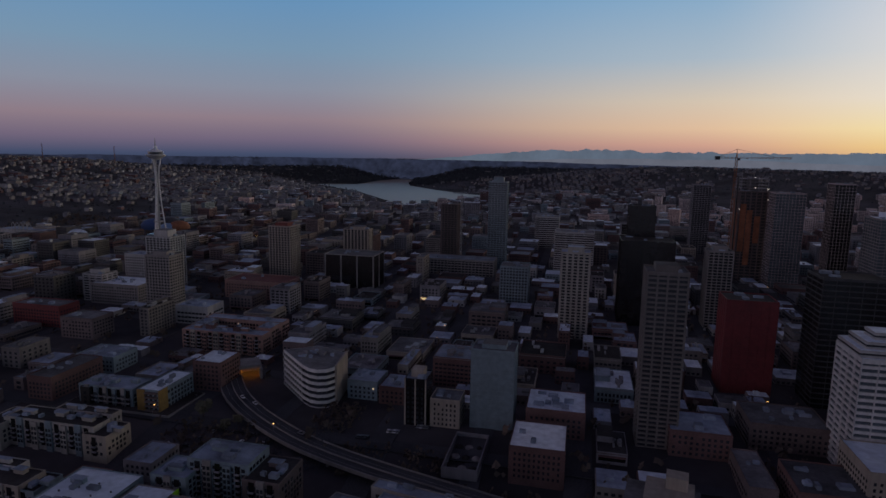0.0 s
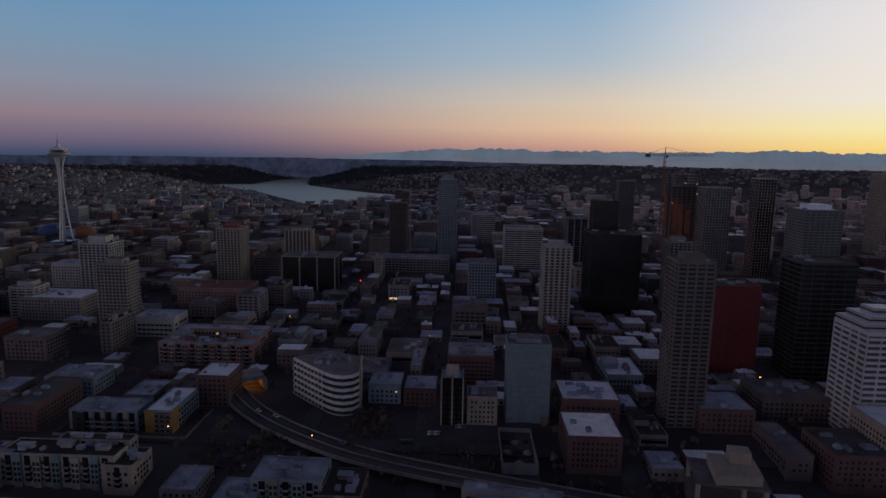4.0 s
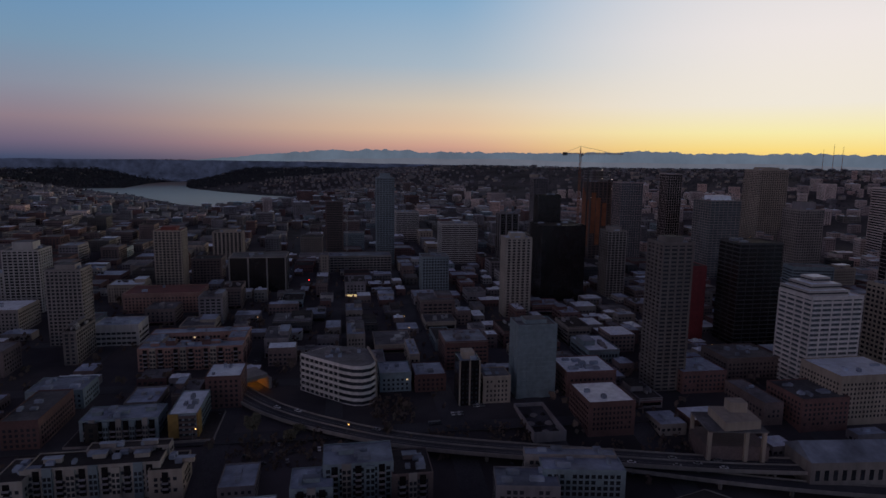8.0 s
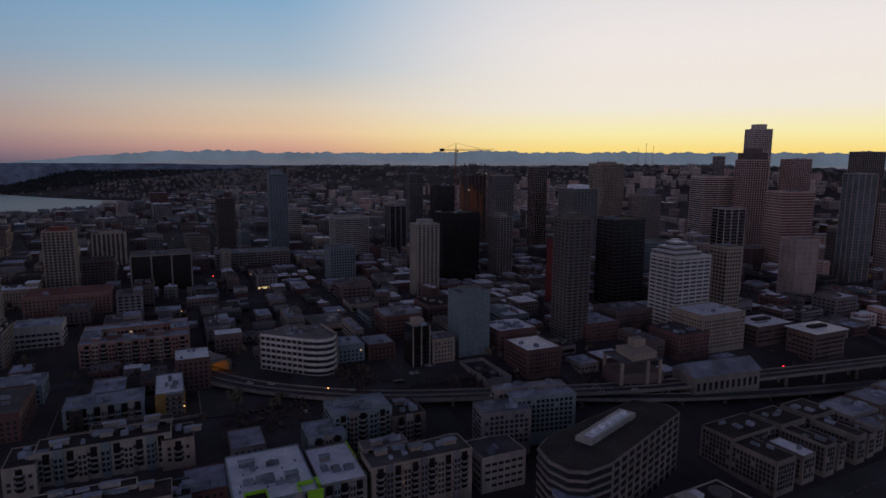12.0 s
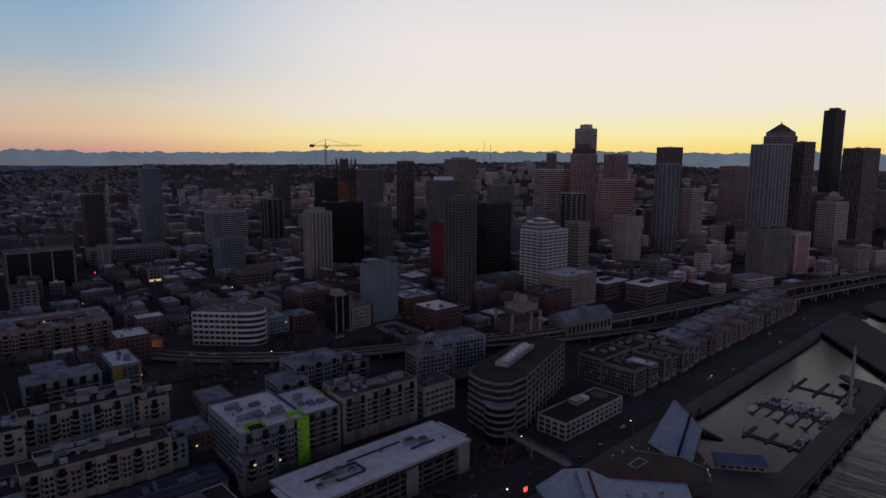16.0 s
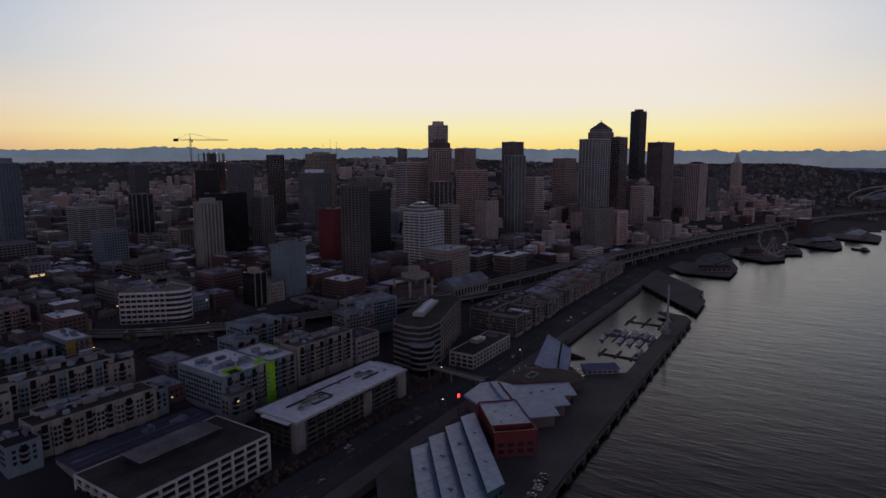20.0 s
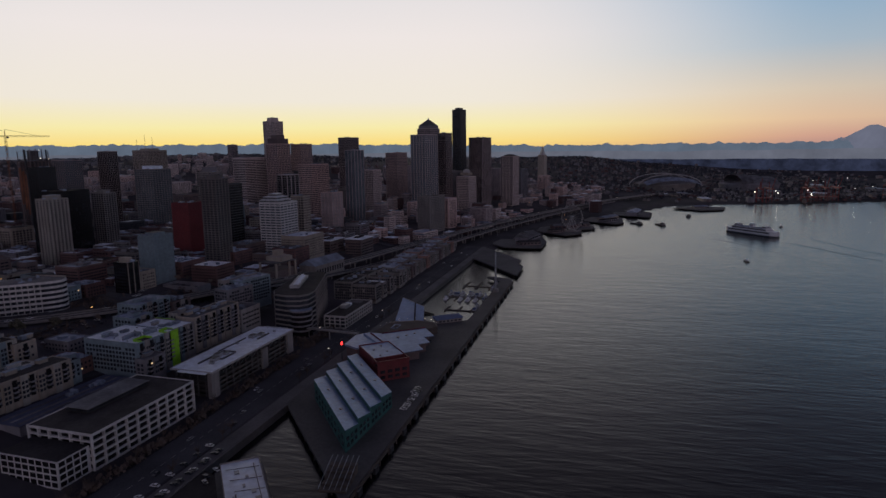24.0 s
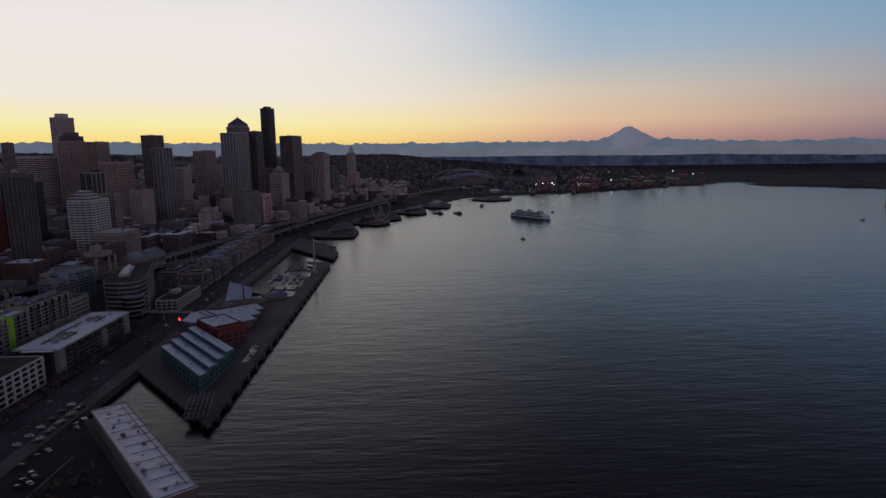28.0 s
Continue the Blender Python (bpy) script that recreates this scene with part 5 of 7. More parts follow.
def lattice(b, name, p, q, wide, mat, bays=8):
    """An open square truss between two places."""
    p, q = Vector(p), Vector(q)
    m = (q - p).to_track_quat("Z", "Y").to_matrix()
    cs = [m @ Vector((sx * wide / 2, sy * wide / 2, 0)) for sx, sy in ((-1, -1), (1, -1), (1, 1), (-1, 1))]
    g = Geo()
    for c in cs:
        g.tube(p + c, q + c, wide * 0.09, None, 4)
    for i in range(bays):
        a, e = p.lerp(q, i / bays), p.lerp(q, (i + 1) / bays)
        for k in range(4):
            g.tube(a + cs[k], e + cs[(k + 1) % 4], wide * 0.06, None, 4)
    return part(name, g, M[mat], b)


cr = thing("tower_crane", "tall lattice tower crane over unfinished floors", "crane", 112, 882, ground_z(112, 882), 0)
ch = 214 - ground_z(112, 882)
lattice(cr, "mast", (0, 0, 0), (0, 0, ch - 12), 2.6, "rust", 24)
lattice(cr, "jib", (-6, 2, ch - 12), (62, -28, ch - 11.4), 2.0, "rust", 18)
lattice(cr, "counter_jib", (0, 0, ch - 12), (-24, 11, ch - 12), 2.0, "rust", 6)
part("counterweight", Geo().box(-26, -20, 7, 13, ch - 15, ch - 10), M["darksteel"], cr)
part("apex", Geo().tube((0, 0, ch - 12), (0, 0, ch), 1.2, 0.3, 4), M["rust"], cr)
part("tie_bar", Geo().tube((0, 0, ch), (44, -20, ch - 10.5), 0.2, 0.2, 4), M["darksteel"], cr)
part("tie_bar", Geo().tube((0, 0, ch), (-22, 10, ch - 11), 0.2, 0.2, 4), M["darksteel"], cr)
part("cab", Geo().box(1.2, 4, -3, -1, ch - 15.5, ch - 12.5), M["glass"], cr)
cr = thing("tower_crane", "slim tower crane beside a brown unfinished block", "crane", -272, 845, ground_z(-272, 845), 0)
ch = 145 - ground_z(-272, 845)
lattice(cr, "mast", (0, 0, 0), (0, 0, ch), 2.2, "steel", 18)
lattice(cr, "jib", (-4, 0, ch), (34, 20, ch + 0.5), 1.6, "steel", 10)
lattice(cr, "counter_jib", (0, 0, ch), (-12, -8, ch), 1.6, "steel", 4)


def on_roof(tower_ob, z):
    """A child frame at roof height of a tower."""
    ob = part("crown", Geo().box(-9, 9, -9, 9, -0.5, 0.3), M["roof_grey"], tower_ob, at=pose(0, 0, z - tower_ob.location.z))
    return ob


py = on_roof(TW["pyramid"], 218.3)
part("drum", Geo().prism([(-17, -16), (17, -16), (17, 16), (-17, 16)], 0, 7), M["dim"], py)
roofg = Geo()
roofg.v = [(-17, -16, 7), (17, -16, 7), (17, 16, 7), (-17, 16, 7), (-2, -2, 21), (2, -2, 21), (2, 2, 21), (-2, 2, 21)]
roofg.f = [(3, 2, 1, 0), (4, 5, 6, 7), (0, 1, 5, 4), (1, 2, 6, 5), (2, 3, 7, 6), (3, 0, 4, 7)]
part("pyramid", roofg, M["roof_grey"], py)
part("finial", Geo().tube((0, 0, 21), (0, 0, 26), 1.6, 0.3, 6), M["steel"], py)
sh = on_roof(TW["shoulder"], 187.3)
part("gable", Geo().prism([(-17, -15.5), (17, -15.5), (17, 15.5), (-17, 15.5)], 0, 12), M["brown"], sh)
part("crest", Geo().prism([(-11, -10), (11, -10), (11, 10), (-11, 10)], 12, 20), M["brown"], sh)
cp = on_roof(TW["cap"], 151.9)
part("dome", Geo().disc(0, 0, ((17, 0), (16, 2), (11, 4), (5, 5.2)), 28), M["roof_dark"], cp)
dm = on_roof(TW["cupola"], 112.2)
part("base", Geo().box(-11, 11, -10, 10, 0, 5), M["beige"], dm)
part("cupola", Geo().disc(0, 0, ((8.5, 5), (8.5, 8), (6.5, 11), (2.5, 13.2)), 20), M["white"], dm)
sm_t = thing("clock_tower", "slender old tower with a steep pyramid top", "tower", 1290, 85, ground_z(1290, 85), DT)
part("shaft", Geo().box(-11, 11, -11, 11, -3, 110), M["beige"], sm_t)
cone = Geo().disc(0, 0, ((11, 110), (6, 124), (0.6, 140)), 4)
part("pyramid", cone, M["white"], sm_t)
ms = thing("radio_mast", "thin red and white radio masts on the ridge", "mast", 2030, 2260, 120)
for i, (ox, oy) in enumerate(((0, 0), (30, -20), (-34, 22))):
    part("mast", Geo().tube((ox, oy, 0), (ox, oy, 150 - 12 * i), 1.6, 1.0, 4), M["rust"], ms)
for x, y, t in ((-2250, 2300, 168), (-1950, 2350, 160), (-2500, 2250, 150)):
    z = ground_z(x, y)
    ob = thing("radio_mast", "tall lattice radio mast on a hilltop", "mast", x, y, z, 0, "hilltop masts")
    lattice(ob, "mast", (0, 0, 0), (0, 0, t + 45 - z), 3.0, "rust", 14)

# ---- streets' larger low buildings ----
fan = thing("curved_office", "white office block with strip windows and a rounded corner", "building", -312, 358, 28)
FP = [(-31, 10), (-16, -7), (-4, -20), (2, -24.5), (8, -26), (14, -24), (17.5, -19), (18, -12), (16, 12), (-8, 24)]
for j in range(7):
    z = j * 4.4
    part("glass_storey", Geo().prism([(x * 0.972, 2 + (y - 2) * 0.972) for x, y in FP], z - (7 if j == 0 else 0), z + 2.5), M["glass"], fan)
    part("floor_band", Geo().prism(FP, z + 2.5, z + 4.4), M["framewhite"], fan)
    for i in range(9):
        if i in (0, 1):
            (x0, y0), (x1, y1) = FP[i], FP[i + 1]
            n = 5 if i == 0 else 4
            for f in range(n):
                part("mullion", shared_box("office_mullion", 0.7, 0.9, 2.5, "white"), None, fan, at=pose(x0 + (x1 - x0) * f / n, y0 + (y1 - y0) * f / n, z + 1.25, 0, 0, math.degrees(math.atan2(y1 - y0, x1 - x0))))
part("roof", Geo().prism([(x * 0.96, 2 + (y - 2) * 0.96) for x, y in FP], 30.8, 31.0), M["roof_grey"], fan)
part("end_wall", Geo().prism([(17.4, -18), (18.8, -18), (16.8, 13), (15.4, 13)], -4, 32), M["beige"], fan)
rr = random.Random(8)
for i in range(12):
    ux, uy, s = rr.uniform(-14, 10), rr.uniform(-6, 12), rr.uniform(0.8, 2.6)
    part("roof_unit", Geo().box(ux - s, ux + s, uy - s * 0.7, uy + s * 0.7, 31.0, 31.0 + rr.uniform(0.8, 2.4)), M["roof_pale" if i % 2 else "dim"], fan)
claim(-317, 358, 54, 54)
block("teal-sided office behind the curved block", -278, 364, 22, 24, 45, wall="teal", roof="roof_pale")
block("brick loft building with a flat pale roof", -254, 360, 22, 26, 44, wall="brick", roof="roof_pale")
block("white five-storey office with strip windows", -492.3, 509.4, 35.8, 27.7, 50.7, wall="white", roof="roof_pale", storey=4.2, bay=4.0, ww=3.2, wh=1.9, clutter=4)
pk = thing("court_apartments", "pinkish brick apartment block round a long court", "building", -422, 450, ground_z(-422, 450), -4)
for k, (ox, oy, w, d, h, mt) in enumerate(((0, -17, 76, 15, 17, "pink"), (0, 17, 76, 14, 18.5, "pink"), (-31, 0, 14, 20, 18, "concrete"), (31, 0, 14, 20, 19, "pink"), (-16, -14, 7, 7, 20, "brick"), (10, -14, 6, 8, 20, "brick"))):
    wing(pk, ox, oy, w, d, h, mt, "roof_pale" if k < 4 else "roof_red", storey=3.2, bay=3.1, units=4, seed=120 + k, flats=int(w / 10) if k == 0 else 0, second="beige")
claim(-422, 450, 82, 54)
ya = thing("apartment_block", "grey apartment block with an ochre corner wing", "building", -426, 312, 29, -4)
wing(ya, -18, 6, 42, 20, 16, "teal", "roof_pale", storey=3.1, bay=3.0, units=6, seed=131, flats=6, second="concrete")
wing(ya, -32, -5, 7, 3, 15, "lot", "roof_pale", storey=3.1, bay=3.0, units=0, seed=132)
part("podium", Geo().box(-46, 34, -10, 30, -6, 4.2), M["concrete"], ya)
part("podium_roof", Geo().box(-45.4, 33.4, -9.4, 29.4, 4.2, 4.4), M["roof_dark"], ya)
wing(ya, 17, 12, 16, 36, 18, "teal", "roof_white", storey=3.1, bay=3.4, units=4, seed=133)
part("ochre_wall", Geo().box(8.8, 14.5, -6.9, -5.8, 4, 18.6), M["yellow"], ya)
part("ochre_wall", Geo().box(24.4, 25.4, -6.4, 2, 4, 18.6), M["yellow"], ya)
for j in range(5):
    part("balcony", Geo().box(15, 24, -8, -6, 4.4 + 3.0 * j, 5.4 + 3.0 * j), M["brown"], ya)
claim(-432, 321, 86, 46)
rd = block("red brick apartment row with white bays", -493, 333, 20, 46, 48, wall="brick", roof="roof_grey", storey=3.0, bay=3.0)
block("small red-brown corner house with a pale roof", -391, 359, 22, 26, 53, wall="brick", roof="roof_white")
block("pale-roofed brick hall on a corner", -146, 334, 36, 33, 49, wall="brick", roof="roof_white", clutter=8)
block("brick loft block with a bright white roof", -157, 285, 30, 33, 48, wall="brick", roof="roof_bright", clutter=2, bay=2.6, ww=1.2)
ck = block("dark tower house with pale vertical strips", -234, 328, 14, 18, 62, wall="black", roof="roof_pale", storey=3.2, bay=3)
block("cream four-storey house beside the dark tower", -215, 328, 19, 18, 50, wall="beige", roof="roof_grey", bay=2.6, ww=1.1)
part("pale_strip", Geo().box(-7.2, -6.2, -9.2, -8.8, -3, ck[1] + 0.8).box(-0.5, 0.5, -9.2, -8.8, -3, ck[1] + 0.8).box(6.2, 7.2, -9.2, -8.8, -3, ck[1] + 0.8), M["beige"], ck[0])
part("lift_house", Geo().box(-4, 4, -4, 5, ck[1], ck[1] + 5), M["beige"], ck[0])
block("dark brick office with a blue-grey roof and tall windows", -15, 269, 34, 34, 45, wall="brick", roof="roof_grey", clutter=6)
block("long low brick shed with a grey felt roof", -44, 284, 14, 42, 40, wall="brown", roof="roof_grey", clutter=2)
block("red brick hall with a pale blue roof", -64, 322, 34, 30, 47, wall="brick", roof="roof_pale", clutter=4)
block("broad low garage with a dark gravel roof", -10, 340, 44, 34, 48, wall="brown", roof="roof_grey", clutter=7)
block("low workshop with a pale sheet roof beside a parking lot", -375, 256, 18, 24, 32, wall="dim", roof="roof_pale", clutter=2)
block("blue-sided hall with a pale blue roof", -495, 378, 34, 26, 44, wall="teal", roof="roof_pale", clutter=6)
yard = thing("walled_yard", "roofless walled yard with dark heaps of rubble", "yard", -198, 288, ground_z(-198, 288), -4)
part("yard_wall", Geo().ring(-10, 10, -22, 22, -2, 4.5, 0.7), M["dim"], yard)
for i in range(9):
    part("rubble_heap", Geo().disc(-6 + 6 * (i % 3), -14 + 12 * (i // 3), ((3.2, -0.5), (2.4, 0.8 + 0.2 * (i % 4)), (0.8, 1.6 + 0.3 * (i % 3))), 9), M["concrete" if i % 2 else "lot"], yard)
claim(-198, 288, 20, 44)
claim(-240, 290, 66, 44)
claim(-355, 300, 60, 56)
cf = thing("canopy_house", "cream pavilion on tall legs over a dark base", "building", -98, 240, ground_z(-98, 240) + 4, -14)
part("base", Geo().box(-18, 18, -13, 13, -5, 9), M["brown"], cf)
part("upper", Geo().prism([(-9, -15), (13, -11), (13, 9), (-9, 9)], 19, 24), M["beige"], cf)
part("penthouse", Geo().box(0, 10, 0, 8, 24, 30), M["beige"], cf)
part("roof", Geo().prism([(-18, -15), (16, -15), (16, 12), (-18, 12)], 18.2, 19), M["roof_grey"], cf)
for x, y in ((-17, -14), (14, -14), (-17, 11), (14, 11), (4, -14)):
    part("leg", Geo().box(x - 1, x + 1, y - 1, y + 1, -5, 18.5), M["beige"], cf)
for i in range(6):
    part("window", shared_box("canopy_window", 2.4, 0.3, 1.7, "glass"), None, cf, at=pose(-6 + 3.4 * i, -14.2 + 0.6 * i, 21.5, 0, 0, 10))
claim(-98, 240, 42, 36)
wb = thing("gabled_hall", "pale gabled hall with tall windows beside the highway", "building", -40, 212, ground_z(-40, 212), -10)
part("wall", Geo().box(-30, 30, -12, 12, -6, 17), M["concrete"], wb)
gg = Geo()
gg.v = [(-31, -13, 17), (31, -13, 17), (31, 13, 17), (-31, 13, 17), (-31, 0, 24), (31, 0, 24)]
gg.f = [(0, 1, 5, 4), (2, 3, 4, 5), (1, 2, 5), (3, 0, 4), (3, 2, 1, 0)]
part("roof", gg, M["roof_pale"], wb)
for i in range(11):
    part("window", shared_box("hall_tall_window", 2.4, 0.4, 6, "glass"), None, wb, at=pose(-26 + 5.2 * i, -12.05, 9))
claim(-40, 212, 64, 34)
block("cream stone apartment house with a pale roof", 24, 272, 50, 36, 57, wall="beige", roof="roof_white", bay=2.8, ww=1.2)
for x, y in ((84, 262), (106, 224)):
    mo = block("dark modern pavilion with a bright overhanging roof", x, y, 40, 26, 41, wall="brown", roof="roof_dark", storey=4, bay=4, ww=3)
    zz = mo[1]
    part("canopy_roof", Geo().box(-23, 20, -16, 14, zz + 1.2, zz + 1.7), M["roof_white"], mo[0])
    part("roof_light", Geo().box(-10, 10, -3, 3, zz + 1.7, zz + 3.6), M["roof_dark"], mo[0])
block("tan brick office over shops with flat roof", -568, 448, 34, 26, 51, wall="brown", roof="roof_grey", bay=3.4)
block("maroon apartment block with white balconies", -633, 474, 54, 24, 53, wall="red", roof="roof_grey", bay=3.2)
block("long pale studio building with dishes on its roof", -612, 565, 60, 40, 56, wall="concrete", roof="roof_white", clutter=6)
block("terracotta-roofed brick hall under the tower", -475, 616, 74, 40, 55, wall="pink", roof="roof_red", bay=3.4, clutter=2)
block("white slab hotel wing with a pale roof", -639, 640, 40, 26, 74, wall="white", roof="roof_pale", storey=3.2)
arc = thing("science_arches", "white ribbed arch screens beside pale exhibition halls", "arch", -1060, 905, ground_z(-1060, 905), -6)
for i in range(5):
    g = Geo()
    x0 = -20 + 9 * i
    for k in range(8):
        w0, w1 = math.pi * k / 8, math.pi * (k + 1) / 8
        g.tube((x0 + 4 * math.cos(w0), 0, 16 + 12 * math.sin(w0)), (x0 + 4 * math.cos(w1), 0, 16 + 12 * math.sin(w1)), 0.6, None, 4)
    g.tube((x0 - 4, 0, 0), (x0 - 4, 0, 16), 0.6, None, 4).tube((x0 + 4, 0, 0), (x0 + 4, 0, 16), 0.6, None, 4)
    part("arch", g, M["white"], arc)
part("hall", Geo().box(-60, 40, 8, 40, -2, 14), M["white"], arc)
part("hall_roof", Geo().box(-60, 40, 8, 40, 14, 14.6), M["roof_pale"], arc)
dome = thing("dome_hall", "low white domed hall", "hall", -985, 940, ground_z(-985, 940))
part("wall", Geo().disc(0, 0, ((20, -2), (20, 6), (1, 6)), 28), M["white"], dome)
part("dome", Geo().disc(0, 0, ((20, 6), (17, 10), (11, 13.5), (4, 15)), 28), M["roof_white"], dome)
emp = thing("pop_museum", "crumpled metal museum hall in blue and rust", "museum", -900, 1080, ground_z(-900, 1080))
for i, (ox, oy, r, h, mt) in enumerate(((-26, 0, 22, 20, "bluetarp"), (4, 6, 26, 24, "darksteel"), (32, -2, 20, 18, "rust"), (16, -14, 16, 14, "metal_roof"))):
    part("shell", Geo().disc(ox, oy, ((r, -2), (r * 1.05, h * 0.4), (r * 0.8, h * 0.8), (r * 0.35, h)), 12), M[mt], emp, smooth=True)
claim(-900, 1080, 120, 60)

# ---- highway and streets ----
def ribbon(points, wide, lift, thick, zfun=None):
    """A road of even width along a line of places (x, y, z)."""
    g = Geo()
    n = len(points)
    for i, (x, y, z) in enumerate(points):
        a, b = points[max(0, i - 1)], points[min(n - 1, i + 1)]
        d = Vector((b[0] - a[0], b[1] - a[1], 0)).normalized()
        s = Vector((-d.y, d.x, 0)) * wide / 2
        for k in (-1, 1):
            for t in (0, -thick):
                g.v.append((x + s.x * k, y + s.y * k, z + lift + t))
    for i in range(n - 1):
        o = 4 * i
        g.f += [(o, o + 4, o + 6, o + 2)[::-1], (o + 1, o + 3, o + 7, o + 5)[::-1], (o, o + 1, o + 5, o + 4)[::-1], (o + 2, o + 6, o + 7, o + 3)[::-1]]
    return g


def smooth_line(pts, gap=12):
    out = []
    n = len(pts)
    for i in range(n - 1):
        p0, p1, p2, p3 = (Vector(pts[max(0, i - 1)]), Vector(pts[i]), Vector(pts[i + 1]), Vector(pts[min(n - 1, i + 2)]))
        k = max(1, int((p2 - p1).length / gap))
        for j in range(k):
            t = j / k
            v = 0.5 * (2 * p1 + (p2 - p0) * t + (2 * p0 - 5 * p1 + 4 * p2 - p3) * t * t + (3 * p1 - p0 - 3 * p2 + p3) * t ** 3)
            out.append(tuple(v))
    out.append(tuple(pts[-1]))
    return out


HWY = smooth_line([(-394, 385, 36), (-383, 363, 35.5), (-360, 331, 35), (-324, 300, 34), (-274, 273, 32), (-176, 243, 28), (-85, 219, 25), (48, 193, 23), (218, 160, 22), (411, 114, 21), (610, 60, 20), (780, 8, 19), (1147, -125, 18), (1500, -300, 16)])
LOW = smooth_line([(-195, 249, 26), (-106, 214, 21), (-24, 190, 17), (100, 160, 14), (250, 130, 14), (430, 90, 14), (610, 42, 14), (780, -8, 14), (1147, -140, 14)])
HWY = [(x, y, max(z, ground_z(x, y) + 0.6)) for x, y, z in HWY]
LOW = [(x, y, max(z, ground_z(x, y) + 0.5)) for x, y, z in LOW]
hw = thing("highway", "elevated concrete highway sweeping from a tunnel mouth", "highway")
part("roadway", ribbon(HWY, 16, 0, 1.6), M["road"], hw)
part("roadway", ribbon(LOW, 10, 0, 1.4), M["road"], hw)


def side_line(pts, off, lift=0.0):
    out = []
    for i, (x, y, z) in enumerate(pts):
        a, b = pts[max(0, i - 1)], pts[min(len(pts) - 1, i + 1)]
        d = Vector((b[0] - a[0], b[1] - a[1], 0)).normalized()
        out.append((x - d.y * off, y + d.x * off, z + lift))
    return out


for pts, half in ((HWY, 8), (LOW, 5)):
    for s in (-1, 1):
        part("barrier", ribbon(side_line(pts, s * half, 1.0), 0.5, 0, 2.2), M["concrete"], hw)
part("median", ribbon(side_line(HWY, 0, 0.9), 0.5, 0, 0.9), M["concrete"], hw)
for s in (-4, 4):
    part("lane_line", ribbon(side_line(HWY, s, 0.02), 0.18, 0, 0.01), M["paint"], hw)
for pts, gap, cap in ((HWY, 3, 12), (LOW, 3, 8)):
    for i, (x, y, z) in enumerate(pts):
        if i % gap == 0 and z - 1.5 > ground_z(x, y) + 3:
            for s in (-0.3, 0.3):
                q = side_line(pts, s * cap)[i]
                part("column", Geo().box(q[0] - 0.8, q[0] + 0.8, q[1] - 0.8, q[1] + 0.8, ground_z(x, y) - 1, z - 1.4), M["concrete"], hw)
tn = thing("tunnel_mouth", "concrete tunnel mouth lit amber inside", "tunnel", -379, 372, 34.6, 30)
part("lintel", Geo().box(-14, 14, -2, 16, 5.2, 8.0), M["concrete"], tn)
part("side_wall", Geo().box(-15, -13, -6, 16, -2, 6), M["concrete"], tn)
part("side_wall", Geo().box(13, 15, -6, 16, -2, 6), M["concrete"], tn)
part("back", Geo().box(-13, 13, 13, 15, -2, 5.2), M["concrete"], tn)
for i in range(5):
    part("tunnel_light", Geo().box(-10 + 4.6 * i, -8 + 4.6 * i, 1, 12, 4.7, 5.1), M["amber"], tn)
claim(-382, 378, 34, 30)
HLINE = [(x, y) for x, y, z in HWY]
LLINE = [(x, y) for x, y, z in LOW]

TURN4 = radians(-4)
CU, SU = math.cos(TURN4), math.sin(TURN4)


def uv(u, v):
    """From the street grid to the world."""
    return u * CU - v * SU, u * SU + v * CU


STREET_U = [-1130, -1030, -930, -830, -740, -640, -530, -411, -345, -271, -212, -154, -40, 75, 190, 300, 410]
AVE_V = [275, 360, 468, 560, 655, 745, 840, 940, 1040, 1140, 1240, 1350]
for i, u in enumerate(STREET_U):
    pts = [uv(u, v) for v in range(180 if u > -600 else 300, 1360, 20)]
    pts = [(x, y, ground_z(x, y) + 0.25) for x, y in pts]
    setting(f"road_street_{i + 1}", ribbon(pts, 15 if u in (-411, -271, -154) else 11, 0, 0.6), M["road"], "asphalt cross street running uphill")
for i, v in enumerate(AVE_V):
    pts = [uv(u, v) for u in range(-1140, 470, 20)]
    pts = [(x, y, ground_z(x, y) + 0.22) for x, y in pts]
    setting(f"road_avenue_{i + 1}", ribbon(pts, 14, 0, 0.6), M["road"], "asphalt avenue between low blocks")
setting("road_shore", Geo().box(-2200, 290, 78, 104, 4.2, 4.56), M["road"], "broad asphalt shore road")
lane = Geo()
for i in range(160):
    lane.box(-1100 + i * 8, -1096 + i * 8, 90.8, 91.1, 4.56, 4.6)
setting("road_lane_marks", lane, M["paint"], "worn white lane dashes", "stuff")


# ---- ordinary blocks between the streets ----
rnd = random.Random(21)
WALLS = ["brick", "brown", "mushroom", "dim", "beige", "panel_shade", "brick", "dim", "teal", "taupe", "brown", "panel_shade", "brick", "brown", "dim"]
ROOFS = ["roof_pale", "roof_grey", "roof_dark", "roof_grey", "roof_pale", "roof_grey", "roof_white", "roof_dark", "roof_pale"]
WORDS = dict(mushroom="mushroom-grey concrete", panel_shade="dark panelled", brick="red brick", brown="brown brick", concrete="grey concrete", dim="dark concrete", taupe="taupe rendered", dtgrey="pale granite", dtbrown="rose granite", dtdark="grey metal-clad", beige="cream rendered", teal="blue-grey clad", white="white painted", pink="pinkish brick")
RW = dict(roof_pale="a pale flat roof", roof_grey="a gravel flat roof", roof_dark="a black tarred roof", roof_white="a white membrane roof")


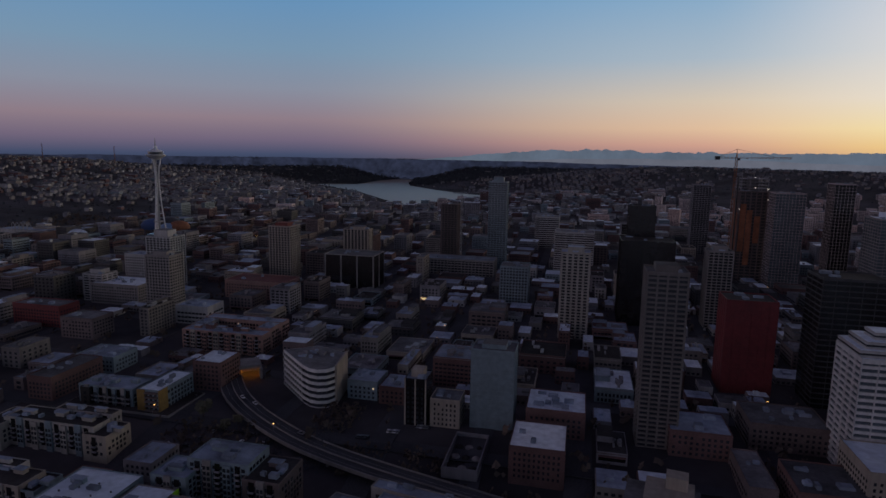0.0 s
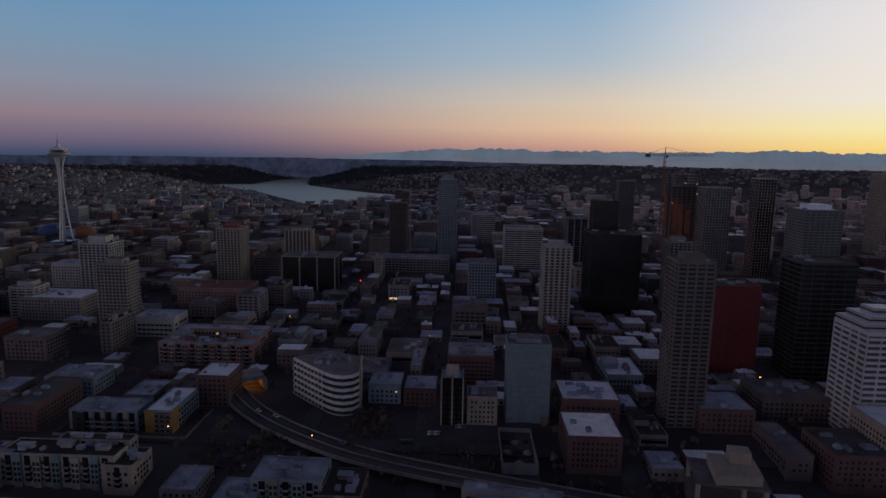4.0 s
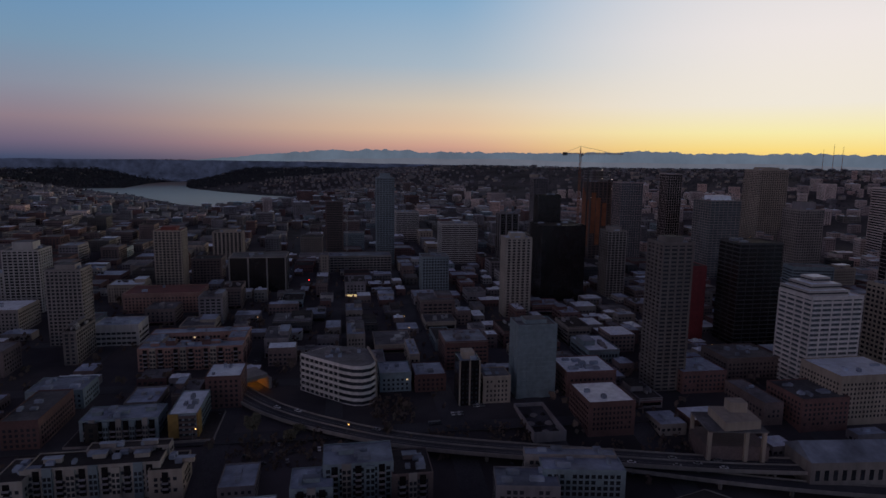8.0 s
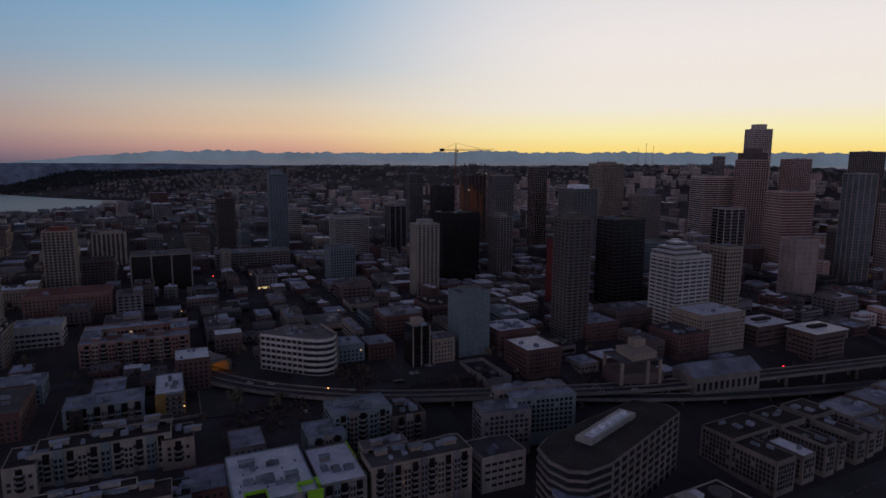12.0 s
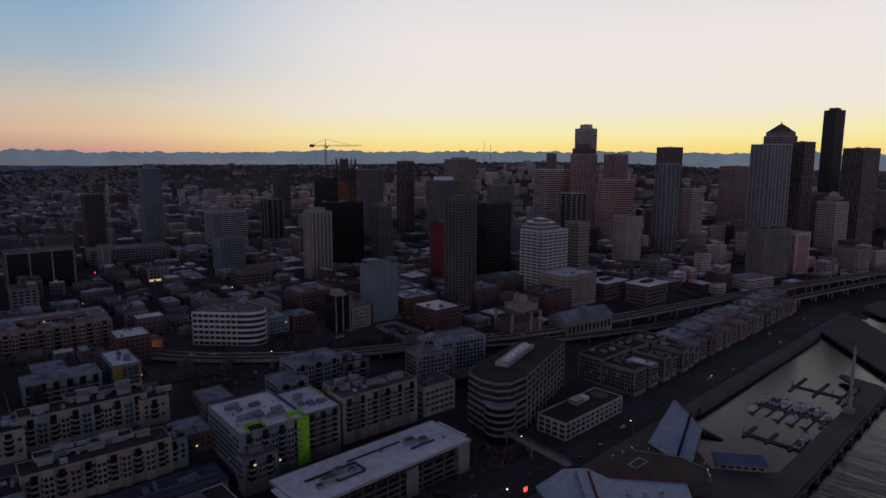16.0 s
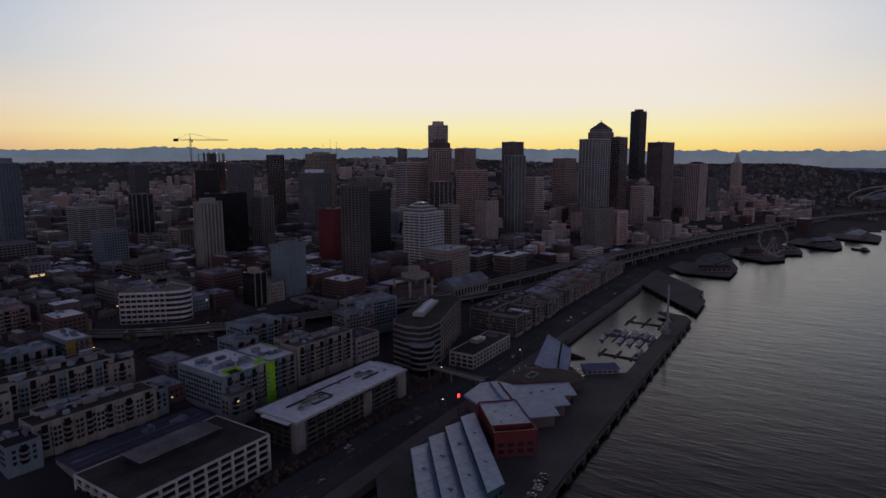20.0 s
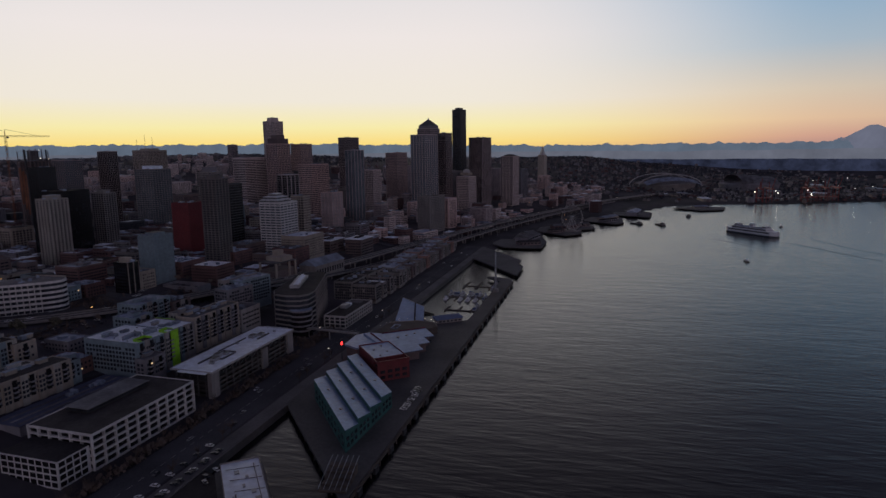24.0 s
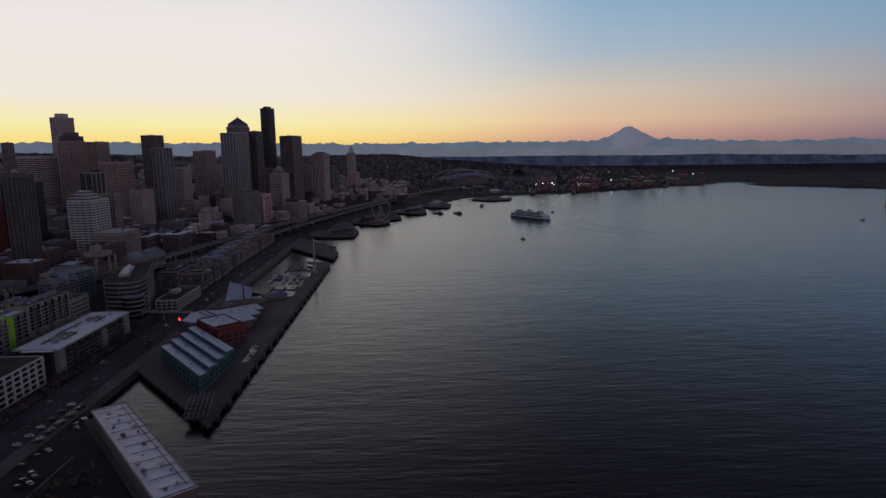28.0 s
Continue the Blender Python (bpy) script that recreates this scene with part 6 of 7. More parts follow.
def free(x, y, w, d, turn):
    a = radians(turn)
    hw = abs(w / 2 * math.cos(a)) + abs(d / 2 * math.sin(a))
    hd = abs(w / 2 * math.sin(a)) + abs(d / 2 * math.cos(a))
    for x0, x1, y0, y1 in FOOT:
        if x + hw > x0 and x - hw < x1 and y + hd > y0 and y - hd < y1:
            return False
    return True


def filler(x, y, w, d, h, turn, wall, roof, near):
    shop = random.Random(int(x * 13 + y * 7)).random()
    cornice = ("dim", "concrete", "brown", "taupe")[int(shop * 40) % 4]
    z = ground_z(x, y)
    kind = "house" if h < 9 else "low building" if h < 22 else "mid-rise block"
    b = thing(kind.replace(" ", "_").replace("-", "_"), f"{WORDS[wall]} {kind} with {RW[roof]}", "building", x, y, z, turn)
    part("wall", Geo().box(-w / 2, w / 2, -d / 2, d / 2, -6, h).ring(-w / 2, w / 2, -d / 2, d / 2, h, h + rnd.uniform(0.5, 1.2), 0.35), M[wall], b)
    part("roof", Geo().box(-w / 2 + 0.4, w / 2 - 0.4, -d / 2 + 0.4, d / 2 - 0.4, h + 0.004, h + 0.15), M[roof], b)
    g = Geo()
    st, bay = rnd.choice((3.1, 3.4, 3.8)), rnd.choice((2.6, 3.2, 4.0, 5.0))
    ww, wh = bay * rnd.uniform(0.4, 0.75), st * rnd.uniform(0.42, 0.6)
    for j in range(int((h - 0.6) / st)):
        z0 = 0.9 + j * st
        for i in range(max(1, int((w - 1) / bay))):
            u = (i - (int((w - 1) / bay) - 1) / 2) * bay
            g.box(u - ww / 2, u + ww / 2, -d / 2 - 0.12, -d / 2 + 0.2, z0, z0 + wh)
        for i in range(max(1, int((d - 1) / bay))):
            u = (i - (int((d - 1) / bay) - 1) / 2) * bay
            g.box(-w / 2 - 0.12, -w / 2 + 0.2, u - ww / 2, u + ww / 2, z0, z0 + wh)
            g.box(w / 2 - 0.2, w / 2 + 0.12, u - ww / 2, u + ww / 2, z0, z0 + wh)
    if g.v:
        tagged(part("panes", g, M["glass"], b), kind="stuff")
    if near and rnd.random() < 0.45:
        sw, sd, sh = w * rnd.uniform(0.3, 0.6), d * rnd.uniform(0.35, 0.7), rnd.uniform(2.6, 4.2)
        sx, sy = (w - sw) / 2 * rnd.choice((-0.9, 0.9)), (d - sd) / 2 * rnd.uniform(-0.2, 0.9)
        up_ = part("upper_storey", Geo().box(sx - sw / 2, sx + sw / 2, sy - sd / 2, sy + sd / 2, h, h + sh), M[wall], b)
        part("upper_roof", Geo().box(sx - sw / 2 - 0.3, sx + sw / 2 + 0.3, sy - sd / 2 - 0.3, sy + sd / 2 + 0.3, h + sh, h + sh + 0.3), M[rnd.choice(ROOFS)], up_)
    ru = Geo()
    for i in range(1 if not near else rnd.randint(3, 8)):
        uw, ud = rnd.uniform(0.9, w * 0.17), rnd.uniform(0.9, d * 0.2)
        ux, uy = rnd.uniform(-0.33, 0.33) * w, rnd.uniform(-0.33, 0.33) * d
        ru.box(ux - uw / 2, ux + uw / 2, uy - ud / 2, uy + ud / 2, h + 0.15, h + rnd.uniform(1, 3))
    top = M[rnd.choice(("roof_grey", "steel", "dim"))]
    if near:
        tagged(part("rooftop_plant", ru, top, b), kind="stuff")
        g = Geo()
        for a, c in ((-1, 0), (1, 0), (0, -1)):
            if a:
                g.box(a * w / 2 - 0.22, a * w / 2 + 0.22, -d / 2, d / 2, h - 0.55, h - 0.15)
            else:
                g.box(-w / 2, w / 2, -d / 2 - 0.25, -d / 2 + 0.1, h - 0.55, h - 0.15)
        part("cornice", g, M[cornice], b)
        if shop < 0.5:
            part("shop_front", Geo().box(-w * 0.44, w * 0.44, -d / 2 - 0.16, -d / 2 + 0.2, 0.3, 3.0), M["warmwin" if shop < 0.012 else "black"], b)
            part("awning", Geo().prism([(-w * 0.45, -d / 2 - 1.5), (w * 0.45, -d / 2 - 1.5), (w * 0.45, -d / 2), (-w * 0.45, -d / 2)], 3.0, [3.15, 3.15, 3.6, 3.6]), M[("roof_dark", "brown", "dim", "brick")[int(shop * 8)]], b)
    elif h > 9:
        part("roof_unit", ru, top, b)
    claim(x, y, w, d, turn, 0.5)


def fill_cell(u0, u1, v0, v1, tall, near):
    """Lots of uneven width along both street fronts of a block."""
    mid = (v0 + v1) / 2
    for va, vb in ((v0, mid - 2), (mid + 2, v1)):
        u = u0
        while u < u1 - 9:
            w = min(rnd.uniform(16, 38), u1 - u)
            d = (vb - va) * rnd.uniform(0.75, 0.98)
            x, y = uv(u + w / 2, va + d / 2)
            r = rnd.random()
            h = rnd.uniform(5, 10) if r < 0.5 else rnd.uniform(10, 18) if r < 0.88 else rnd.uniform(18, 18 + tall)
            if rnd.random() > 0.16 and free(x, y, w - 2, d, -4) and edge_gap((x, y), HLINE) > 12 + max(w, d) / 2 and edge_gap((x, y), LLINE) > 8 + max(w, d) / 2 and not inside((x, y), SEA) and edge_gap((x, y), SHORE) > 60:
                filler(x, y, w - 1.5, d, h, -4, rnd.choice(WALLS), rnd.choice(ROOFS), near)
            u += w + (0 if rnd.random() < 0.7 else rnd.uniform(4, 14))


for u0, u1 in zip(STREET_U, STREET_U[1:]):
    for v0, v1 in zip(AVE_V, AVE_V[1:]):
        if u1 - u0 > 25:
            fill_cell(u0 + 9, u1 - 9, v0 + 10, v1 - 10, 14, v0 < 600)

# downtown and the lake district: larger lots on the turned grid
for i in range(150):
    a = rnd.random()
    if a < 0.62:
        x, y = rnd.uniform(230, 1500), rnd.uniform(40, 1300)
        turn, big = DT, 1.0
    else:
        x, y = rnd.uniform(-1100, 300), rnd.uniform(1300, 2300)
        turn, big = 4, 0.7
    w, d = rnd.uniform(22, 52), rnd.uniform(20, 44)
    far = math.hypot(x - 700, y - 450)
    h = rnd.uniform(8, 26) * big + (rnd.uniform(10, 60) if a < 0.62 and far < 450 and rnd.random() < 0.5 else 0) + (rnd.uniform(5, 30) if rnd.random() < 0.2 else 0)
    if free(x, y, w, d, turn) and not inside((x, y), SEA) and edge_gap((x, y), SHORE) > 50 and edge_gap((x, y), HLINE) > 45 and not inside((x, y), LAKE):
        filler(x, y, w, d, h, turn, rnd.choice(WALLS + ["dtgrey", "dtbrown", "dtdark"] * 5), rnd.choice(ROOFS), False)


def city_stuff(name, label, count, seed, spots, turn, hmax, mats):
    """Close-packed flat-roofed blocks past counting: walls, roofs and panes as joined geometry."""
    r = random.Random(seed)
    walls = [Geo() for _ in mats]
    roofs = [Geo() for _ in range(3)]
    panes = Geo()
    ca, sa = math.cos(radians(turn)), math.sin(radians(turn))
    done = []

    def put(g, x, y, x0, x1, y0, y1, z0, z1):
        k = len(g.v)
        g.box(x0, x1, y0, y1, z0, z1)
        g.v[k:] = [(x + ca * px - sa * py, y + sa * px + ca * py, pz) for px, py, pz in g.v[k:]]

    for _ in range(count * 6):
        if len(done) >= count:
            break
        x0, x1, y0, y1 = r.choice(spots)
        x, y = r.uniform(x0, x1), r.uniform(y0, y1)
        w, d = r.uniform(9, 30), r.uniform(9, 26)
        if inside((x, y), SEA) or inside((x, y), LAKE) or edge_gap((x, y), SHORE) < 45 or not free(x, y, w, d, turn) or edge_gap((x, y), HLINE) < 14 + max(w, d) / 2 or edge_gap((x, y), LLINE) < 10 + max(w, d) / 2:
            continue
        if any(abs(x - a) < (w + c) / 2 + 1 and abs(y - b) < (d + e) / 2 + 1 for a, b, c, e in done):
            continue
        done.append((x, y, w, d))
        h = r.uniform(4, hmax) if r.random() < 0.8 else r.uniform(hmax, hmax * 2)
        z = ground_z(x, y)
        put(r.choice(walls), x, y, -w / 2, w / 2, -d / 2, d / 2, z - 5, z + h)
        rf = r.choice(roofs)
        put(rf, x, y, -w / 2 + 0.5, w / 2 - 0.5, -d / 2 + 0.5, d / 2 - 0.5, z + h, z + h + 0.2)
        put(rf, x, y, -w * 0.2, w * 0.05, -d * 0.15, d * 0.15, z + h, z + h + r.uniform(1, 2.6))
        for j in range(int((h - 0.8) / 3.5)):
            zz = z + 1.0 + j * 3.5
            for i in range(int(w / 3.6)):
                u = -w / 2 + 1.9 + i * 3.6
                put(panes, x, y, u - 1.0, u + 1.0, -d / 2 - 0.1, -d / 2 + 0.2, zz, zz + 1.7)
            for i in range(int(d / 3.6)):
                u = -d / 2 + 1.9 + i * 3.6
                put(panes, x, y, -w / 2 - 0.1, -w / 2 + 0.2, u - 1.0, u + 1.0, zz, zz + 1.7)
    e = thing(name, label, "buildings", kind="stuff")
    for g, m in zip(walls, mats):
        tagged(part("block_walls", g, M[m], e), kind="stuff")
    for g, m in zip(roofs, ("roof_pale", "roof_grey", "roof_white")):
        tagged(part("block_roofs", g, M[m], e), kind="stuff")
    tagged(part("block_panes", panes, M["glass"], e), kind="stuff")


city_stuff("old_town_blocks", "close-packed old brick and stone blocks below the towers", 520, 51, [(230, 700, 60, 420), (260, 1300, 60, 700), (900, 1500, -100, 600)], DT, 16, ["dtgrey", "brick", "dtbrown", "dtgrey", "dtdark"])
city_stuff("uptown_blocks", "close-packed mid-rise blocks behind the towers", 420, 52, [(200, 1500, 600, 1500), (150, 900, 1100, 1900)], DT, 20, ["dtgrey", "dtdark", "dtbrown", "dtgrey", "dtdark"])
city_stuff("back_lot_buildings", "small flat-roofed buildings in the middle of the blocks", 420, 53, [(-1100, 200, 300, 1000), (-450, 150, 380, 900), (-250, 330, 240, 700)], -4, 8, ["brick", "concrete", "dim", "brown", "white"])
city_stuff("lake_district_blocks", "flat-roofed blocks between the towers and the lake", 420, 54, [(-1100, 350, 1250, 2150), (-600, 300, 1300, 2300)], 4, 12, ["concrete", "dim", "white", "teal", "brick"])


# ---- far hillsides: houses, woods, port ----
def scatter_houses(name, label, count, seed, spots, mats):
    """Small pitched houses, far too many to tell apart."""
    r = random.Random(seed)
    geos = [Geo() for _ in mats]
    roofs = Geo()
    placed = 0
    for _ in range(count * 4):
        if placed >= count:
            break
        x0, x1, y0, y1 = r.choice(spots)
        x, y = r.uniform(x0, x1), r.uniform(y0, y1)
        if inside((x, y), SEA) or inside((x, y), LAKE) or edge_gap((x, y), LAKE, True) < 40 or not free(x, y, 16, 14, 0):
            continue
        z = ground_z(x, y)
        row = 26.0
        x = round(x / row) * row + r.uniform(-5, 5)
        w, d, h = r.uniform(3.5, 7), r.uniform(3.5, 6.5), r.uniform(4.5, 8)
        if r.random() < 0.1:
            w, d, h = w * 2.4, d * 1.6, h * 1.6
        geos[r.randrange(len(geos))].box(x - w, x + w, y - d, y + d, z - 4, z + h)
        k = len(roofs.v)
        roofs.v += [(x - w - 0.4, y - d - 0.4, z + h), (x + w + 0.4, y - d - 0.4, z + h), (x + w + 0.4, y + d + 0.4, z + h), (x - w - 0.4, y + d + 0.4, z + h), (x - w, y, z + h + 3), (x + w, y, z + h + 3)]
        roofs.f += [(k, k + 1, k + 5, k + 4), (k + 2, k + 3, k + 4, k + 5), (k + 1, k + 2, k + 5), (k + 3, k, k + 4)]
        placed += 1
    e = thing(name, label, "houses", kind="stuff")
    for g, m in zip(geos, mats):
        tagged(part("house_walls", g, M[m], e), kind="stuff")
    tagged(part("house_roofs", roofs, M["roof_grey"], e), kind="stuff")


scatter_houses("hillside_houses", "pale and dark houses crowding a far hillside", 2600, 4, [(-3300, -1150, 900, 2900), (-3000, -1300, 1300, 2600), (-1600, -900, 1500, 2100)], ["white", "concrete", "dim", "brick"])
scatter_houses("ridge_houses", "dim houses scattered over a wooded ridge", 2600, 5, [(-300, 2400, 1900, 3400), (900, 2800, 900, 2500), (-500, 300, 2300, 3600)], ["concrete", "dim", "beige", "brown"])
scatter_houses("lakeside_buildings", "low pale sheds and blocks round the lake", 900, 6, [(-1100, 100, 1400, 2300), (-1500, -900, 1500, 2700)], ["white", "concrete", "teal", "dim"])
scatter_houses("northern_shore_houses", "dim houses on the slopes beyond the lake", 900, 16, [(-2900, 400, 3000, 4500), (-2400, -1500, 2600, 4300), (-500, 900, 3200, 4300)], ["concrete", "dim", "beige", "brown"])
scatter_houses("southern_streets", "low dark blocks beyond the old town", 1500, 7, [(1400, 3300, -300, 900), (1250, 2700, -1100, 100), (2400, 4200, -1500, 800)], ["concrete", "dim", "brick", "brown"])


def leaf_clump(g, r, x, y, z, size, n):
    for _ in range(n):
        a, b = r.uniform(0, 6.28), r.uniform(-0.6, 1.2)
        c = Vector((x + math.cos(a) * size * r.random(), y + math.sin(a) * size * r.random(), z + size * b))
        s = size * r.uniform(0.25, 0.5)
        d1 = Vector((r.uniform(-1, 1), r.uniform(-1, 1), r.uniform(-1, 1))).normalized() * s
        d2 = d1.orthogonal().normalized() * s
        k = len(g.v)
        g.v += [tuple(c - d1 - d2), tuple(c + d1 - d2 * 0.6), tuple(c + d1 * 0.7 + d2), tuple(c - d1 * 0.8 + d2)]
        g.f.append((k, k + 1, k + 2, k + 3))


def scatter_woods(name, label, count, seed, spots, size, mat, loose=False):
    r = random.Random(seed)
    g = Geo()
    for _ in range(count):
        x0, x1, y0, y1 = r.choice(spots)
        x, y = r.uniform(x0, x1), r.uniform(y0, y1)
        if (inside((x, y), SEA) or inside((x, y), LAKE) or not free(x, y, 4, 4, 0)) and not loose:
            continue
        s = r.uniform(0.6, 1.3) * size
        leaf_clump(g, r, x, y, ground_z(x, y) + s * 0.7, s, 5)
    setting(name, g, M[mat], label, "stuff", "trees")


scatter_woods("hillside_woods", "dark bare and evergreen trees on the hills", 11000, 11, [(-3300, -1000, 900, 3000), (-400, 2600, 1800, 3600), (900, 3000, 900, 2500)], 4.2, "leaf")
scatter_woods("ridge_woods", "dark tree line along the ridge crest", 7000, 12, [(-100, 1900, 2500, 3500), (800, 2100, 1700, 2700), (2700, 4200, -700, 600), (1200, 2200, 900, 1600)], 4.8, "leaf")
scatter_woods("northern_woods", "dark woods beyond the lake", 6000, 17, [(-3000, 600, 2900, 4600), (-500, 1200, 3100, 4500)], 4.5, "leaf")
scatter_woods("street_trees", "bare brown street trees among the blocks", 2600, 13, [(-1100, 450, 200, 1300), (-700, 100, 250, 700), (-1200, -850, 750, 1200)], 3.6, "twig")
scatter_woods("shore_woods", "scrubby trees below the far port", 2600, 14, [(1300, 3300, -1200, 500)], 5.5, "leaf")

scatter_woods("shore_shrubs", "brown leafless shrubs and saplings along the shore blocks", 900, 18, [(-520, -235, 106.5, 117), (-520, -300, 104.5, 109), (-290, -235, 106, 150)], 2.0, "twig")
scatter_woods("cutting_scrub", "dark scrub on the banks of the highway cutting", 500, 19, [(-380, -320, 290, 322), (-330, -250, 262, 296), (-230, -60, 232, 250)], 1.6, "leaf")
scatter_woods("far_slope_woods", "dark wooded slopes closing the valley beyond the lake", 24000, 23, [(-2800, 700, 3500, 4750), (-1900, -100, 3400, 4750)], 6.5, "leaf")
scatter_woods("lot_trees", "bare brown trees round the open lots", 420, 24, [(-275, -200, 262, 290), (-200, -60, 240, 262), (-300, -272, 300, 340), (-385, -330, 268, 300)], 1.9, "twig", True)


# ---- boats, docks, ferry, wheel ----
def boat(x, y, turn, length, kind, label):
    b = thing("motor_boat" if kind else "sailing_boat", label, "boat", x, y, 0, turn, "moored boats")
    L, W = length / 2, length * 0.15
    hullp = [(-L, -W), (L * 0.45, -W), (L, 0), (L * 0.45, W), (-L, W)]
    g = Geo()
    n = 5
    g.v = [(px * 0.92, py * 0.75, -0.3) for px, py in hullp] + [(px, py, 1.2 + (0.5 if i == 2 else 0)) for i, (px, py) in enumerate(hullp)]
    g.f = [tuple(reversed(range(n))), tuple(range(n, 2 * n))] + [(i, (i + 1) % n, n + (i + 1) % n, n + i) for i in range(n)]
    part("hull", g, M["hull"], b)
    c = part("cabin", Geo().prism([(-L * 0.5, -W * 0.7), (L * 0.25, -W * 0.6), (L * 0.25, W * 0.6), (-L * 0.5, W * 0.7)], 1.2, [2.8, 2.4, 2.4, 2.8]), M["hull" if kind else "bluetarp"], b)
    part("cabin_glass", Geo().box(-L * 0.3, L * 0.27, -W * 0.64, W * 0.64, 1.7, 2.2), M["glass"], c)
    if kind:
        part("flybridge", Geo().box(-L * 0.35, L * 0.02, -W * 0.5, W * 0.5, 2.8, 3.7), M["hull"], b)
        part("cover", Geo().box(-L * 0.36, L * 0.0, -W * 0.55, W * 0.55, 4.4, 4.55), M["bluetarp"], b)
    else:
        part("mast", Geo().tube((0, 0, 1.2), (0, 0, length * 1.15), 0.12, 0.07), M["steel"], b)
        part("boom", Geo().tube((0, 0, 2.8), (-L * 0.8, 0, 2.8), 0.14, 0.14), M["bluetarp"], b)


docks = thing("floating_dock", "dark floating dock with finger piers", "dock", 0, 0, 0)
part("walkway", Geo().box(-1, 2, -3, 40, -0.2, 0.9), M["wood"], docks)
for i in range(3):
    part("finger", Geo().box(-14, 26, 4 + 16.2 * i, 6.2 + 16.2 * i, -0.2, 0.8), M["wood"], docks)
docks = thing("floating_dock", "dark floating dock lined with moored boats", "dock", 0, 0, 0)
part("walkway", Geo().box(-60, -57, -2, 46, -0.2, 0.7), M["wood"], docks)
for i in range(5):
    part("finger", Geo().box(-78, -38, 6 + 8.6 * i, 7.2 + 8.6 * i, -0.2, 0.6), M["wood"], docks)
docks = thing("floating_dock", "narrow floating dock by the harbour office", "dock", 0, 0, 0)
part("walkway", Geo().box(-118, -115, -3, 33, -0.2, 0.9), M["wood"], docks)
for i in range(3):
    part("finger", Geo().box(-122, -101, 3 + 13.5 * i, 5 + 13.5 * i, -0.2, 0.8), M["wood"], docks)
docks = thing("gangway", "sloping gangway down to the floating docks", "gangway", 0, 0, 0)
part("ramp", Geo().prism([(-138, 38), (-136, 38), (-136, 54), (-138, 54)], 0.4, [0.8, 0.8, 4.4, 4.4]), M["wood"], docks)
rb = random.Random(31)
for i in range(5):
    for s in (-1, 1):
        for k in range(2 if s > 0 else 1):
            if rb.random() < 0.88:
                kd = rb.random() < 0.65
                boat(-58.5 + s * 12, 9.2 + 8.6 * i + k * 3.6 + rb.uniform(-0.4, 0.4), 0 if s < 0 else 180, rb.uniform(12, 17), kd, "white motor cruiser moored at a floating dock" if kd else "white sailing boat moored with furled sails")
for i in range(7):
    kd = rb.random() < 0.7
    boat(-110 + (0, 14, 44, 58, 98, 114, 130)[i], 1.5, rb.choice((0, 180)), rb.uniform(9, 14), kd, "white motor cruiser lying along the breakwater" if kd else "white sailing boat lying along the breakwater")
for x, y in ((0, 12), (0, 40), (-58, 30), (-58, 46), (-116, 33)):
    part("pile", Geo().tube((x, y, -3), (x, y, 4.5), 0.3, 0.3, 8), M["wood"], docks)

py2 = thing("harbour_pylon", "slim grey harbour pylon with a disc lamp", "pylon", -40, -8, 4.6)
part("shaft", Geo().tube((0, 0, 0), (0, 0, 47), 1.5, 0.7, 8), M["steel"], py2)
part("brace", Geo().tube((6, 2, 0), (0, 0, 22), 0.5, 0.4, 6), M["steel"], py2)
part("lamp_disc", Geo().disc(0, 0, ((0.6, 42), (1.3, 42.4), (1.3, 43.2), (0.6, 43.6)), 16), M["white"], py2)
part("base", Geo().box(-3, 3, -3, 3, 0, 3.5), M["concrete"], py2)

ferry = thing("ferry", "white and green double-ended car ferry under way", "ferry", 570, -400, 0, 38)
fl = 58
hp = [(-fl, -4), (-fl * 0.85, -11), (fl * 0.85, -11), (fl, -4), (fl, 4), (fl * 0.85, 11), (-fl * 0.85, 11), (-fl, 4)]
part("hull", Geo().prism(hp, -2, 2.6), M["car2"], ferry)
part("hull_topsides", Geo().prism(hp, 2.6, 5), M["hull"], ferry)
part("car_deck", Geo().prism([(x * 0.99, y * 0.97) for x, y in hp], 5, 10), M["hull"], ferry)
part("deck_openings", Geo().box(-fl * 0.8, fl * 0.8, -11.2, 11.2, 6.4, 8.4), M["glass"], ferry)
part("cabin", Geo().box(-fl * 0.68, fl * 0.68, -9.5, 9.5, 10, 14), M["hull"], ferry)
part("cabin_windows", Geo().box(-fl * 0.66, fl * 0.66, -9.7, 9.7, 11.4, 12.8), M["glass"], ferry)
part("sun_deck", Geo().box(-fl * 0.6, fl * 0.6, -8.5, 8.5, 14, 14.6), M["roof_pale"], ferry)
for s in (-1, 1):
    w = part("wheelhouse", Geo().box(s * fl * 0.55 - 4, s * fl * 0.55 + 4, -6, 6, 14.6, 18.6), M["hull"], ferry)
    part("bridge_windows", Geo().box(s * fl * 0.55 - 4.2, s * fl * 0.55 + 4.2, -6.2, 6.2, 16.2, 17.6), M["glass"], w)
part("funnel", Geo().prism([(-5, -3), (5, -3), (4, 3), (-4, 3)], 14.6, 21), M["hull"], ferry)
for s in (-1, 1):
    part("mast", Geo().tube((s * fl * 0.5, 0, 18.6), (s * fl * 0.5, 0, 25), 0.25, 0.15), M["steel"], ferry)

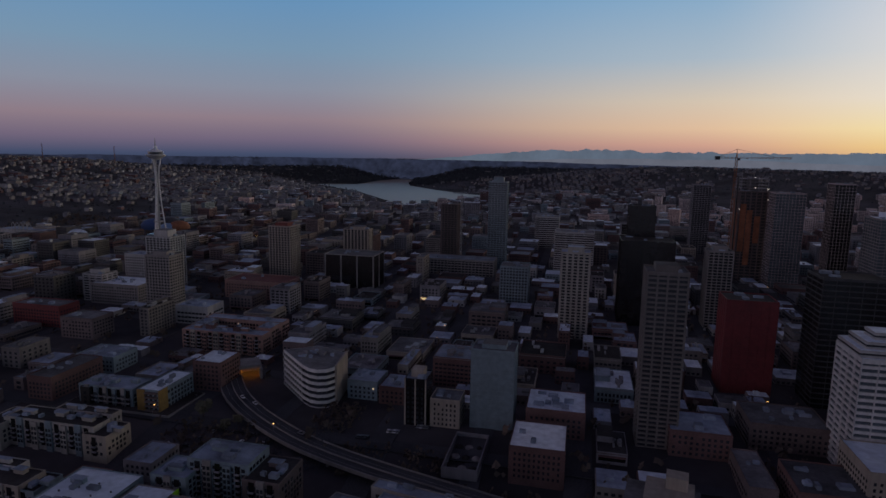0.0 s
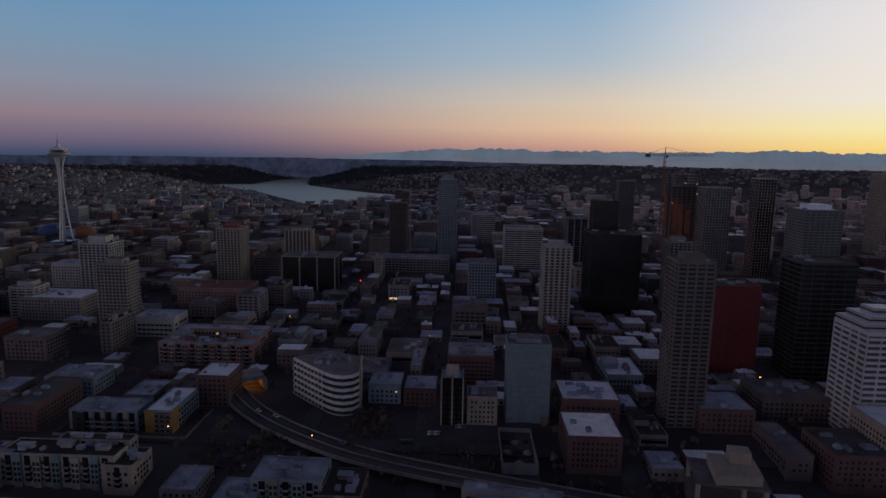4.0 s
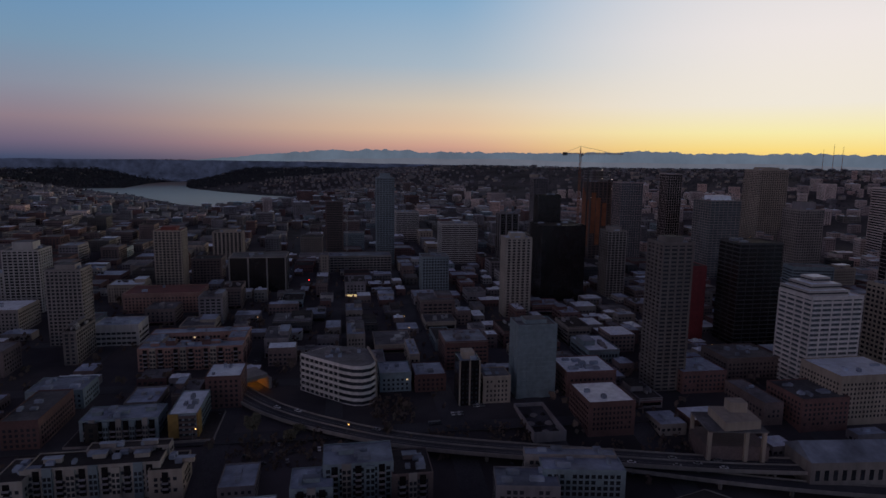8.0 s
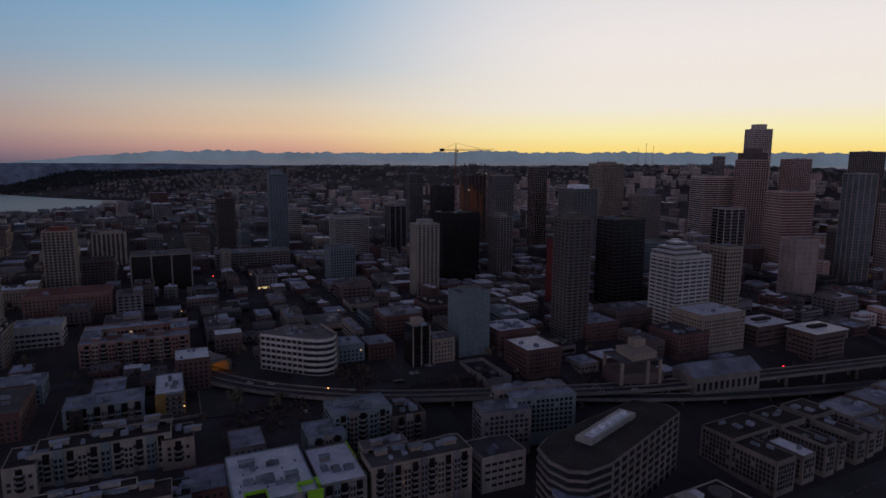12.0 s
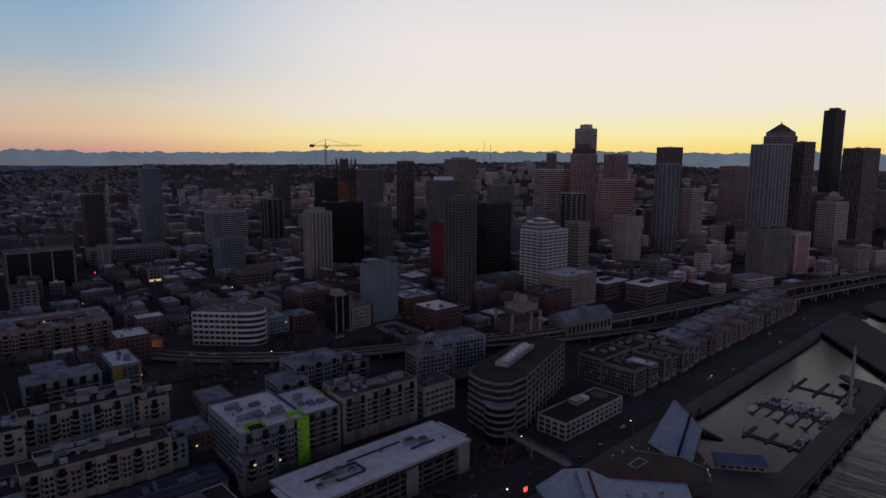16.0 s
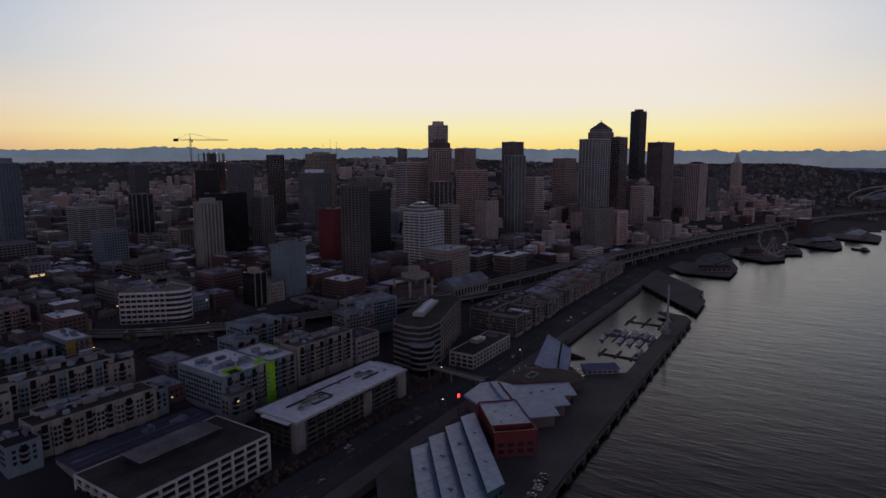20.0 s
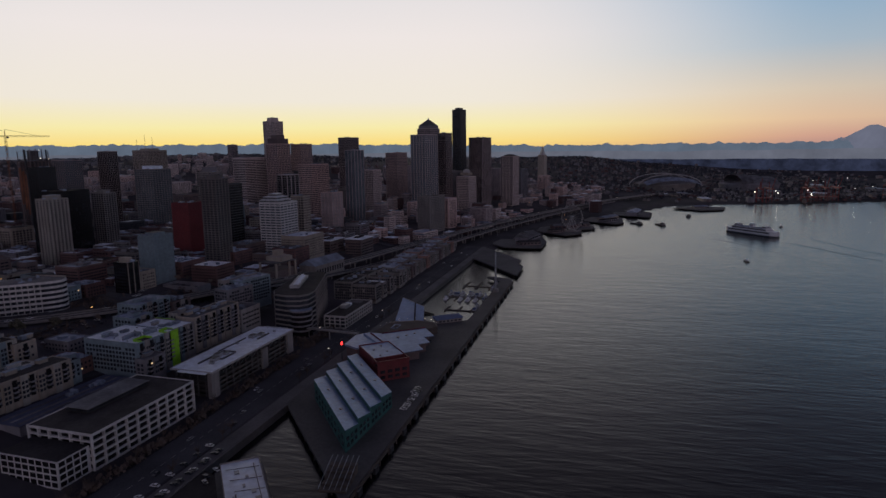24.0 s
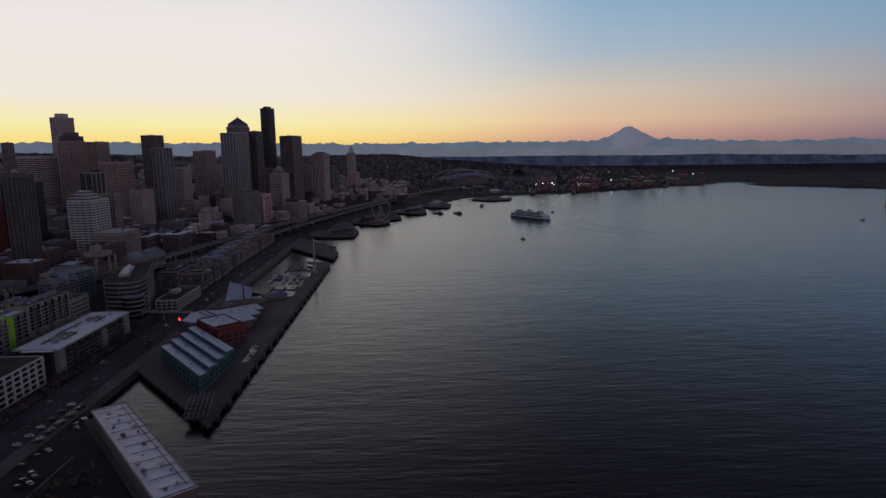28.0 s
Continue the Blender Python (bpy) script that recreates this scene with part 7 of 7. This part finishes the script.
wh = thing("ferris_wheel", "white observation wheel at the end of a pier", "wheel", 518, -60, 5, 62)
R = 25
rimg = Geo()
for rad in (R, R - 2.2):
    for off in (-1.4, 1.4):
        for k in range(42):
            a, c = 2 * math.pi * k / 42, 2 * math.pi * (k + 1) / 42
            rimg.tube((rad * math.cos(a), off, 29 + rad * math.sin(a)), (rad * math.cos(c), off, 29 + rad * math.sin(c)), 0.24, None, 4)
part("rim", rimg, M["white"], wh)
for k in range(21):
    a = 2 * math.pi * k / 21
    for off in (-1.4, 1.4):
        part("spoke", Geo().tube((0, off * 2, 29), (R * math.cos(a), off, 29 + R * math.sin(a)), 0.1, None, 4), M["white"], wh)
    cx, cz = (R + 1.2) * math.cos(a), 29 + (R + 1.2) * math.sin(a)
    part("gondola", Geo().box(cx - 1.1, cx + 1.1, -1.2, 1.2, cz - 2.6, cz - 0.2), M["glass"], wh)
for s in (-1, 1):
    for o in (-11, 11):
        part("leg", Geo().tube((o, s * 6, 0), (0, s * 3, 29), 0.6, 0.4, 6), M["white"], wh)
part("hub", Geo().tube((0, -3.4, 29), (0, 3.4, 29), 1.6, 1.6, 12), M["steel"], wh)
part("platform", Geo().box(-16, 16, -10, 10, -1.5, 2.5), M["concrete"], wh)


def shaped_pier(label, poly, halls):
    """A pier of uneven outline; halls: x, y, length, width, height, turn, wall, roof."""
    b = thing("pier", label, "pier")
    part("deck", Geo().prism(poly, 2.4, 4.4), M["pier"], b)
    piles(b, poly[:-1], 16, 3.5, 0.5)
    for x, y, ln, wd, h, turn, wall, roof in halls:
        hl = part("hall", Geo().box(-ln / 2, ln / 2, -wd / 2, wd / 2, 4.4, 4.4 + h), M[wall], b, at=pose(x, y, 0, 0, 0, turn))
        g = Geo()
        w, t = wd / 2 + 0.6, 4.4 + h
        g.v = [(-ln / 2, -w, t), (ln / 2, -w, t), (ln / 2, w, t), (-ln / 2, w, t), (-ln / 2, 0, t + wd * 0.16), (ln / 2, 0, t + wd * 0.16)]
        g.f = [(0, 1, 5, 4), (2, 3, 4, 5), (1, 2, 5), (3, 0, 4), (3, 2, 1, 0)]
        part("hall_roof", g, M[roof], hl)
        for i in range(6):
            part("window", shared_box("pier_hall_window", ln / 9, 0.4, 2.4, "glass"), None, hl, at=pose(-ln / 2 + (i + 0.5) * ln / 6, -wd / 2 - 0.05, 4.4 + h * 0.55))


shaped_pier("low aquarium pier with dark sheds and a rounded end", [(296, 40), (294, -23), (370, -25), (440, -9), (480, 20), (474, 46), (330, 70)], ((395, 12, 66, 26, 7, -12, "dim", "roof_grey"), (330, 2, 40, 18, 5, -62, "brown", "roof_dark"), (448, 18, 24, 18, 6, -40, "concrete", "roof_grey")))
shaped_pier("amusement pier with gabled halls round the great wheel", [(460, -52), (493, -81), (556, -76), (576, -104), (637, -97), (644, -50), (575, 15), (530, 30)], ((560, -40, 50, 22, 7, -60, "brick", "roof_grey"), (600, -62, 60, 18, 6, -62, "brown", "roof_grey"), (500, -30, 30, 16, 5, -52, "brown", "roof_dark")))
shaped_pier("old timber pier with long gabled sheds", [(663, -148), (693, -163), (788, -161), (800, -90), (715, -70)], ((745, -128, 60, 22, 7, -30, "beige", "roof_pale"), (700, -130, 44, 16, 6, -40, "dim", "roof_dark")))
shaped_pier("broad ferry terminal pier with low pale halls", [(812, -224), (915, -236), (1040, -196), (1010, -150), (870, -110)], ((880, -190, 80, 26, 8, -10, "dim", "roof_pale"), (960, -196, 60, 24, 6, 10, "dim", "roof_grey")))
shaped_pier("open cargo pier below the stadiums", [(1009, -366), (1033, -421), (1110, -440), (1110, -320), (1060, -300)], ((1070, -370, 40, 18, 5, -70, "concrete", "roof_pale"),))
WAKE1 = [(492, -318), (429, -356), (333, -399), (277, -426), (216, -447)]
WAKE2 = [(517, -488), (394, -527), (316, -571), (259, -613), (209, -651), (170, -692)]
WAKE3 = [(455, -440), (342, -493), (250, -546), (173, -585)]
for label, pts in (("long pale wake trailing a ferry", WAKE1), ("thin wake behind a small launch", WAKE2), ("faint second wake across the bay", WAKE3)):
    line = smooth_line([(x, y, 0) for x, y in pts], 10)
    g = Geo()
    for i, (x, y, z) in enumerate(line):
        s = 1.0 - 0.7 * i / len(line)
        q0, q1 = side_line(line, 3.2 + 2.5 * i / len(line))[i], side_line(line, -3.2 - 2.5 * i / len(line))[i]
        g.v += [(q0[0], q0[1], -0.1), (x, y, 0.15 + 0.5 * s), (q1[0], q1[1], -0.1)]
    for i in range(len(line) - 1):
        o = 3 * i
        g.f += [(o, o + 3, o + 4, o + 1)[::-1], (o + 1, o + 4, o + 5, o + 2)[::-1]]
    wk = setting("water_wake", g, M["bay"], label)
    wk.data.polygons.foreach_set("use_smooth", [True] * len(wk.data.polygons))
for x, y in ((700, -190), (690, -240), (880, -320)):
    b = thing("barge", "dark low barge moored off the piers", "boat", x, y, 0, rb.uniform(-20, 60), "barges")
    part("hull", Geo().prism([(-16, -5), (14, -5), (18, 0), (14, 5), (-16, 5)], -1, 2.6), M["darksteel"], b)
    part("house", Geo().box(-13, -5, -3.5, 3.5, 2.6, 6.6), M["concrete"], b)
for x, y, t in ((250, -330, 20), (690, -480, -40), (420, -1080, 10)):
    b = thing("launch", "small dark launch on open water", "boat", x, y, 0, t, "launches")
    part("hull", Geo().prism([(-6, -2), (4, -2), (7, 0), (4, 2), (-6, 2)], -0.4, 1.4), M["darksteel"], b)
    part("cabin", Geo().box(-3, 1.5, -1.5, 1.5, 1.4, 3.4), M["hull"], b)
cs = thing("cargo_ship", "orange-hulled bulk carrier at anchor", "ship", 640, -1330, 0, 150)
part("hull", Geo().prism([(-85, -13), (75, -13), (92, 0), (75, 13), (-85, 13)], -3, 12), M["rust"], cs)
part("bridge", Geo().box(-80, -64, -11, 11, 12, 28), M["white"], cs)
part("hatch_cover", Geo().box(-58, 64, -9, 9, 12, 14), M["darksteel"], cs)
for i in range(4):
    part("deck_crane", Geo().tube((-44 + 32 * i, 0, 14), (-44 + 32 * i, 0, 30), 1.4, 1.0, 6), M["steel"], cs)


# ---- port and stadiums ----
def gantry(x, y, turn):
    b = thing("gantry_crane", "red steel container gantry crane on the quay", "crane", x, y, 4.5, turn, "port gantry cranes")
    for sx in (-12, 12):
        for sy in (-8, 8):
            part("leg", Geo().tube((sx, sy, 0), (sx, sy, 42), 0.9, 0.9, 4), M["rustred"], b)
    part("girder", Geo().box(-40, 26, -3, 3, 40, 43), M["rustred"], b)
    part("boom", Geo().tube((-30, 0, 43), (-52, 0, 74), 1.4, 1.0, 4), M["rustred"], b)
    part("apex", Geo().tube((-8, 0, 43), (-8, 0, 62), 1.2, 0.8, 4), M["rustred"], b)
    part("tie", Geo().tube((-8, 0, 62), (24, 0, 43), 0.4, 0.4, 4), M["rustred"], b)
    part("sill", Geo().box(-13, 13, -9, 9, 12, 14), M["rustred"], b)


M["rustred"] = material("red_port_steel", (0.3, 0.05, 0.04), 0.6, 0.2, 0.5, 0.1)
for x, y in ((1284, -560), (1290, -584), (1322, -690), (1334, -718), (1346, -748), (1360, -780), (1440, -950), (1454, -982), (1476, -1032), (1552, -1180), (1640, -1300)):
    gantry(x, y, rb.uniform(-8, 8))
boxes = Geo()
for i in range(420):
    x, y = rb.uniform(1260, 1700), rb.uniform(-1350, -430)
    if not inside((x, y), SEA) and not inside((x - 40, y), SEA):
        z = 4.5
        boxes.box(x - 6, x + 6, y - 2.4, y + 2.4, z, z + rb.choice((2.6, 5.2, 7.8)))
setting("container_stacks", boxes, M["dim"], "stacked shipping containers on the far quay", "stuff", "containers")
sheds_rnd = random.Random(77)
for i in range(26):
    x, y = sheds_rnd.uniform(1250, 2100), sheds_rnd.uniform(-1350, -150)
    w, d = sheds_rnd.uniform(40, 90), sheds_rnd.uniform(24, 46)
    if free(x, y, w, d, 0) and not inside((x, y), SEA) and not inside((x - 60, y - 20), SEA) and math.hypot(x - 1790, y + 430) > 190:
        b = thing("warehouse", "long pale-roofed port warehouse", "warehouse", x, y, 4.5, sheds_rnd.choice((0, 8, 90)), "port warehouses")
        part("wall", Geo().box(-w / 2, w / 2, -d / 2, d / 2, -1, 9), M[sheds_rnd.choice(("concrete", "dim", "beige"))], b)
        part("roof", Geo().prism([(-w / 2 - 1, -d / 2 - 1), (w / 2 + 1, -d / 2 - 1), (w / 2 + 1, d / 2 + 1), (-w / 2 - 1, d / 2 + 1)], 9, 10), M[sheds_rnd.choice(("roof_pale", "roof_grey", "roof_white"))], b)
        part("loading_doors", Geo().box(-w / 2 + 4, w / 2 - 4, -d / 2 - 0.2, -d / 2, 0, 4), M["dim"], b)
        claim(x, y, w, d)
st = thing("stadium", "open stadium with two great white roof arches", "stadium", 1760, -330, 5, 15)
part("bowl", Geo().disc(0, 0, ((95, -2), (110, 30), (100, 34), (60, 10)), 36), M["concrete"], st)
for s in (-1, 1):
    g = Geo()
    for k in range(20):
        a0, a1 = math.pi * k / 20, math.pi * (k + 1) / 20
        g.tube((s * 58, -118 * math.cos(a0), 22 + 44 * math.sin(a0)), (s * 58, -118 * math.cos(a1), 22 + 44 * math.sin(a1)), 1.8, None, 6)
    part("arch", g, M["white"], st)
    gr = Geo()
    for k in range(12):
        a0, a1 = -100 + 200 * k / 12, -100 + 200 * (k + 1) / 12
        h0, h1 = (44 * math.sqrt(max(0, 1 - (a / 118) ** 2)) * 0.82 + 20 for a in (a0, a1))
        kk = len(gr.v)
        gr.v += [(s * 58, a0, h0), (s * 58, a1, h1), (s * 100, a1, h1 - 12), (s * 100, a0, h0 - 12)]
        gr.f.append((kk, kk + 1, kk + 2, kk + 3))
    part("roof_sheet", gr, M["roof_pale"], st)
st = thing("stadium", "stadium with a folded dark arched roof", "stadium", 1850, -640, 5, 10)
part("bowl", Geo().disc(0, 0, ((100, -2), (108, 26), (100, 30), (70, 14)), 30), M["dim"], st)
for i in range(3):
    g = Geo()
    for k in range(14):
        a0, a1 = math.pi * k / 14, math.pi * (k + 1) / 14
        kk = len(g.v)
        y0 = -70 + 44 * i
        g.v += [(-95 * math.cos(a0), y0, 28 + (24 + 4 * i) * math.sin(a0)), (-95 * math.cos(a1), y0, 28 + (24 + 4 * i) * math.sin(a1)), (-95 * math.cos(a1), y0 + 42, 28 + (24 + 4 * i) * math.sin(a1)), (-95 * math.cos(a0), y0 + 42, 28 + (24 + 4 * i) * math.sin(a0))]
        g.f.append((kk, kk + 1, kk + 2, kk + 3))
    part("roof_panel", g, M["roof_grey"], st)

# ---- cars, lamps, street furniture ----
def make_car(paint, label, x, y, z, turn):
    c = thing("car", label, "car", x, y, z, turn, "cars")
    part("body", Geo().prism([(-2.3, -0.9), (2.3, -0.9), (2.3, 0.9), (-2.3, 0.9)], 0.3, [0.95, 0.8, 0.8, 0.95]), M[paint], c)
    part("cabin", Geo().prism([(-1.7, -0.78), (1.0, -0.78), (1.0, 0.78), (-1.7, 0.78)], 0.8, [1.45, 1.15, 1.15, 1.45]), M["glass"], c)
    part("car_roof", Geo().box(-1.35, 0.35, -0.72, 0.72, 1.38, 1.5), M[paint], c)
    for sx in (-1.45, 1.45):
        part("wheel_axle", Geo().tube((sx, -0.93, 0.33), (sx, 0.93, 0.33), 0.33, 0.33, 10), M["tyre"], c)
    return c


cars = [make_car("car1", "white parked car on dark asphalt", -350, -9, 4.6, 90), make_car("car2", "dark parked car on dark asphalt", -346, -9, 4.6, 90), make_car("car3", "silver parked car on dark asphalt", -342, -9, 4.6, 90)]
rc = random.Random(9)
spots = []
for i in range(11):
    spots.append((-372 + i * 3.1 - 6, -11 + rc.uniform(-0.4, 0.4), 4.6, 90))
for i in range(16):
    spots.append((-505 + i * 3.6, 70.5 if i % 3 else 79, 4.65, 90 + rc.uniform(-4, 4)))
for i in range(14):
    spots.append((-378 + i * 4.4, 274 + 8 * (i % 3), None, rc.choice((0, 90))))
for i in range(26):
    spots.append((rc.uniform(-760, 260), rc.choice((82, 86.5, 95, 99.5)), 4.57, rc.choice((0, 180))))
for u in (-411, -271, -154, -40):
    for k in range(6):
        x, y = uv(u + rc.choice((-4.5, 4.5)), rc.uniform(300, 800))
        spots.append((x, y, None, 86 + rc.choice((0, 180))))
for k in range(26):
    i = rc.randrange(4, len(HWY) - 30)
    q = side_line(HWY, rc.choice((-6, -2.4, 2.4, 6)))[i]
    d = (HWY[i + 1][0] - HWY[i][0], HWY[i + 1][1] - HWY[i][1])
    spots.append((q[0], q[1], q[2], math.degrees(math.atan2(d[1], d[0]))))
for x, y in ((-473, 59), (-480, 60), (-485, 57), (-512, 58), (-518, 60), (-528, 62), (-536, 52), (-540, 48), (-543, 52), (-546, 47), (-549, 51)):
    spots.append((x, y, 4.5, 60 + rc.uniform(-5, 5)))
for k in range(16):
    spots.append((-266 + (k * 17) % 66, 298 + 9 * (k % 4), None, 86))
for x, y, z, t in spots:
    zz = ground_z(x, y) + 0.28 if z is None else z + 0.02
    copy_thing(rc.choice(cars), pose(x, y, zz, 0, 0, t))


def make_lamp(x, y, z, colour, label):
    b = thing("street_lamp", label, "lamp", x, y, z, 0, "street lamps")
    part("pole", Geo().tube((0, 0, 0), (0, 0, 8.5), 0.1, 0.07), M["steel"], b)
    part("arm", Geo().tube((0, 0, 8.4), (1.6, 0, 8.8), 0.06, 0.05, 4), M["steel"], b)
    part("lamp_head", Geo().disc(1.7, 0, ((0.1, 8.5), (0.42, 8.6), (0.42, 8.9), (0.1, 9.0)), 8), M[colour], b)
    return b


M["floodlamp"] = lit("floodlight", (1.0, 0.9, 0.7), 6.0)
warm = make_lamp(-404, 300, ground_z(-404, 300), "warm", "steel street lamp with a glowing amber head")
cool = make_lamp(-250, 112, 4.6, "whitelamp", "steel street lamp with a white glowing head")
for i in range(52):
    u = rc.choice(STREET_U[4:]) + rc.choice((-8, 8))
    v = rc.choice(AVE_V[:9]) + rc.uniform(-10, 40)
    x, y = uv(u, v)
    if free(x, y, 1, 1, 0):
        copy_thing(warm, pose(x, y, ground_z(x, y), 0, 0, rc.uniform(0, 360)))
for i in range(34):
    x, y = rc.uniform(300, 1500), rc.uniform(-180, 500)
    if not inside((x, y), SEA) and free(x, y, 1, 1, 0):
        copy_thing(rc.choice((warm, cool)), pose(x, y, ground_z(x, y), 0, 0, rc.uniform(0, 360)))
for i in range(24):
    x, y = rc.uniform(1250, 2300), rc.uniform(-1250, 100)
    if not inside((x, y), SEA):
        copy_thing(cool, pose(x, y, 5, 0, 0, rc.uniform(0, 360)))
for i in range(3):
    copy_thing(cool, pose(-300 + 120 * i, 77, 4.6, 0, 0, 90))
for x, y in ((2051, -915), (2076, -956), (2364, -1480), (1949, -1400), (1506, -1080), (1376, -566), (1473, -741), (2366, -1138), (1420, -600), (1440, -640), (1330, -620), (1560, -900), (1700, -1000), (1290, -700)):
    b = thing("floodlight_mast", "tall port mast with bright floodlights", "lamp", x, y, 4, 0, "port floodlights")
    part("pole", Geo().tube((0, 0, 0), (0, 0, 24), 0.5, 0.3), M["steel"], b)
    part("lamp_head", Geo().disc(0, 0, ((0.4, 23.5), (1.3, 24), (1.3, 25), (0.4, 25.5)), 8), M["floodlamp"], b)
for x, y in ((559, 35), (591, 5), (640, 20), (491, 60), (429, 75), (520, 60), (700, 10), (760, 0), (1111, -150), (860, -40)):
    copy_thing(cool, pose(x, y, 20 if x > 480 else ground_z(x, y), 0, 0, 40))
sg = thing("lit_sign", "small red glowing sign on a post", "sign", -300, 67, 4.6)
part("post", Geo().tube((0, 0, 0), (0, 0, 13), 0.35, 0.3), M["darksteel"], sg)
part("panel", Geo().box(-1.1, 1.1, -0.3, 0.3, 12.6, 14.6), M["redlamp"], sg)
for x, y, z in ((-330, 700, 48), (-160, 290, 46), (40, 210, 45), (150, 250, 40), (230, 260, 38)):
    sg = thing("traffic_light", "red traffic light on a thin pole", "signal", x, y, ground_z(x, y), 0, "traffic lights")
    part("pole", Geo().tube((0, 0, 0), (0, 0, 6), 0.1, 0.08), M["darksteel"], sg)
    part("lamp", Geo().box(-0.5, 0.5, -0.3, 0.3, 5.6, 6.8), M["redlamp"], sg)


# ---- bare trees along the shore ----
def bare_tree(name, label, x, y, z, tall, mat, seed):
    r = random.Random(seed)
    b = thing(name, label, "tree", x, y, z, 0, "shore trees")
    part("trunk", Geo().tube((0, 0, -0.5), (0.1, 0.05, tall * 0.45), tall * 0.022, tall * 0.014, 7), M["bark"], b)
    g = Geo()
    for i in range(16):
        a, el = r.uniform(0, 6.28), r.uniform(0.5, 1.3)
        p = Vector((0.1, 0, tall * r.uniform(0.25, 0.45)))
        d = Vector((math.cos(a) * math.cos(el), math.sin(a) * math.cos(el), math.sin(el)))
        ln = tall * r.uniform(0.3, 0.52)
        q = p + d * ln
        g.tube(p, q, tall * 0.009, tall * 0.003, 4)
        for k in range(9):
            s = p.lerp(q, r.uniform(0.3, 1.0))
            e = s + (d + Vector((r.uniform(-1, 1), r.uniform(-1, 1), r.uniform(-0.3, 0.8)))).normalized() * tall * r.uniform(0.06, 0.16)
            g.tube(s, e, tall * 0.004, tall * 0.0015, 3)
    part("crown", g, M[mat], b)
    return b


t1 = [bare_tree("street_tree", "bare brown street tree beside the shore road", -540 + 9 * i, 108.5, 4.6, 9 + i, "twig", 40 + i) for i in range(3)]
for i in range(40):
    copy_thing(rc.choice(t1), pose(-514 + i * 10.2 + rc.uniform(-1.5, 1.5), rc.choice((107.5, 109.5, 77)), 4.6, 0, 0, rc.uniform(0, 360)))
for x, y, s in ((-372, 306, 8), (-350, 292, 6), (-345, 300, 5)):
    r = random.Random(int(-x))
    b = thing("pale_tree", "round pale winter tree beside the highway cutting", "tree", x, y, ground_z(x, y))
    part("trunk", Geo().tube((0, 0, -0.5), (0, 0, s * 0.6), 0.35, 0.2), M["bark"], b)
    g = Geo()
    for _ in range(26):
        leaf_clump(g, r, r.uniform(-0.4, 0.4) * s, r.uniform(-0.4, 0.4) * s, s * r.uniform(0.5, 1.0), s * 0.3, 8)
    part("crown", g, M["pale_leaf"], b)
scrub = Geo()
rs = random.Random(31)
for i in range(60):
    x, y = rs.uniform(-592, -500), rs.uniform(-10, 40)
    if (x + 592) * 87 - (y + 32) * 114 < -900:
        leaf_clump(scrub, rs, x, y, 5.6, 2.2, 14)
setting("lot_scrub", scrub, M["twig"], "brown winter scrub on the parking deck", "stuff", "shrubs")
